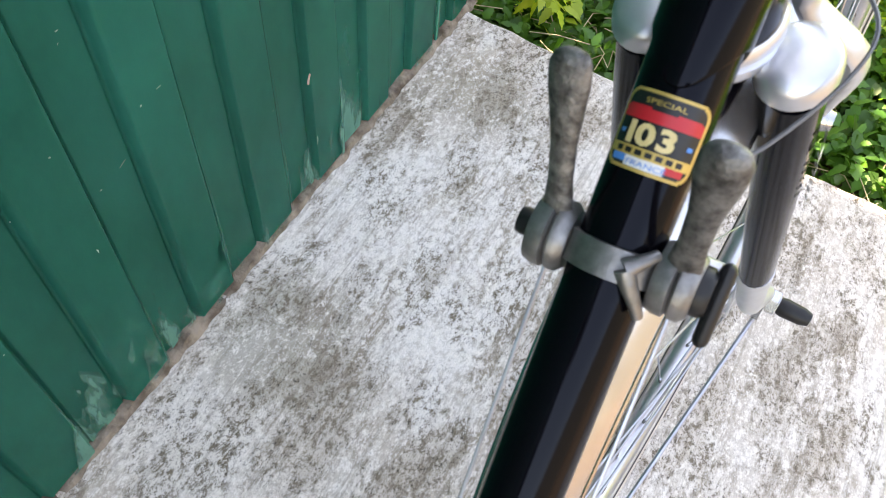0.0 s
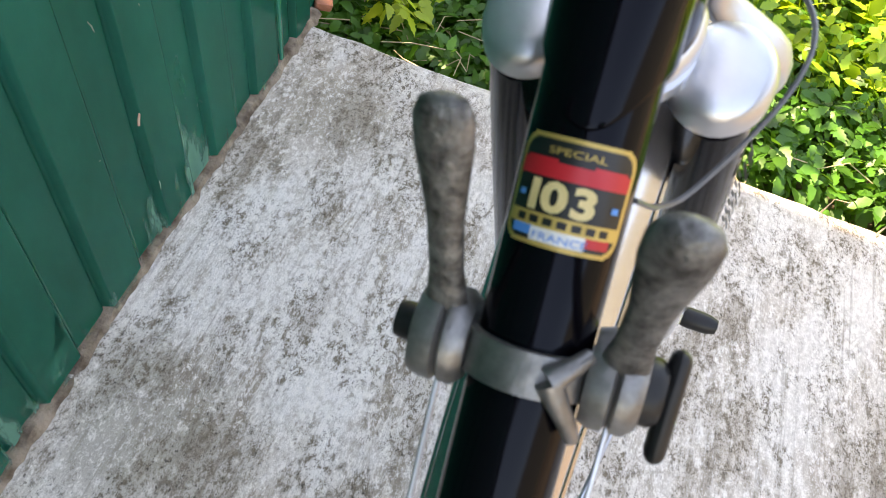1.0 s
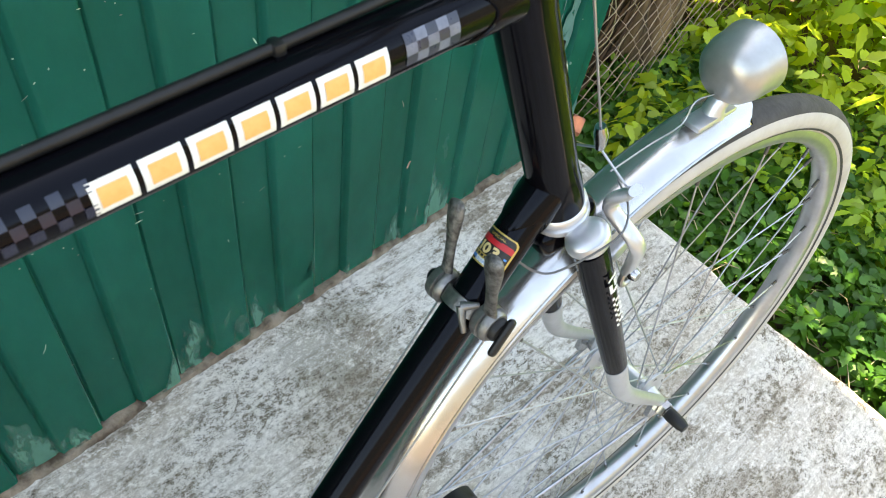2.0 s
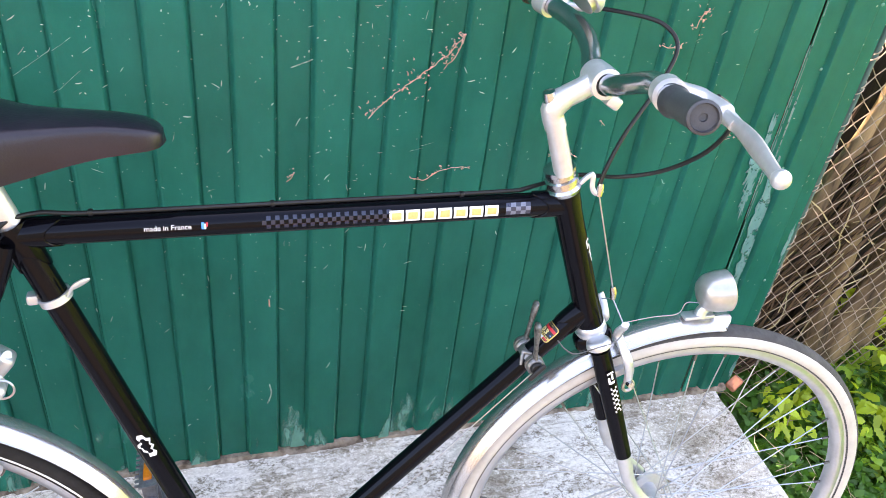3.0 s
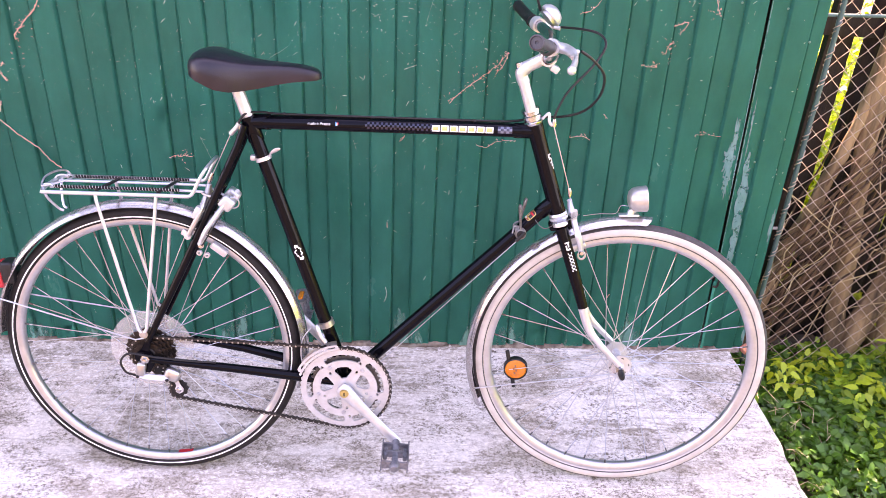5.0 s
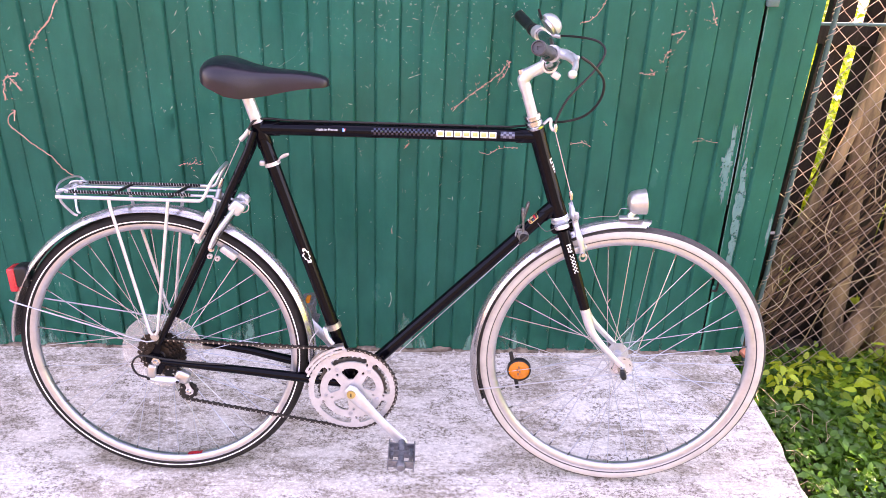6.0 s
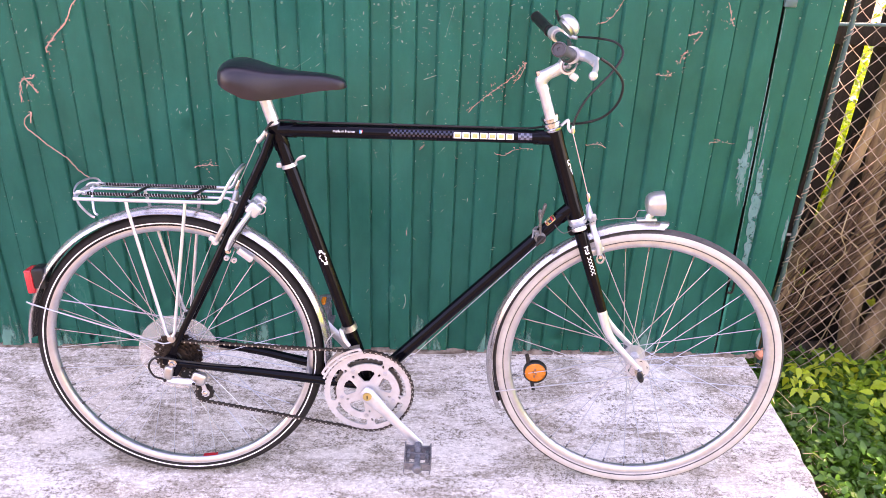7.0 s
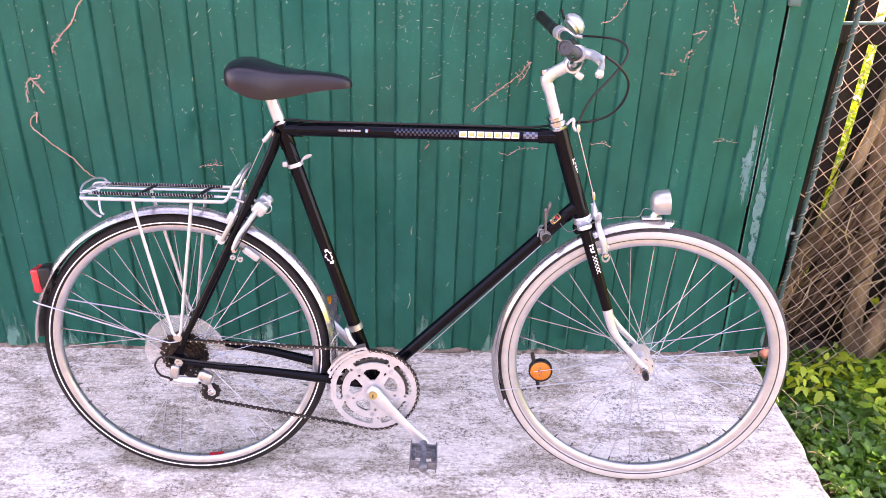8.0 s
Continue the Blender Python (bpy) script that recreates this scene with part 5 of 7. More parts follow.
for s in (-1, 1):
    a, b = Vector((0.828, s * 0.193, 1.057)), Vector((0.8, s * 0.289, 1.079))
    d = (b - a).normalized()
    L_ = (b - a).length
    prof = [(0.0, 0.0), (0.0155, 0.0), (0.0165, 0.004), (0.0142, 0.008), (0.0135, L_ * 0.3), (0.0142, L_ * 0.6), (0.014, L_ - 0.012), (0.0152, L_ - 0.006), (0.0148, L_ - 0.001), (0.0125, L_), (0.0115, L_ - 0.0035), (0.004, L_ - 0.0035), (0.0035, L_ - 0.006), (0, L_ - 0.006)]
    P("grip", lathe(B(), [(r_ * 0.87, h_) for r_, h_ in prof], along(a, d), 28), GREY_GRIP if s < 0 else BLACK_PLASTIC, "ribbed dark rubber grip", bar)
    br = Vector((0.838, s * 0.165, 1.054))
    bm = lathe(B(), [(0.0114, -0.011), (0.0155, -0.011), (0.0158, 0.011), (0.0114, 0.011)], along(br, Vector((-0.3, s, 0.12))), 22, loop=True)
    P("lever_clamp", bm, BRIGHT_ALLOY, "", bar)
    P("brake_lever", tube(B(), smooth([(0.845, s * 0.165, 1.056), (0.862, s * 0.178, 1.054), (0.871, s * 0.2, 1.051), (0.873, s * 0.222, 1.047)], 5), [0.0105] * 6 + [0.0095] * 6 + [0.007] * 4, 12, flat=0.75), BRIGHT_ALLOY, "silver brake lever", bar)
    pts = smooth([(0.867, s * 0.19, 1.051), (0.873, s * 0.222, 1.047), (0.871, s * 0.25, 1.045), (0.865, s * 0.28, 1.043), (0.858, s * 0.31, 1.041)], 5)
    rod("lever_blade", pts, [0.0078 - 0.001 * math.sin(k * 0.4) for k in range(len(pts))], BRIGHT_ALLOY, "", 12, parent=bar, flat=0.6, side=(0, 0, 1))
    bm = B()
    bmesh.ops.create_uvsphere(bm, u_segments=16, v_segments=10, radius=0.0078, matrix=Matrix.Translation((0.858, s * 0.315, 1.041)))
    P("lever_ball", bm, BRIGHT_ALLOY, "", bar)
    rod("cable_ferrule", [(0.868, s * 0.172, 1.05), (0.886, s * 0.164, 1.048)], 0.0044, BRIGHT_ALLOY, "", 10, parent=bar)
BM_ = Matrix.Translation((0.856, 0.095, 1.08)) @ pose(0, 0, 0, -10, 48, 0)
bell = P("bell", lathe(B(), [(0.0, 0.02), (0.01, 0.019), (0.019, 0.0145), (0.025, 0.006), (0.0262, 0.0), (0.0255, -0.002), (0.0, -0.002)], BM_, 32), BRIGHT_ALLOY, "domed silver bell", m=BARS)
P("bell_base", lathe(B(), [(0, -0.002), (0.021, -0.002), (0.021, -0.009), (0.01, -0.012), (0, -0.012)], BM_, 24), ALLOY, "", bell)
bm = B()
block(bm, (0.026, 0.008, 0.004), BM_ @ pose(-0.03, 0.006, -0.004, 0, 18, 20), 0.0015)
P("bell_thumb_lever", bm, BLACK_PLASTIC, "black thumb lever", bell)

# cables and brakes
rod("front_brake_cable", smooth([(0.884, 0.164, 1.052), (0.938, 0.1, 1.055), (0.969, 0.075, 1.048), (0.976, 0.05, 1.028), (0.951, 0.03, 0.992), (0.901, 0.0, 0.945), (0.88, -0.01, 0.91), (0.872, -0.012, 0.884)], 8), 0.0026, BLACK_PLASTIC, "black brake cable housing", 10)
rod("rear_brake_cable", smooth([(0.884, -0.176, 1.046), (0.909, -0.165, 1.03), (0.94, -0.13, 0.997), (0.945, -0.09, 0.953), (0.928, -0.045, 0.914), (0.895, -0.01, 0.893), (0.86, 0.02, 0.884), (0.82, 0.018, 0.877), (0.78, 0.006, 0.8742)], 8), 0.0026, BLACK_PLASTIC, "black brake cable housing", 10)
rod("top_tube_cable", smooth([(0.78, 0.006, 0.8742), (0.7, 0.004, 0.8742), (0.5, 0.003, 0.874), (0.32, 0.003, 0.8738), (0.272, 0.004, 0.876), (0.243, -0.012, 0.874), (0.228, -0.018, 0.852)], 8), 0.0026, BLACK_PLASTIC, "black brake cable clipped along the top tube", 10)
for x in (0.71, 0.5, 0.32):
    bm = B()
    block(bm, (0.006, 0.008, 0.007), Matrix.Translation((x, 0.004, 0.8735)), 0.002)
    P("cable_clip", bm, BLACK_PLASTIC, "", top_tube)
rod("cable_hanger", smooth([HEAD_TOP + AXIS * 0.012 + Vector((0.018, -0.006, 0)), (0.862, -0.01, 0.898), (0.864, -0.011, 0.882), (0.870, -0.012, 0.874), (0.878, -0.012, 0.878)], 5), 0.0022, BRIGHT_ALLOY, "bent bright cable hanger", 10, flat=1.5)
P("hanger_adjuster", lathe(B(), [(0, -0.006), (0.004, -0.006), (0.0045, 0.004), (0.0035, 0.01), (0, 0.01)], Matrix.Translation((0.874, -0.012, 0.877)), 14), CHROME)
rod("front_brake_wire", [(0.874, -0.012, 0.872), (0.92, -0.01, 0.734)], 0.0009, STEEL_WIRE, "bare brake wire", 6)
rod("front_barrel", [(0.9178, -0.01, 0.741), (0.9205, -0.01, 0.733), (0.9218, -0.01, 0.722)], [0.0035, 0.005, 0.0035], CHROME, seg=10)
for s in (-1, 1):
    yoke = Vector((0.9218, -0.01, 0.722))
    up = Vector((0.932, s * 0.034, 0.694))
    rod("straddle_wire", [yoke, up], 0.0009, STEEL_WIRE, seg=6)
    arm_ = rod("front_brake_arm", smooth([up + Vector((-0.002, s * 0.004, 0.006)), up, (0.934, s * 0.02, 0.672), (0.94, s * 0.043, 0.65), (0.948, s * 0.042, 0.628), (0.953, s * 0.036, 0.606)], 5), [0.0054] * 6 + [0.0066] * 9 + [0.007] * 6 + [0.0064] * 5, BRIGHT_ALLOY, "alloy centre-pull brake arm", 12, flat=0.7, side=(1, 0, 0))
    bm = B()
    block(bm, (0.042, 0.012, 0.012), Matrix.Translation((0.944, s * 0.021, 0.612)) @ pose(0, 0, 0, 0, -22, 0), 0.003)
    P("brake_block", bm, BRIGHT_ALLOY, "", arm_)
    P("pad_nut", lathe(B(), [(0, 0.006), (0.004, 0.006), (0.0052, 0.002), (0.0052, 0)], Matrix.Translation((0.953, s * 0.04, 0.606)) @ (ALONG_Y if s < 0 else pose(0, 0, 0, -90)), 16), CHROME, "", arm_)
    P("arm_loop", tube(B(), [(0.955 + 0.0075 * math.cos(radians(q)), s * 0.036, 0.598 + 0.0085 * math.sin(radians(q))) for q in range(0, 375, 15)], 0.0024, 8), ALLOY, "", arm_)
    arm_ = rod("rear_brake_arm", smooth([(0.212, s * 0.018, 0.698), (0.2, s * 0.03, 0.69), (0.178, s * 0.043, 0.662), (0.156, s * 0.048, 0.63), (0.142, s * 0.045, 0.6)], 5), 0.007, BRIGHT_ALLOY, "curved alloy rear brake arm", 10, flat=0.8)
    bm = B()
    block(bm, (0.03, 0.026, 0.03), pose(0.2, s * 0.026, 0.688, 0, 40, 0), 0.007, 3)
    P("arm_head", bm, BRIGHT_ALLOY, "", arm_)
    bm = B()
    block(bm, (0.04, 0.012, 0.016), Matrix.Translation((0.175, s * 0.021, 0.58)) @ pose(0, 0, 0, 0, 38, 0), 0.004)
    P("brake_block", bm, BRIGHT_ALLOY, "", arm_)
    P("pad_nut", lathe(B(), [(0, 0.008), (0.0035, 0.008), (0.0042, 0.004), (0.0062, 0.0035), (0.0062, 0)], Matrix.Translation((0.145, s * 0.046, 0.598)) @ (ALONG_Y if s < 0 else pose(0, 0, 0, -90)), 16), CHROME, "", arm_)
    arm2 = rod("rear_brake_link", smooth([(0.158, 0.0, 0.718), (0.152, s * 0.024, 0.69), (0.138, s * 0.04, 0.655), (0.116, s * 0.038, 0.615)], 5), 0.0055, ALLOY, "alloy brake linkage", 10)
    P("link_nut", lathe(B(), [(0, 0.008), (0.004, 0.008), (0.0045, 0.004), (0.0075, 0.003), (0.0075, -0.006), (0, -0.006)], Matrix.Translation((0.116, s * 0.038, 0.615)) @ (ALONG_Y if s < 0 else pose(0, 0, 0, -90)), 16), BRIGHT_ALLOY, "", arm2)
for x_, z_ in ((0.1405, 0.5815), (0.1565, 0.5765)):
    P("toe_nut", lathe(B(), [(0.0026, 0.004), (0.0052, 0.004), (0.006, 0.0025), (0.006, -0.0025), (0.0052, -0.004), (0.0026, -0.004)], Matrix.Translation((x_, -0.047, z_)) @ ALONG_Y, 14, loop=True), BRIGHT_ALLOY, "small ring nut")
for s in (-1, 1):
    bm = B()
    coil = [(0.148 + 0.004 * math.cos(q * 0.8) + 0.0016 * q * 0.14, s * (0.03 + 0.004 * math.sin(q * 0.8)), 0.69 - 0.0022 * q * 0.5) for q in range(40)]
    tube(bm, coil, 0.0012, 5)
    P("return_spring", bm, STEEL_WIRE, "coiled steel return spring")
    bm = B()
    block(bm, (0.012, 0.016, 0.03), pose(0.137, s * 0.034, 0.668, 0, 28, 0), 0.004, 2)
    P("link_yoke", bm, BRIGHT_ALLOY)
    bm = B()
    block(bm, (0.014, 0.01, 0.014), pose(0.11, s * 0.036, 0.622, 0, 30, 0), 0.003, 2)
    P("link_block", bm, BRIGHT_ALLOY)
rod("arm_channel", smooth([(0.196, -0.036, 0.672), (0.176, -0.05, 0.645), (0.158, -0.054, 0.615), (0.147, -0.051, 0.597)], 5), [0.0016] * 16, BLACK_PLASTIC, "dark groove down the brake arm", 6)
rod("brake_release_ring", [(0.214 + 0.012 * math.cos(radians(q)), -0.03, 0.69 + 0.012 * math.sin(radians(q))) for q in range(120, -180, -20)], 0.0013, STEEL_WIRE, seg=6)
rod("rear_ferrule", smooth([(0.232, -0.016, 0.856), (0.224, -0.014, 0.845), (0.212, -0.01, 0.832)], 3), 0.0052, BRIGHT_ALLOY, seg=10)
rod("rear_brake_wire", [(0.212, -0.01, 0.832), (0.158, 0.0, 0.722)], 0.0009, STEEL_WIRE, "bare brake wire", 6)
rod("rear_barrel", [(0.168, -0.002, 0.745), (0.161, -0.001, 0.729), (0.157, 0, 0.72)], [0.0036, 0.005, 0.0036], CHROME, seg=10)

# rear rack
Z = 0.709
rack = rod("rear_rack", smooth([(0.13, -0.056, Z), (0.1, -0.056, Z), (-0.142, -0.056, Z), (-0.168, -0.05, Z), (-0.176, -0.02, Z), (-0.176, 0.02, Z), (-0.168, 0.05, Z), (-0.142, 0.056, Z), (0.1, 0.056, Z), (0.13, 0.056, Z)], 5), 0.0042, SATIN_PLATE, "chrome rod luggage rack", 10)
rod("rack_hoop", smooth([(0.118, -0.056, Z), (0.136, -0.056, Z + 0.004), (0.153, -0.054, Z + 0.036), (0.166, -0.048, Z + 0.057), (0.169, 0.0, Z + 0.062), (0.166, 0.048, Z + 0.057), (0.153, 0.054, Z + 0.036), (0.136, 0.056, Z + 0.004), (0.118, 0.056, Z)], 5), 0.0037, SATIN_PLATE, "", 10, parent=rack)
for s in (-1, 1):
    rod("rack_rod", smooth([(-0.165, s * 0.022, Z + 0.001), (0.12, s * 0.022, Z + 0.001), (0.15, s * 0.022, Z - 0.004), (0.188, s * 0.02, Z - 0.022)], 4), 0.003, SATIN_PLATE, "", 8, parent=rack)
    rod("rack_leg", [(-0.0605, s * 0.056, Z), (-0.058, s * 0.058, Z - 0.02), (0.002, s * 0.067, 0.404), (0.012, s * 0.068, 0.394)], 0.0037, SATIN_PLATE, "", 10, parent=rack)
    rod("rack_leg", [(0.063, s * 0.056, Z), (0.061, s * 0.058, Z - 0.02), (0.02, s * 0.067, 0.408), (0.012, s * 0.068, 0.394)], 0.0037, SATIN_PLATE, "", 10, parent=rack)
    rod("rear_strut", smooth([(-0.168, s * 0.044, Z), (-0.168, s * 0.034, Z - 0.02), (-0.158, s * 0.012, Z - 0.05), (-0.15, s * 0.008, Z - 0.056)], 4), 0.0027, SATIN_PLATE, "", 8, parent=rack)
    # braided elastic cord
    cord = B()
    for ph in range(3):
        pts = []
        for k in range(150):
            x = -0.15 + 0.255 * k / 149
            q = k * 0.62 + ph * 2.094
            pts.append((x, s * 0.037 + 0.002 * math.cos(q), Z + 0.0065 + 0.002 * math.sin(q) + 0.0))
        tube(cord, pts, 0.0016, 5)
    P("elastic_cord", cord, RUBBER, "twisted black elastic cord", rack)
    grey = B()
    pts = [(-0.15 + 0.255 * k / 299, s * 0.037 + 0.0035 * math.cos(k * 0.9), Z + 0.0065 + 0.0035 * math.sin(k * 0.9)) for k in range(300)]
    tube(grey, pts, 0.0007, 4)
    P("cord_tracer", grey, ALLOY, "", rack)
    rod("cord_hook", smooth([(-0.148, s * 0.037, Z + 0.0065), (-0.16, s * 0.034, Z + 0.01), (-0.172, s * 0.03, Z + 0.008), (-0.178, s * 0.03, Z - 0.003), (-0.172, s * 0.03, Z - 0.007)], 4), 0.0022, SATIN_PLATE, "", 8, parent=rack)
for x in (-0.05, 0.075):
    bm = B()
    block(bm, (0.008, 0.1, 0.0045), Matrix.Translation((x, 0.0, Z + 0.0045)) @ pose(0, 0, 0, 0, 0, -12), 0.0015)
    P("rack_bar", bm, BLACK_PLASTIC, "black cross bar", rack)
rod("spring_flap", smooth([(-0.15, 0.05, Z + 0.004), (-0.158, 0.045, Z + 0.016), (-0.168, 0.02, Z + 0.022), (-0.178, -0.01, Z + 0.018), (-0.178, -0.03, Z + 0.007), (-0.17, -0.034, Z + 0.006), (-0.14, -0.02, Z + 0.012), (-0.128, 0.012, Z + 0.014), (-0.15, 0.03, Z + 0.012)], 5), 0.0022, STEEL_WIRE, "bent wire spring", 8, parent=rack)

# ---------------------------------------------------------------- garage body, wall details
def slab_box(name, x0, x1, y0, y1, z0, z1, material, label, category):
    bm = B()
    block(bm, (x1 - x0, y1 - y0, z1 - z0), Matrix.Translation(((x0 + x1) / 2, (y0 + y1) / 2, (z0 + z1) / 2)), 0.004, 1)
    return tagged(part(name, bm, material), label, category, kind="structure")


slab_box("wall_side", WALL_END - 0.05, WALL_END - 0.004, 0.032, 4.5, -0.12, 2.3, GREEN_PAINT, "green painted steel side wall of the garage", "wall")
slab_box("wall_left", -2.55, -2.42, 0.0, 4.5, -0.12, 2.3, GREEN_PAINT, "green painted steel side wall of the garage", "wall")
slab_box("wall_back", -2.42, WALL_END - 0.05, 4.4, 4.5, -0.12, 2.3, GREEN_PAINT, "green painted rear wall of the garage", "wall")
slab_box("door_frame", -2.42, WALL_END - 0.05, 0.03, 0.07, -0.12, 2.3, DARK_STEEL, "dark steel frame behind the garage door", "door frame")
# Never in view: plain wall added to shape reflections and bounced light.
slab_box("wall_opposite", -8.0, 7.0, -6.4, -6.2, -0.6, 2.8, PLASTER, "unseen plain grey plaster wall added across the yard to shape reflections and bounce", "wall")
slab_box("roof", -2.65, WALL_END + 0.05, -0.06, 4.6, 2.3, 2.38, ROOFING, "flat felted garage roof", "roof")


def flat_span(x):
    """The flat of the profiled sheet that x lies on."""
    k = math.floor((x - 0.027) / RIB)
    s = 0.027 + k * RIB
    return (s + 0.0068, s + 0.0555) if x - s < 0.0585 else (s + 0.0615, s + RIB - 0.0068)


def ragged(bm, cx, cz, w, h, y, rng, up=False, n=22):
    """A thin ragged patch lying on one flat of the sheet."""
    lo, hi = flat_span(cx)
    lo, hi = (lo, min(hi, GAP - 0.005)) if cx < GAP else (max(lo, GAP + 0.005), min(hi, WALL_END - 0.001))
    depth = sheet_y((lo + hi) / 2)
    cx = min(max(cx, lo + 0.001), hi - 0.001)
    ring = []
    for k in range(n):
        q = 2 * math.pi * k / n
        r = 0.45 + 0.7 * rng.random()
        x, z = min(max(cx + w * r * math.cos(q), lo), hi), cz + h * r * math.sin(q)
        if up and math.sin(q) > 0.2:
            z += h * 0.9 * rng.random() ** 2
        if z < 0.006:
            z = 0.006 + 0.003 * rng.random()
        ring.append(bm.verts.new((x, depth - y, z)))
    c = bm.verts.new((cx, depth - y, max(cz, 0.008)))
    for k in range(n):
        bm.faces.new((c, ring[k], ring[(k + 1) % n]))


def sheet_y(x):
    q = (x - 0.027) % RIB
    if 0.001 <= q <= 0.058:
        return 0.0
    return 0.0 if q < 0.004 or q < 0.059 else DEEP


rng = random.Random(11)


def climbing_coat(name, base, scale, fade, lo, hi):
    """Undercoat brushed up from the ground: strokes that break up and end as they climb."""
    m = mat(name, base, 0.6, 0, [c * 0.7 for c in base], 50, 0.05, 200, (1, 1, 0.4), spread=0.5, spec=0.2)
    nt = m.node_tree
    N, K = nt.nodes.new, nt.links.new
    co, mp, n, sep = N("ShaderNodeTexCoord"), N("ShaderNodeMapping"), N("ShaderNodeTexNoise"), N("ShaderNodeSeparateXYZ")
    mp.inputs["Scale"].default_value = (1, 1, 0.3)
    n.inputs["Scale"].default_value, n.inputs["Detail"].default_value, n.inputs["Roughness"].default_value = scale, 8, 0.66
    K(co.outputs["Object"], mp.inputs[0])
    K(mp.outputs[0], n.inputs["Vector"])
    K(co.outputs["Object"], sep.inputs[0])
    drop = N("ShaderNodeMath")
    drop.operation = "MULTIPLY_ADD"
    K(sep.outputs["Z"], drop.inputs[0])
    drop.inputs[1].default_value = -fade
    K(n.outputs["Fac"], drop.inputs[2])
    r = N("ShaderNodeMapRange")
    r.inputs["From Min"].default_value, r.inputs["From Max"].default_value = lo, hi
    r.inputs["To Max"].default_value = 0.85
    K(drop.outputs[0], r.inputs["Value"])
    t, mx = N("ShaderNodeBsdfTransparent"), N("ShaderNodeMixShader")
    K(r.outputs[0], mx.inputs[0])
    K(t.outputs[0], mx.inputs[1])
    K(nt.nodes["Principled BSDF"].outputs[0], mx.inputs[2])
    K(mx.outputs[0], nt.nodes["Material Output"].inputs[0])
    return m


def coat_strip(x0, x1, z0, z1, lift):
    bm = B()
    prev = None
    for x, y in rib_profile(x0, x1):
        cur = [bm.verts.new((x, y - lift, z0 + (z1 - z0) * k / 4)) for k in range(5)]
        if prev:
            for k in range(4):
                bm.faces.new((prev[k], cur[k], cur[k + 1], prev[k + 1]))
        prev = cur
    return bm


leaning_patches = tagged(part("paint_patches", coat_strip(-1.1, GAP - 0.012, 0.002, 0.15, 0.0026), climbing_coat("brushed_undercoat", (0.1, 0.3, 0.25), 15, 1.35, 0.475, 0.56)), "pale teal undercoat smears along the foot of the door", "paint patch", kind="stuff")
# pale worn line along the rolled edge of each rib
bm = B()
for k in range(-9, 13):
    x = 0.027 + k * RIB + 0.0545
    top = 0.2 + 0.16 * rng.random()
    rows_ = [0.02 + (top - 0.02) * j / 10 for j in range(11)]
    pair_ = [[bm.verts.new((x + dx * (1 - 0.7 * j / 10), -0.0024, z)) for dx in (-0.0009, 0.0009)] for j, z in enumerate(rows_)]
    for p_, q_ in zip(pair_, pair_[1:]):
        bm.faces.new((p_[0], p_[1], q_[1], q_[0]))
worn_ridges = tagged(part("worn_ridges", bm, climbing_coat("worn_ridge", (0.05, 0.25, 0.19), 30, 0.8, 0.27, 0.62)), "faint pale lines of worn paint along the ribs of the door", "worn paint", kind="stuff")
bm = B()
for lift, (cx, cz, w, h) in enumerate(((1.418, 0.68, 0.009, 0.06), (1.412, 0.62, 0.016, 0.06), (1.416, 0.56, 0.01, 0.06))):
    ragged(bm, cx, cz, w, h, 0.0026 + 0.0004 * lift, rng, n=40)
part("bare_patch", bm, SCRAPE, door, "pale scraped undercoat")
bm = B()
for lift, (cx, cz, w, h) in enumerate(((1.468, 0.56, 0.014, 0.07), (1.474, 0.47, 0.017, 0.08), (1.478, 0.38, 0.018, 0.07), (1.472, 0.29, 0.016, 0.06), (1.456, 0.7, 0.003, 0.1))):
    ragged(bm, cx, cz, w, h, 0.0026 + 0.0004 * lift, rng)
part("bare_patch", bm, SCRAPE, corner, "pale scraped undercoat")
bm = B()
ragged(bm, 1.578, 0.05, 0.008, 0.04, 0.0018, rng)
ragged(bm, 1.575, 0.42, 0.006, 0.05, 0.0018, rng)
part("bare_patch", bm, SCRAPE, corner)
# pale worn edges either side of the gap
for thing, x0, way, z0, z1 in ((corner, GAP + 0.005, 1, 0.26, 1.04), (door, GAP - 0.005, -1, 0.5, 0.86)):
    bm = B()
    prev = None
    for k in range(91):
        z = z0 + (z1 - z0) * k / 90
        w = 0.0009 + 0.0016 * max(0.0, noise.noise((z * 9, 4, 0)) + 0.35) + 0.0012 * rng.random()
        cur = [bm.verts.new((x0, sheet_y(x0 + way * 0.004) - 0.0022, z)), bm.verts.new((x0 + way * w, sheet_y(x0 + way * 0.004) - 0.0022, z))]
        if prev:
            bm.faces.new((prev[0], cur[0], cur[1], prev[1]) if way > 0 else (prev[1], cur[1], cur[0], prev[0]))
        prev = cur
    part("worn_edge", bm, SCRAPE, thing, "pale blue worn edge")
# latch strip closing the lower part of the gap
bm = B()
block(bm, (0.0085, 0.004, 0.24), Matrix.Translation((1.4442, 0.001, 0.118)), 0.001)
part("edge_strip", bm, GREEN_PAINT, door, "folded green edge strip")
bm = B()
tube(bm, smooth([(1.452, -0.006, 0.27), (1.451, -0.007, 0.235), (1.447, -0.007, 0.226), (1.437, -0.006, 0.227)], 4), 0.0035, 8)
part("latch_hook", bm, DARK_STEEL, door, "dark hooked latch end")
bm = B()
block(bm, (0.03, 0.012, 0.02), Matrix.Translation((1.45, -0.004, 1.045)), 0.003)
part("bolt_head", bm, POST_PAINT, door)

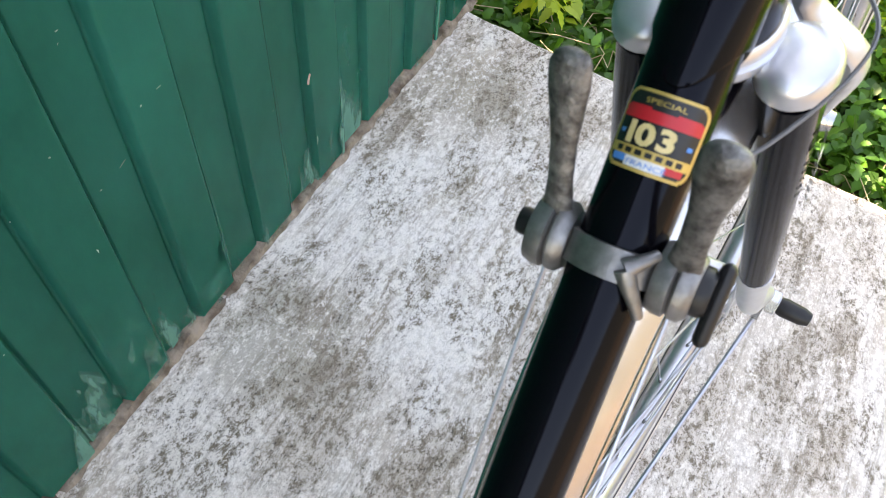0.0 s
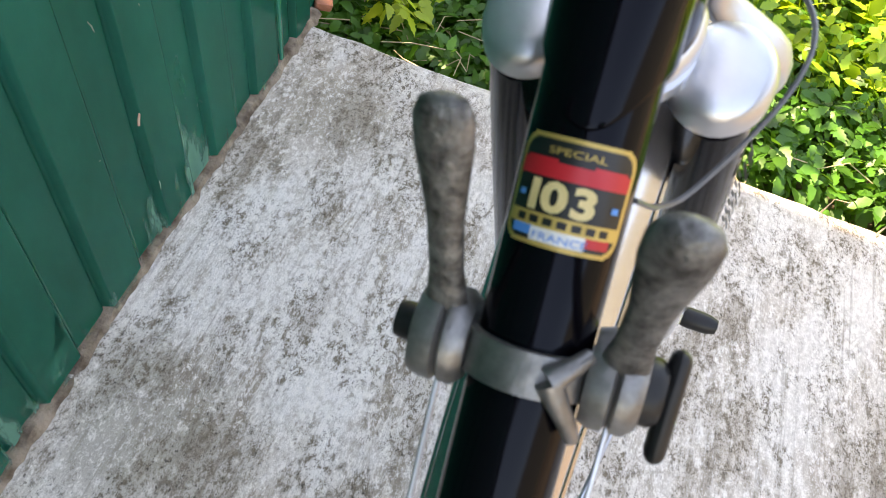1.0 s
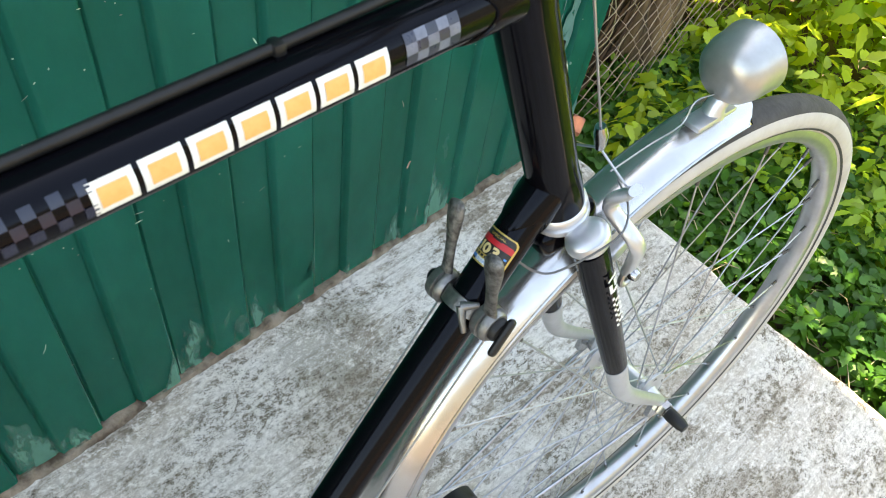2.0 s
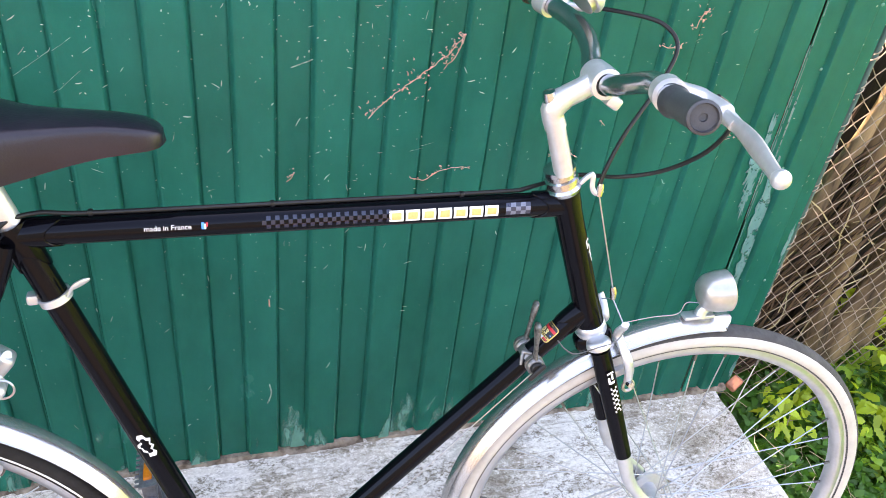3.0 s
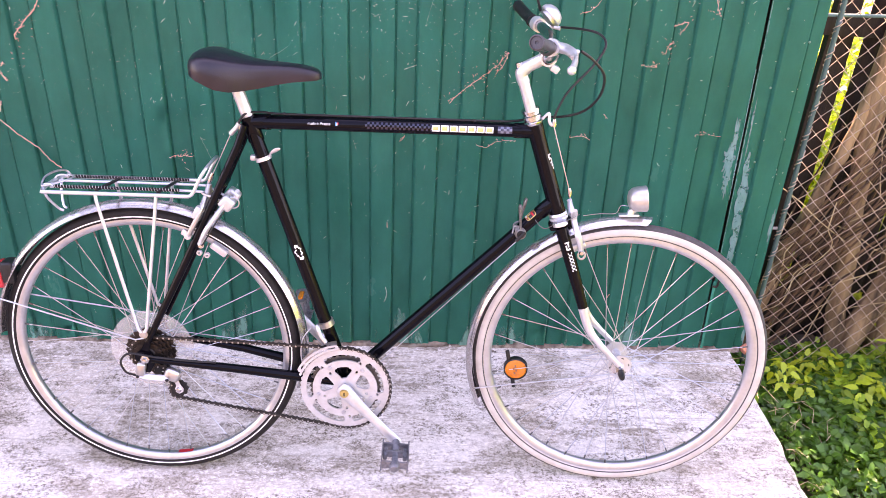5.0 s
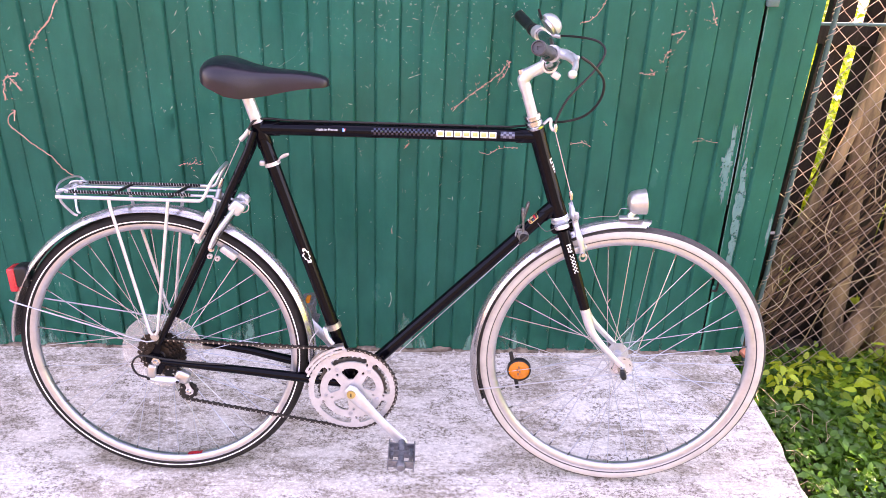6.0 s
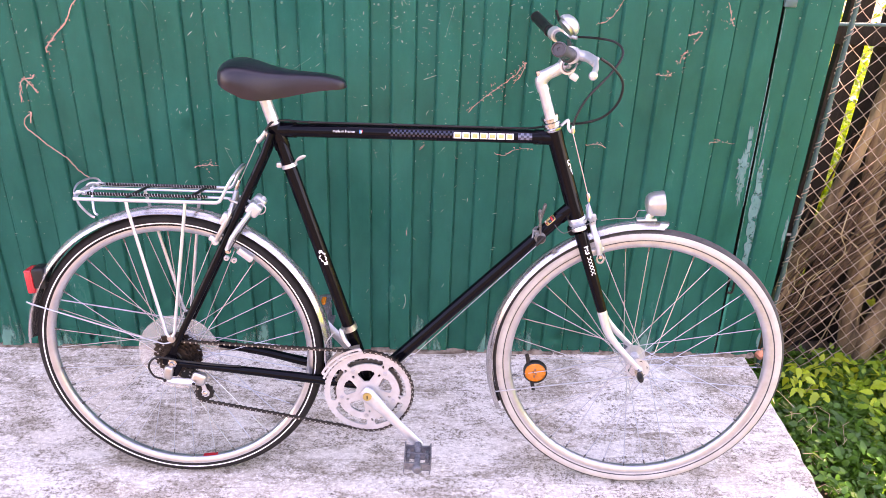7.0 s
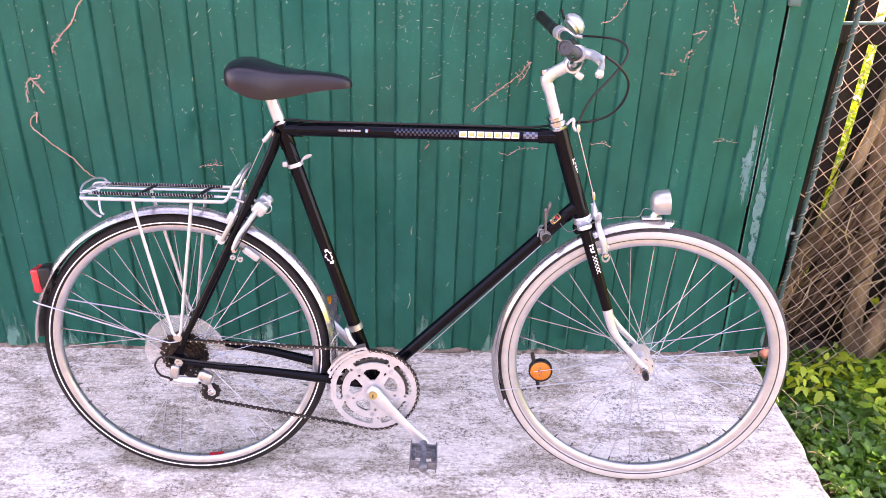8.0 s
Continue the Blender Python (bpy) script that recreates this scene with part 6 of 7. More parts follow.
screw = None
for i, (x, z) in enumerate([(0.214 + 0.1152 * k, 1.005 + 0.0012 * k) for k in range(-6, 11)] + [(0.214 + 0.1152 * k, 1.72) for k in range(-6, 11)]):
    m = pose(x, sheet_y(x) - 0.0005, z, 90, 0, 0)
    if screw is None:
        screw = part("screw", lathe(B(), [(0, 0.0022), (0.0016, 0.002), (0.0026, 0.0008), (0.0032, 0.0)], None, 12), SCREW_PAINT, door, m=m)
    else:
        again(screw, m)
for x, z in ((1.485, 0.811), (1.485, 1.007), (1.55, 0.931), (1.552, 0.674), (1.487, 0.608), (1.5, 0.2), (1.55, 0.33)):
    again(screw, pose(x, sheet_y(x) - 0.0005, z, 90, 0, 0), corner)

# scratches and flecks of lost paint
flecks = []
faces = []
rng = random.Random(5)


def fleck(x, z, length, width, ang):
    y = sheet_y(x) - 0.0019
    dx, dz = math.cos(ang), math.sin(ang)
    a = len(flecks)
    bend = rng.uniform(-0.3, 0.3) * length
    for t in (-0.5, 0.0, 0.5):
        px, pz = x + dx * length * t - dz * bend * (0.25 - t * t), z + dz * length * t + dx * bend * (0.25 - t * t)
        wd = width * (1.0 if t == 0 else 0.45) / 2
        flecks.extend([(px - dz * wd, y, pz + dx * wd), (px + dz * wd, y, pz - dx * wd)])
    faces.extend([(a, a + 1, a + 3, a + 2), (a + 2, a + 3, a + 5, a + 4)])


def density(x, z):
    h = max(0.0, min(1.0, (z - 0.3) / 0.5))
    clump = max(0, noise.noise((x * 13, z * 13, 2)) + 0.12)
    return 0.06 + 0.94 * h * (0.12 + 0.6 * max(0, noise.noise((x * 2.3, z * 2.3, 7)) + 0.25) + 0.9 * clump)


count = 0
while count < 2500:
    x, z = rng.uniform(-1.0, 1.41), rng.uniform(0.05, 1.35)
    if rng.random() > density(x, z) * (1.0 if x < 0.95 else 0.4):
        continue
    if rng.random() < 0.8:
        fleck(x, z, rng.uniform(0.0012, 0.0034), rng.uniform(0.0009, 0.002), rng.uniform(0, 3.14))
    else:
        fleck(x, z, rng.uniform(0.004, 0.015), rng.uniform(0.0008, 0.0018), rng.gauss(0.9, 0.7))
    count += 1
for k in range(900):
    x, z = rng.uniform(-1.0, 0.65), rng.uniform(0.35, 1.3)
    fleck(x, z, rng.uniform(0.0008, 0.002), rng.uniform(0.0006, 0.0012), rng.uniform(0, 3.14))
for k in range(11):
    x, z, a, n = rng.uniform(-0.7, 1.3), rng.uniform(0.55, 1.15), rng.gauss(0.9, 0.5), rng.randint(4, 9)
    for j in range(n):
        fleck(x + j * 0.0105 * math.cos(a), z + j * 0.0105 * math.sin(a), 0.0112, 0.0005, a + 0.04 * math.sin(j))
for k in range(50):
    x, z = rng.uniform(1.452, 1.58), rng.uniform(0.05, 1.2)
    fleck(x, z, rng.uniform(0.0015, 0.005), rng.uniform(0.001, 0.002), rng.uniform(0, 3.14))
for k in range(16):
    t = k / 16
    fleck(0.519 - 0.006 * t * t + 0.004 * math.sin(3 * t), 0.198 - 0.05 * t, 0.005, 0.0026, 1.7)
for k in range(9):
    fleck(0.56 + 0.03 * k / 9, 0.828 + 0.012 * k / 9, 0.006, 0.0018, 0.4)
me = bpy.data.meshes.new("paint_flecks")
me.from_pydata(flecks, [], faces)
me.materials.append(WHITE_FLECK)
leaning_flecks = tagged(new("paint_flecks", me), "many pale flecks and scratches in the green paint", "scratches", kind="stuff")


# dried creeper remains stuck on the door
def creeper(name, pts, r, label):
    pts = [(x, sheet_y(x) - 0.002, z) for x, z in pts]
    line = smooth(pts, 5)
    line = [Vector((p.x + 0.004 * noise.noise((p.x * 75, p.z * 75, 1)), min(p.y, -0.001) - 0.001, p.z + 0.004 * noise.noise((p.x * 75, p.z * 75, 5)))) for p in line]
    bm = tube(B(), line, [r * (0.7 + 0.5 * abs(noise.noise((p.x * 40, p.z * 40, 2)))) for p in line], 6)
    return tagged(part(name, bm, VINE), label, "dried vine")


STEMS = [
    [(-0.261, 1.003), (-0.28, 0.98), (-0.298, 0.945), (-0.314, 0.929), (-0.338, 0.904), (-0.353, 0.884), (-0.355, 0.87)],
    [(-0.395, 0.815), (-0.408, 0.805), (-0.429, 0.8), (-0.438, 0.778), (-0.442, 0.744)],
    [(-0.42, 0.8), (-0.406, 0.789), (-0.399, 0.769)],
    [(-0.427, 0.719), (-0.43, 0.689)],
]
for pts in STEMS:
    creeper("dried_vine", pts, 0.0017, "dry pinkish brown creeper stem stuck on the green door")
bm_line = [(-0.424, 0.718), (-0.436, 0.707), (-0.448, 0.693), (-0.445, 0.674), (-0.423, 0.657), (-0.393, 0.627), (-0.362, 0.601), (-0.344, 0.579), (-0.326, 0.555), (-0.311, 0.542)]
creeper("dried_vine", bm_line, 0.0017, "long dry pinkish creeper tendril curling down the green door")
RUNS = [
    [(0.672, 0.749), (0.697, 0.775), (0.722, 0.795), (0.739, 0.81), (0.759, 0.825), (0.773, 0.837), (0.786, 0.848), (0.795, 0.862), (0.808, 0.881)],
    [(0.808, 0.881), (0.804, 0.858), (0.783, 0.826)],
    [(0.549, 0.642), (0.565, 0.658)],
    [(0.749, 0.638), (0.772, 0.632), (0.796, 0.647), (0.822, 0.653), (0.849, 0.651)],
    [(1.206, 0.96), (1.237, 0.966), (1.221, 0.942)],
    [(1.194, 0.889), (1.2, 0.914), (1.208, 0.918)],
    [(1.142, 0.862), (1.167, 0.856), (1.18, 0.866)],
]
RUNS += [[(1.312, 0.685), (1.335, 0.684)], [(1.35, 0.683), (1.378, 0.68)], [(0.985, 0.666), (1.015, 0.671), (1.038, 0.661)], [(1.075, 0.719), (1.066, 0.73)], [(1.286, 1.039), (1.301, 1.005), (1.31, 0.985)], [(1.032, 1.037), (1.015, 1.006), (0.997, 0.988), (0.972, 0.979)], [(-0.034, 0.58), (-0.004, 0.585), (0.026, 0.584)]]
for pts in RUNS:
    creeper("vine_remnant", pts, 0.0007, "thin dry creeper remnant on the green door")
for pts in ([(0.521, 0.408), (0.5212, 0.4), (0.521, 0.392)], [(1.157, 0.192), (1.1555, 0.186), (1.154, 0.18)]):
    creeper("vine_remnant", pts, 0.0014, "short dry creeper stub on the green door")
bm = B()
for pts in RUNS + STEMS:
    line = smooth([(x, 0, z) for x, z in pts], 6)
    for p in line:
        for k in range(1 if rng.random() < 0.7 else 0):
            x, z, a = p.x + rng.gauss(0, 0.0028), p.z + rng.gauss(0, 0.0028), rng.uniform(0, 6.28)
            y, l = sheet_y(x) - 0.003, rng.uniform(0.0015, 0.005)
            tube(bm, [(x, y, z), (x + l * 0.5 * math.cos(a), y - 0.0012, z + l * 0.5 * math.sin(a)), (x + l * math.cos(a + 0.9), y, z + l * math.sin(a + 0.9))], rng.uniform(0.0004, 0.0011), 4)
tagged(part("vine_bits", bm, VINE), "frayed pinkish bits of dry creeper on the green door", "dried vine", kind="stuff")
# rootlets: tiny pinkish specks in clusters about the stems
spots = [((0.68, 0.755), 0.02, 14), ((0.74, 0.81), 0.045, 40), ((0.79, 0.85), 0.02, 16), ((0.0, 0.582), 0.035, 20), ((-0.34, 0.9), 0.025, 18), ((-0.42, 0.78), 0.03, 22), ((1.2, 0.9), 0.03, 22), ((1.16, 0.86), 0.03, 14), ((1.3, 1.0), 0.03, 14), ((1.02, 0.66), 0.02, 8), ((-0.36, 0.84), 0.03, 12), ((1.24, 0.99), 0.05, 14)]
bm = B()
for (cx, cz), sp, n in spots:
    for k in range(n // 2):
        x, z, a = cx + rng.gauss(0, sp * 0.4), cz + rng.gauss(0, sp * 0.45), rng.uniform(0, 3.14)
        l = rng.uniform(0.002, 0.006)
        y = sheet_y(x) - 0.0025
        tube(bm, [(x, y, z), (x + l * math.cos(a) * 0.5, y - 0.001, z + l * math.sin(a) * 0.5), (x + l * math.cos(a + 0.5), y, z + l * math.sin(a + 0.5))], rng.uniform(0.0003, 0.0008), 4)
tagged(part("vine_rootlets", bm, VINE), "tiny dry pinkish creeper rootlets left on the paint", "dried vine", kind="stuff")

# crumbling mortar along the foot of the wall
bm = B()
prev = None
for k in range(690):
    x = -2.4 + k * 0.0059
    if x > 1.585:
        break
    w = 0.0025 + 0.005 * noise.noise((x * 4, 1, 0)) + 0.006 * noise.noise((x * 31, 3, 0)) + 0.004 * noise.noise((x * 90, 6, 0))
    h = 0.003 + 0.004 * noise.noise((x * 16, 9, 0)) + 0.005 * noise.noise((x * 50, 2, 0))
    w = max(w, 0.0012)
    ys = (0.028, -0.0012 - 0.3 * w, -w * 0.8 - 0.0015, -w - 0.006)
    zs = (h + 0.004, h, 0.6 * h - SLOPE * w, -SLOPE * (w + 0.006) - 0.003)
    cur = [bm.verts.new((x, y, z)) for y, z in zip(ys, zs)]
    if prev:
        for i in range(3):
            bm.faces.new((prev[i], prev[i + 1], cur[i + 1], cur[i]))
    prev = cur
bmesh.ops.recalc_face_normals(bm, faces=bm.faces[:])
tagged(part("baseboard", bm, CONCRETE_EDGE), "crumbling grey mortar edge where concrete meets the door", "mortar edge", kind="structure")
# the leaf hangs a little askew: its free edge and the corner panel lean
def lean(x):
    ramp = min(1.0, max(0.0, (x - 0.7) / 0.5))
    gap = max(0.0, 1 - abs(x - GAP) / (0.06 if x < GAP else 0.142))
    return 0.018 * ramp + 0.018 * gap


for ob in [door, corner, *door.children, *corner.children, leaning_patches, leaning_flecks, worn_ridges]:
    if ob.data.users > 1:
        ob.location.x += lean(ob.location.x) * (0.65 - ob.location.z)
        continue
    for v in ob.data.vertices:
        v.co.x += lean(v.co.x) * (0.65 - v.co.z)

# rusty chip and stone at the corner
bm = B()
block(bm, (0.036, 0.026, 0.018), pose(1.606, 0.0, 0.006, 10, -18, 24), 0.004, 2)
tagged(part("brick_fragment", bm, mat("brick_red", (0.42, 0.16, 0.1), 0.9, 0, (0.3, 0.12, 0.08), 40, 0.5, 160)), "broken red brick fragment lying at the wall corner", "brick")


# ---------------------------------------------------------------- growth beside the slab
def leaves(name, spots_, material, label, category, rng, size=(0.024, 0.044), tilt=0.55):
    """Sprigs of pointed, folded leaflets; spots_ gives (x, y, z) and a spread."""
    verts, fcs = [], []
    shape = [(0, 0), (0.13, 0.15), (0.25, 0.27), (0.33, 0.2), (0.47, 0.27), (0.56, 0.17), (0.71, 0.19), (0.8, 0.1), (1, 0)]
    for cx, cy, cz in spots_:
        turn = rng.uniform(0, 6.283)
        for k in range(rng.choice((3, 4, 5, 5))):
            yaw = turn + (k - 1.5) * rng.uniform(0.8, 1.4)
            pitch = rng.gauss(-0.12, tilt)
            roll = rng.gauss(0, 0.45)
            L = rng.uniform(*size)
            fwd = Vector((math.cos(yaw) * math.cos(pitch), math.sin(yaw) * math.cos(pitch), math.sin(pitch)))
            side = Vector((-math.sin(yaw), math.cos(yaw), 0))
            up = fwd.cross(side)
            side = side * math.cos(roll) + up * math.sin(roll)
            up = fwd.cross(side)
            o = Vector((cx, cy, cz)) + fwd * 0.012
            droop = rng.uniform(0.05, 0.4)
            a = len(verts)
            for s, w in shape:
                mid = o + fwd * L * s - Vector((0, 0, 1)) * droop * L * s * s
                fold = up * w * L * 0.16
                jag = rng.uniform(0.9, 1.12)
                verts.append(tuple(mid))
                verts.append(tuple(mid + side * w * L * jag + fold))
                verts.append(tuple(mid - side * w * L * jag + fold))
            for i in range(8):
                m0, l0, r0, m1, l1, r1 = [a + 3 * i + j for j in range(6)]
                if i == 0:
                    fcs += [(m0, m1, l1), (m0, r1, m1)]
                elif i == 7:
                    fcs += [(m0, m1, l0), (m0, r0, m1)]
                else:
                    fcs += [(m0, m1, l1, l0), (m0, r0, r1, m1)]
    me = bpy.data.meshes.new(name)
    me.from_pydata(verts, [], fcs)
    me.materials.append(material)
    me.shade_smooth()
    return tagged(new(name, me), label, category, kind="stuff")


rng = random.Random(21)


def bed(n, x0, x1, y0, y1, lo, hi):
    out = []
    while len(out) < n:
        x, y = rng.uniform(x0, x1), rng.uniform(y0, y1)
        edge = 1.595 + 0.03 * noise.noise((y * 4, 0, 0)) - 0.06 * max(y, -2.5)
        if x < edge and y < 0.02:
            continue
        if x < WALL_END + 0.02 and y >= 0.02:
            continue
        rise = min(1.0, (x - 1.56) / 0.9)
        g = -0.1 + 0.04 * min(0, max(-1.5, y))
        bump = 0.5 + 0.6 * noise.noise((x * 2.2, y * 2.2, 3))
        trodden = 1 - 0.6 * min(1.0, max(0.0, (y + 0.5) / 0.45)) if x < 2.3 else 1.0  # thin and low at the fence
        out.append((x, y, g + (lo + (hi - lo) * rng.random() ** 0.8 * (0.35 + 0.65 * rise) * (0.5 + bump * 0.7)) * trodden))
    return out


leaves("ground_elder", bed(5600, 1.57, 2.2, -2.2, 0.12, 0.0, 0.17), LEAF, "dense green ground-elder leaves beside the slab, darkened as in shade", "ground plants", rng, (0.02, 0.04))
leaves("ground_elder", bed(4200, 1.85, 3.3, -2.4, 0.12, 0.02, 0.24), LEAF_PAINTED_SUN, "yellow-green ground-elder leaves with sunlight painted into their colour", "ground plants", rng, (0.024, 0.046))
leaves("ground_elder", bed(4600, 2.3, 5.2, -3.0, 2.0, 0.05, 0.45), LEAF_PAINTED_SUN, "dense green undergrowth further from the slab, its sunlight painted in", "ground plants", rng, (0.045, 0.085))
leaves("young_growth", bed(2600, 2.05, 5.0, -2.4, 1.2, 0.14, 0.52), LEAF_YOUNG_SUNLIT, "yellow-green young leaves among the growth, brightened by painted sunlight", "ground plants", rng, (0.035, 0.065))
leaves("young_growth", [(rng.gauss(1.72, 0.04), rng.gauss(-0.05, 0.035), rng.uniform(-0.1, 0.0)) for k in range(18)], LEAF_YOUNG_SUNLIT, "pale yellow-green sprig at the fence foot", "sprig", rng, (0.024, 0.042))
leaves("hedge_growth", [(x_, rng.uniform(0.75, 2.4), rng.uniform(-0.05, 1.7 if x_ < 2.2 else 0.5)) for x_ in [rng.uniform(1.62, 4.6) for k in range(4800)]], LEAF_YOUNG_SUNLIT, "yellow-green foliage behind the fence with sunlight painted into its colour", "hedge", rng, (0.038, 0.07))
leaves("hedge_growth", [(rng.uniform(3.2, 7.0), rng.uniform(-2.5, 3.0), rng.uniform(-0.05, 0.9)) for k in range(1500)], LEAF_YOUNG_SUNLIT, "undergrowth at the garden edge with sunlight painted into its colour", "hedge", rng, (0.08, 0.14))

leaves("hedge_growth", [(x_, rng.uniform(0.45, 1.1), rng.uniform(-0.05, 1.35 if x_ < 2.2 else 0.45)) for x_ in [rng.uniform(1.62, 2.9) for k in range(3400)]], LEAF_PAINTED_SUN, "foliage close behind the boards, its backlight painted into the colour", "hedge", rng, (0.02, 0.036))

leaves("young_growth", [(rng.uniform(1.68, 1.98), rng.uniform(-0.16, 0.03), rng.uniform(-0.09, -0.01)) for k in range(16)], LEAF_YOUNG_SUNLIT, "bright young sprigs along the fence foot", "sprig", rng, (0.03, 0.05))

# dry litter and stalks along the slab edge
bm = B()
for k in range(110):
    x, y = 1.6 + abs(rng.gauss(0, 0.12)), rng.uniform(-1.6, 0.1)
    a, l = rng.uniform(0, 6.28), rng.uniform(0.03, 0.12)
    z = -0.09 + 0.04 * max(-1.5, y) + rng.uniform(0, 0.05)
    tube(bm, [(x, y, z), (x + l * 0.5 * math.cos(a), y + l * 0.5 * math.sin(a), z + rng.uniform(0, 0.02)), (x + l * math.cos(a + 0.3), y + l * math.sin(a + 0.3), z)], 0.0009, 4)
for v in bm.verts:
    if v.co.x < 1.585:
        v.co.x = 1.585 + 0.01 * rng.random()
tagged(part("dry_litter", bm, STRAW), "dry straw-coloured stalks lying along the slab edge", "dead stalks", kind="stuff")


# ---------------------------------------------------------------- fence and timber at the garage corner
fence = new("fence")
fence.matrix_world = pose(1.63, 0.05, -0.1)
tagged(fence, "rusty chain-link fence on a grey-green painted steel post", "fence")
part("post", tube(B(), [(0, 0, 0), (0, 0, 2.0)], 0.0065, 14), POST_PAINT, fence, "grey-green painted steel post")
bm = B()
for k in range(70):
    z = 0.15 + k * 0.022
    q = k * 1.9
    tube(bm, [(0.0082 * math.cos(q + j * 0.7), 0.0082 * math.sin(q + j * 0.7), z + 0.004 * j) for j in range(6)], 0.0014, 4)
part("binding_wire", bm, FENCE_WIRE, fence, "rusty binding wire wound round the post")
DULL_RAIL = mat("dull_rail", (0.3, 0.3, 0.31), 0.5, 0.4, (0.2, 0.19, 0.19), 40, 0.2, 200)
for z in (0.488, 1.085):
    part("rail", tube(B(), [(-0.041, 0.004, z), (0.05, 0.004, z + 0.002), (0.75, 0.004, z + 0.01)] if z > 1 else [(-0.041, 0.004, z), (0.012, 0.004, z)], 0.0045, 8), POST_PAINT if z > 1 else DULL_RAIL, fence)


def chain_link(width, height, cell):
    """Zigzag wires hooked into their neighbours."""
    verts, fcs = [], []
    r = 0.0016
    n = int(width / (cell / 2))
    rows = int(height / (cell / 2))
    for i in range(n):
        prev = None
        for j in range(rows + 1):
            x = (i + (0.5 + 0.54 * (1 if (i + j) % 2 else -1))) * cell / 2
            z = j * cell / 2
            sag = 0.012 * noise.noise((x * 4, z * 4, 0))
            y = 0.0016 * (1 if j % 2 else -1) + 0.015 * noise.noise((x * 3, z * 3, 9))
            a = len(verts)
            for q in (0.5, 2.6, 4.7):
                verts.append((x + sag + r * math.cos(q), y + r * math.sin(q), z + sag * 0.6))
            if prev is not None:
                for k in range(3):
                    fcs.append((prev + k, prev + (k + 1) % 3, a + (k + 1) % 3, a + k))
            prev = a
    me = bpy.data.meshes.new("wire_mesh")
    me.from_pydata(verts, [], fcs)
    me.materials.append(FENCE_WIRE)
    me.shade_smooth()
    ob = new("wire_mesh", me)
    ob.parent = fence
    return tagged(ob, "rusty diamond wire mesh", kind="stuff")


chain_link(0.95, 1.5, 0.05)


def board(x, y, w, h, lean, turn):
    bm = B()
    n = 10
    rings = []
    rg = random.Random(int(x * 1000))
    for j in range(n + 1):
        z = h * j / n
        e = 0.003
        ring = []
        for px, py in ((-w / 2, -0.011), (w / 2, -0.011), (w / 2, 0.011), (-w / 2, 0.011)):
            ring.append(bm.verts.new((px + rg.uniform(-e, e), py + rg.uniform(-e, e) * 0.6, z)))
        rings.append(ring)
    for a, b in zip(rings, rings[1:]):
        for k in range(4):
            bm.faces.new((a[k], a[(k + 1) % 4], b[(k + 1) % 4], b[k]))
    bm.faces.new(rings[0][::-1])
    bm.faces.new(rings[-1])
    bmesh.ops.bevel(bm, geom=bm.edges[:], offset=0.0015, segments=1, affect="EDGES")
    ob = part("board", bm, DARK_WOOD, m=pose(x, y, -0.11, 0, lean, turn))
    return tagged(ob, "dark weathered wooden board standing behind the wire fence", "board", "boards behind the fence")


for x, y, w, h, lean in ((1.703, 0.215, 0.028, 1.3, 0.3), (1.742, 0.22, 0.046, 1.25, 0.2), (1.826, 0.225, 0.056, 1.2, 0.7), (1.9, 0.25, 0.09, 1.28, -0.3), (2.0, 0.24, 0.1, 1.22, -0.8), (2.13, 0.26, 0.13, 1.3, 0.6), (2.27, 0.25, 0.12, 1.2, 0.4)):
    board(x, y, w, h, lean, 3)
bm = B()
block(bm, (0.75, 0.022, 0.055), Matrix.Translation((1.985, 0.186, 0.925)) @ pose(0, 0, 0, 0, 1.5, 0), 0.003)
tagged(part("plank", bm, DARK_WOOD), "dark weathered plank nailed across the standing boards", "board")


def trunk(name, pts, r0, r1, label, seg=16):
    line = smooth(pts, 8)
    bm = B()
    n = len(line)
    tube(bm, line, [r0 + (r1 - r0) * k / (n - 1) for k in range(n)], seg)
    for v in bm.verts:
        c = v.co
        v.co += Vector((noise.noise(c * 9), noise.noise(c * 9 + Vector((5, 0, 0))), 0)) * r0 * 0.34 + Vector((noise.noise(c * Vector((30, 30, 6)).x), 0, 0)) * 0.003
    return tagged(part(name, bm, BARK), label, "tree trunk")


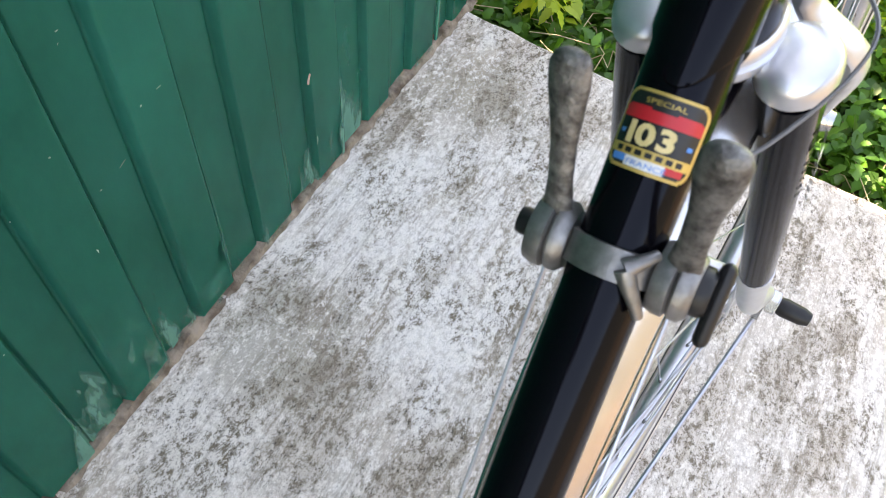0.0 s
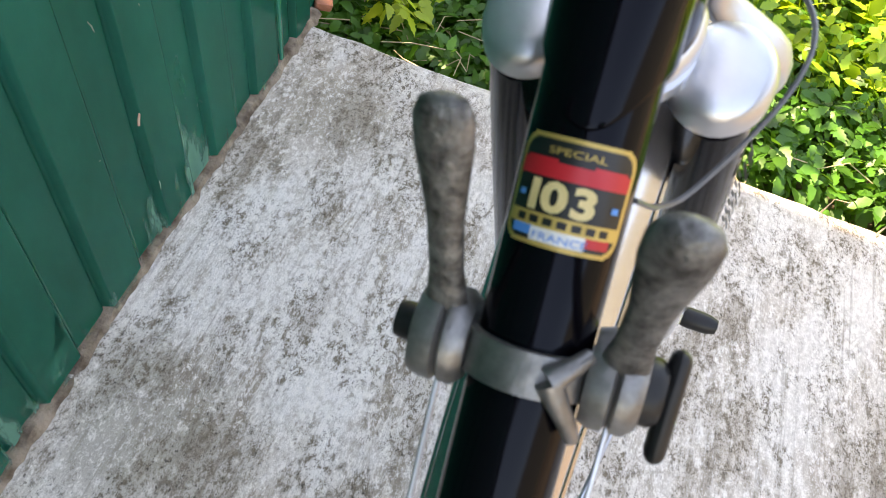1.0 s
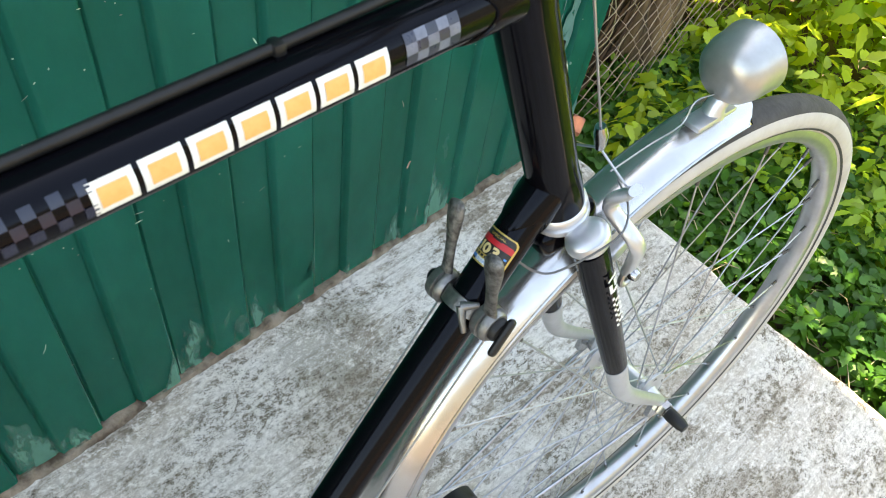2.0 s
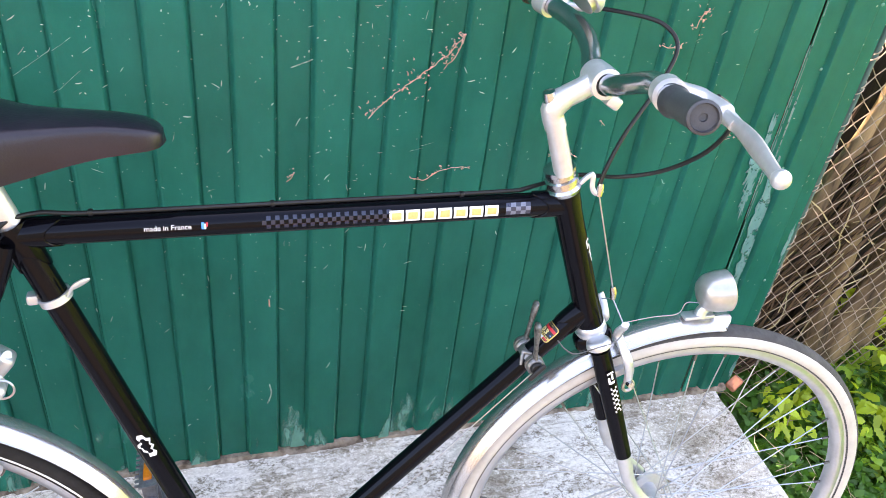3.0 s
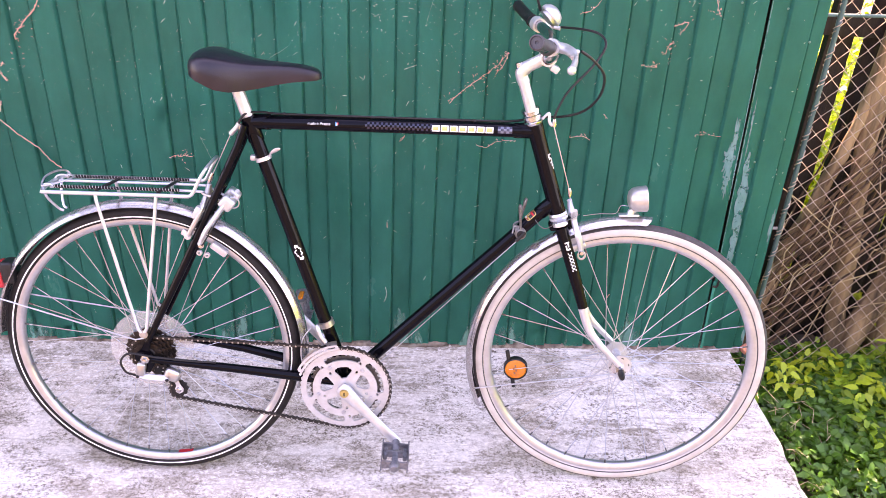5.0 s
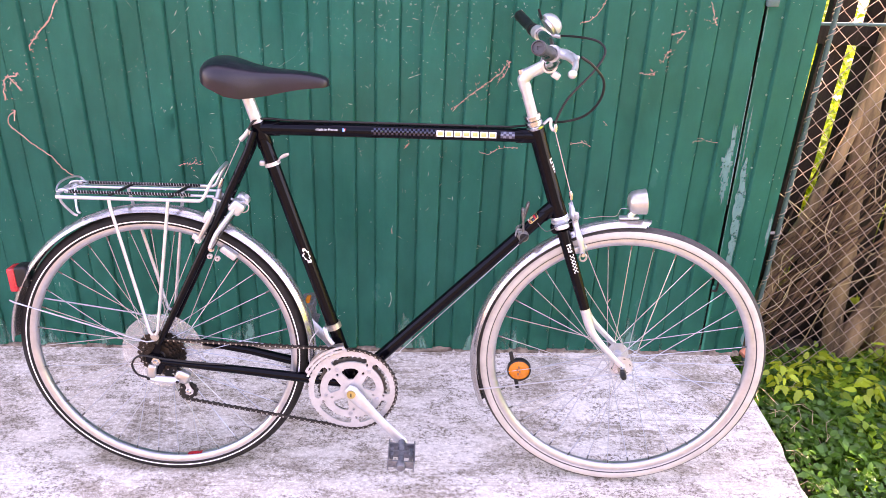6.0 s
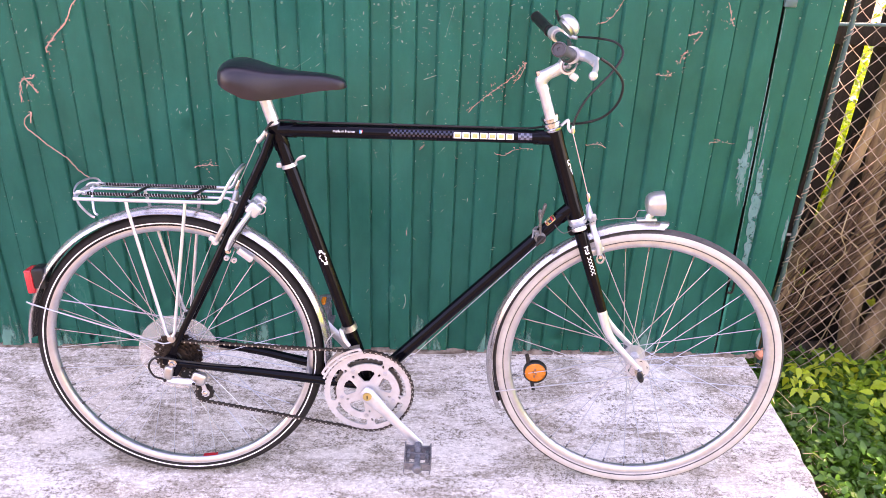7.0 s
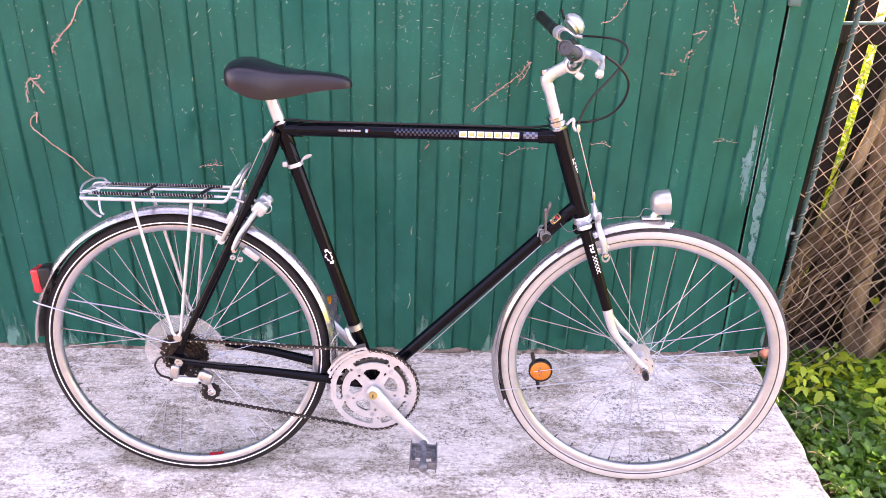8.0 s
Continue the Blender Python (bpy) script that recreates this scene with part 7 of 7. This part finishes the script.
trunk("tree_trunk", [(1.955, 0.12, -0.16), (1.905, 0.14, 0.28), (1.86, 0.15, 0.64), (1.845, 0.15, 1.1), (1.85, 0.16, 1.5)], 0.033, 0.026, "pale tan smooth-barked trunk pressed against the wire fence")
trunk("tree_trunk", [(1.95, 0.1, -0.16), (2.02, 0.11, 0.1), (2.1, 0.12, 0.4), (2.2, 0.13, 0.9)], 0.036, 0.028, "brown trunk leaning away behind the wire fence")
trunk("tree_trunk", [(2.12, 0.14, -0.16), (2.04, 0.14, 0.4), (1.96, 0.16, 1.0), (1.93, 0.17, 1.5)], 0.04, 0.03, "brown trunk crossing behind the wire fence")
trunk("rough_stem", [(1.655, 0.14, -0.14), (1.69, 0.14, 0.15), (1.76, 0.14, 0.42), (1.83, 0.15, 0.75), (1.87, 0.15, 1.1)], 0.03, 0.012, "dark shaggy creeper stem climbing behind the fence", 12)
trunk("fallen_log", [(2.2, 0.2, -0.05), (2.6, 0.12, 0.32), (3.0, 0.05, 0.7), (3.5, -0.03, 1.15)], 0.045, 0.035, "bare brown log leaning across the undergrowth")
# fibrous dead creeper massed against the corner, brown and shaggy
FIBRE = mat("creeper_fibre", (0.15, 0.085, 0.046), 0.9, 0, (0.035, 0.018, 0.01), 30, 0.6, 200, (1, 1, 0.3), spread=0.5, island=0.5)
bm = B()
for k in range(64):
    t0 = rng.random()
    x, z = 1.625 + 0.09 * rng.random() + 0.05 * t0, -0.12 + 0.45 * t0
    y = rng.uniform(0.085, 0.16)
    pts = [(x, y, z)]
    run = rng.uniform(0.05, 0.1)
    for j in range(5):
        x, z, y = x + run * rng.uniform(0.2, 0.75), z + run * rng.uniform(0.6, 1.1), min(0.19, max(0.075, y + rng.gauss(0, 0.012)))
        pts.append((x, y, z))
    tube(bm, smooth(pts, 3), rng.uniform(0.001, 0.0042), 5)
tagged(part("creeper_fibres", bm, FIBRE), "shaggy brown dead creeper stems massed behind the fence", "dead creeper", kind="stuff")
# thin dry stems tangled through the fence
bm = B()
for k in range(18):
    x = rng.uniform(1.64, 2.1)
    z = rng.uniform(-0.1, 0.5)
    y = rng.uniform(0.06, 0.12)
    pts = [(x, y, z)]
    dx, dz = rng.gauss(0.3, 0.5), rng.uniform(0.3, 1.0)
    for j in range(4):
        x, z, y = x + dx * 0.06 + rng.gauss(0, 0.012), z + dz * 0.07, min(0.13, max(0.04, y + rng.gauss(0, 0.015)))
        pts.append((x, y, z))
    tube(bm, smooth(pts, 3), rng.uniform(0.0008, 0.002), 4)
tagged(part("dry_stems", bm, STRAW), "tangle of dry straw-coloured climbing stems in the fence", "dead stalks", kind="stuff")
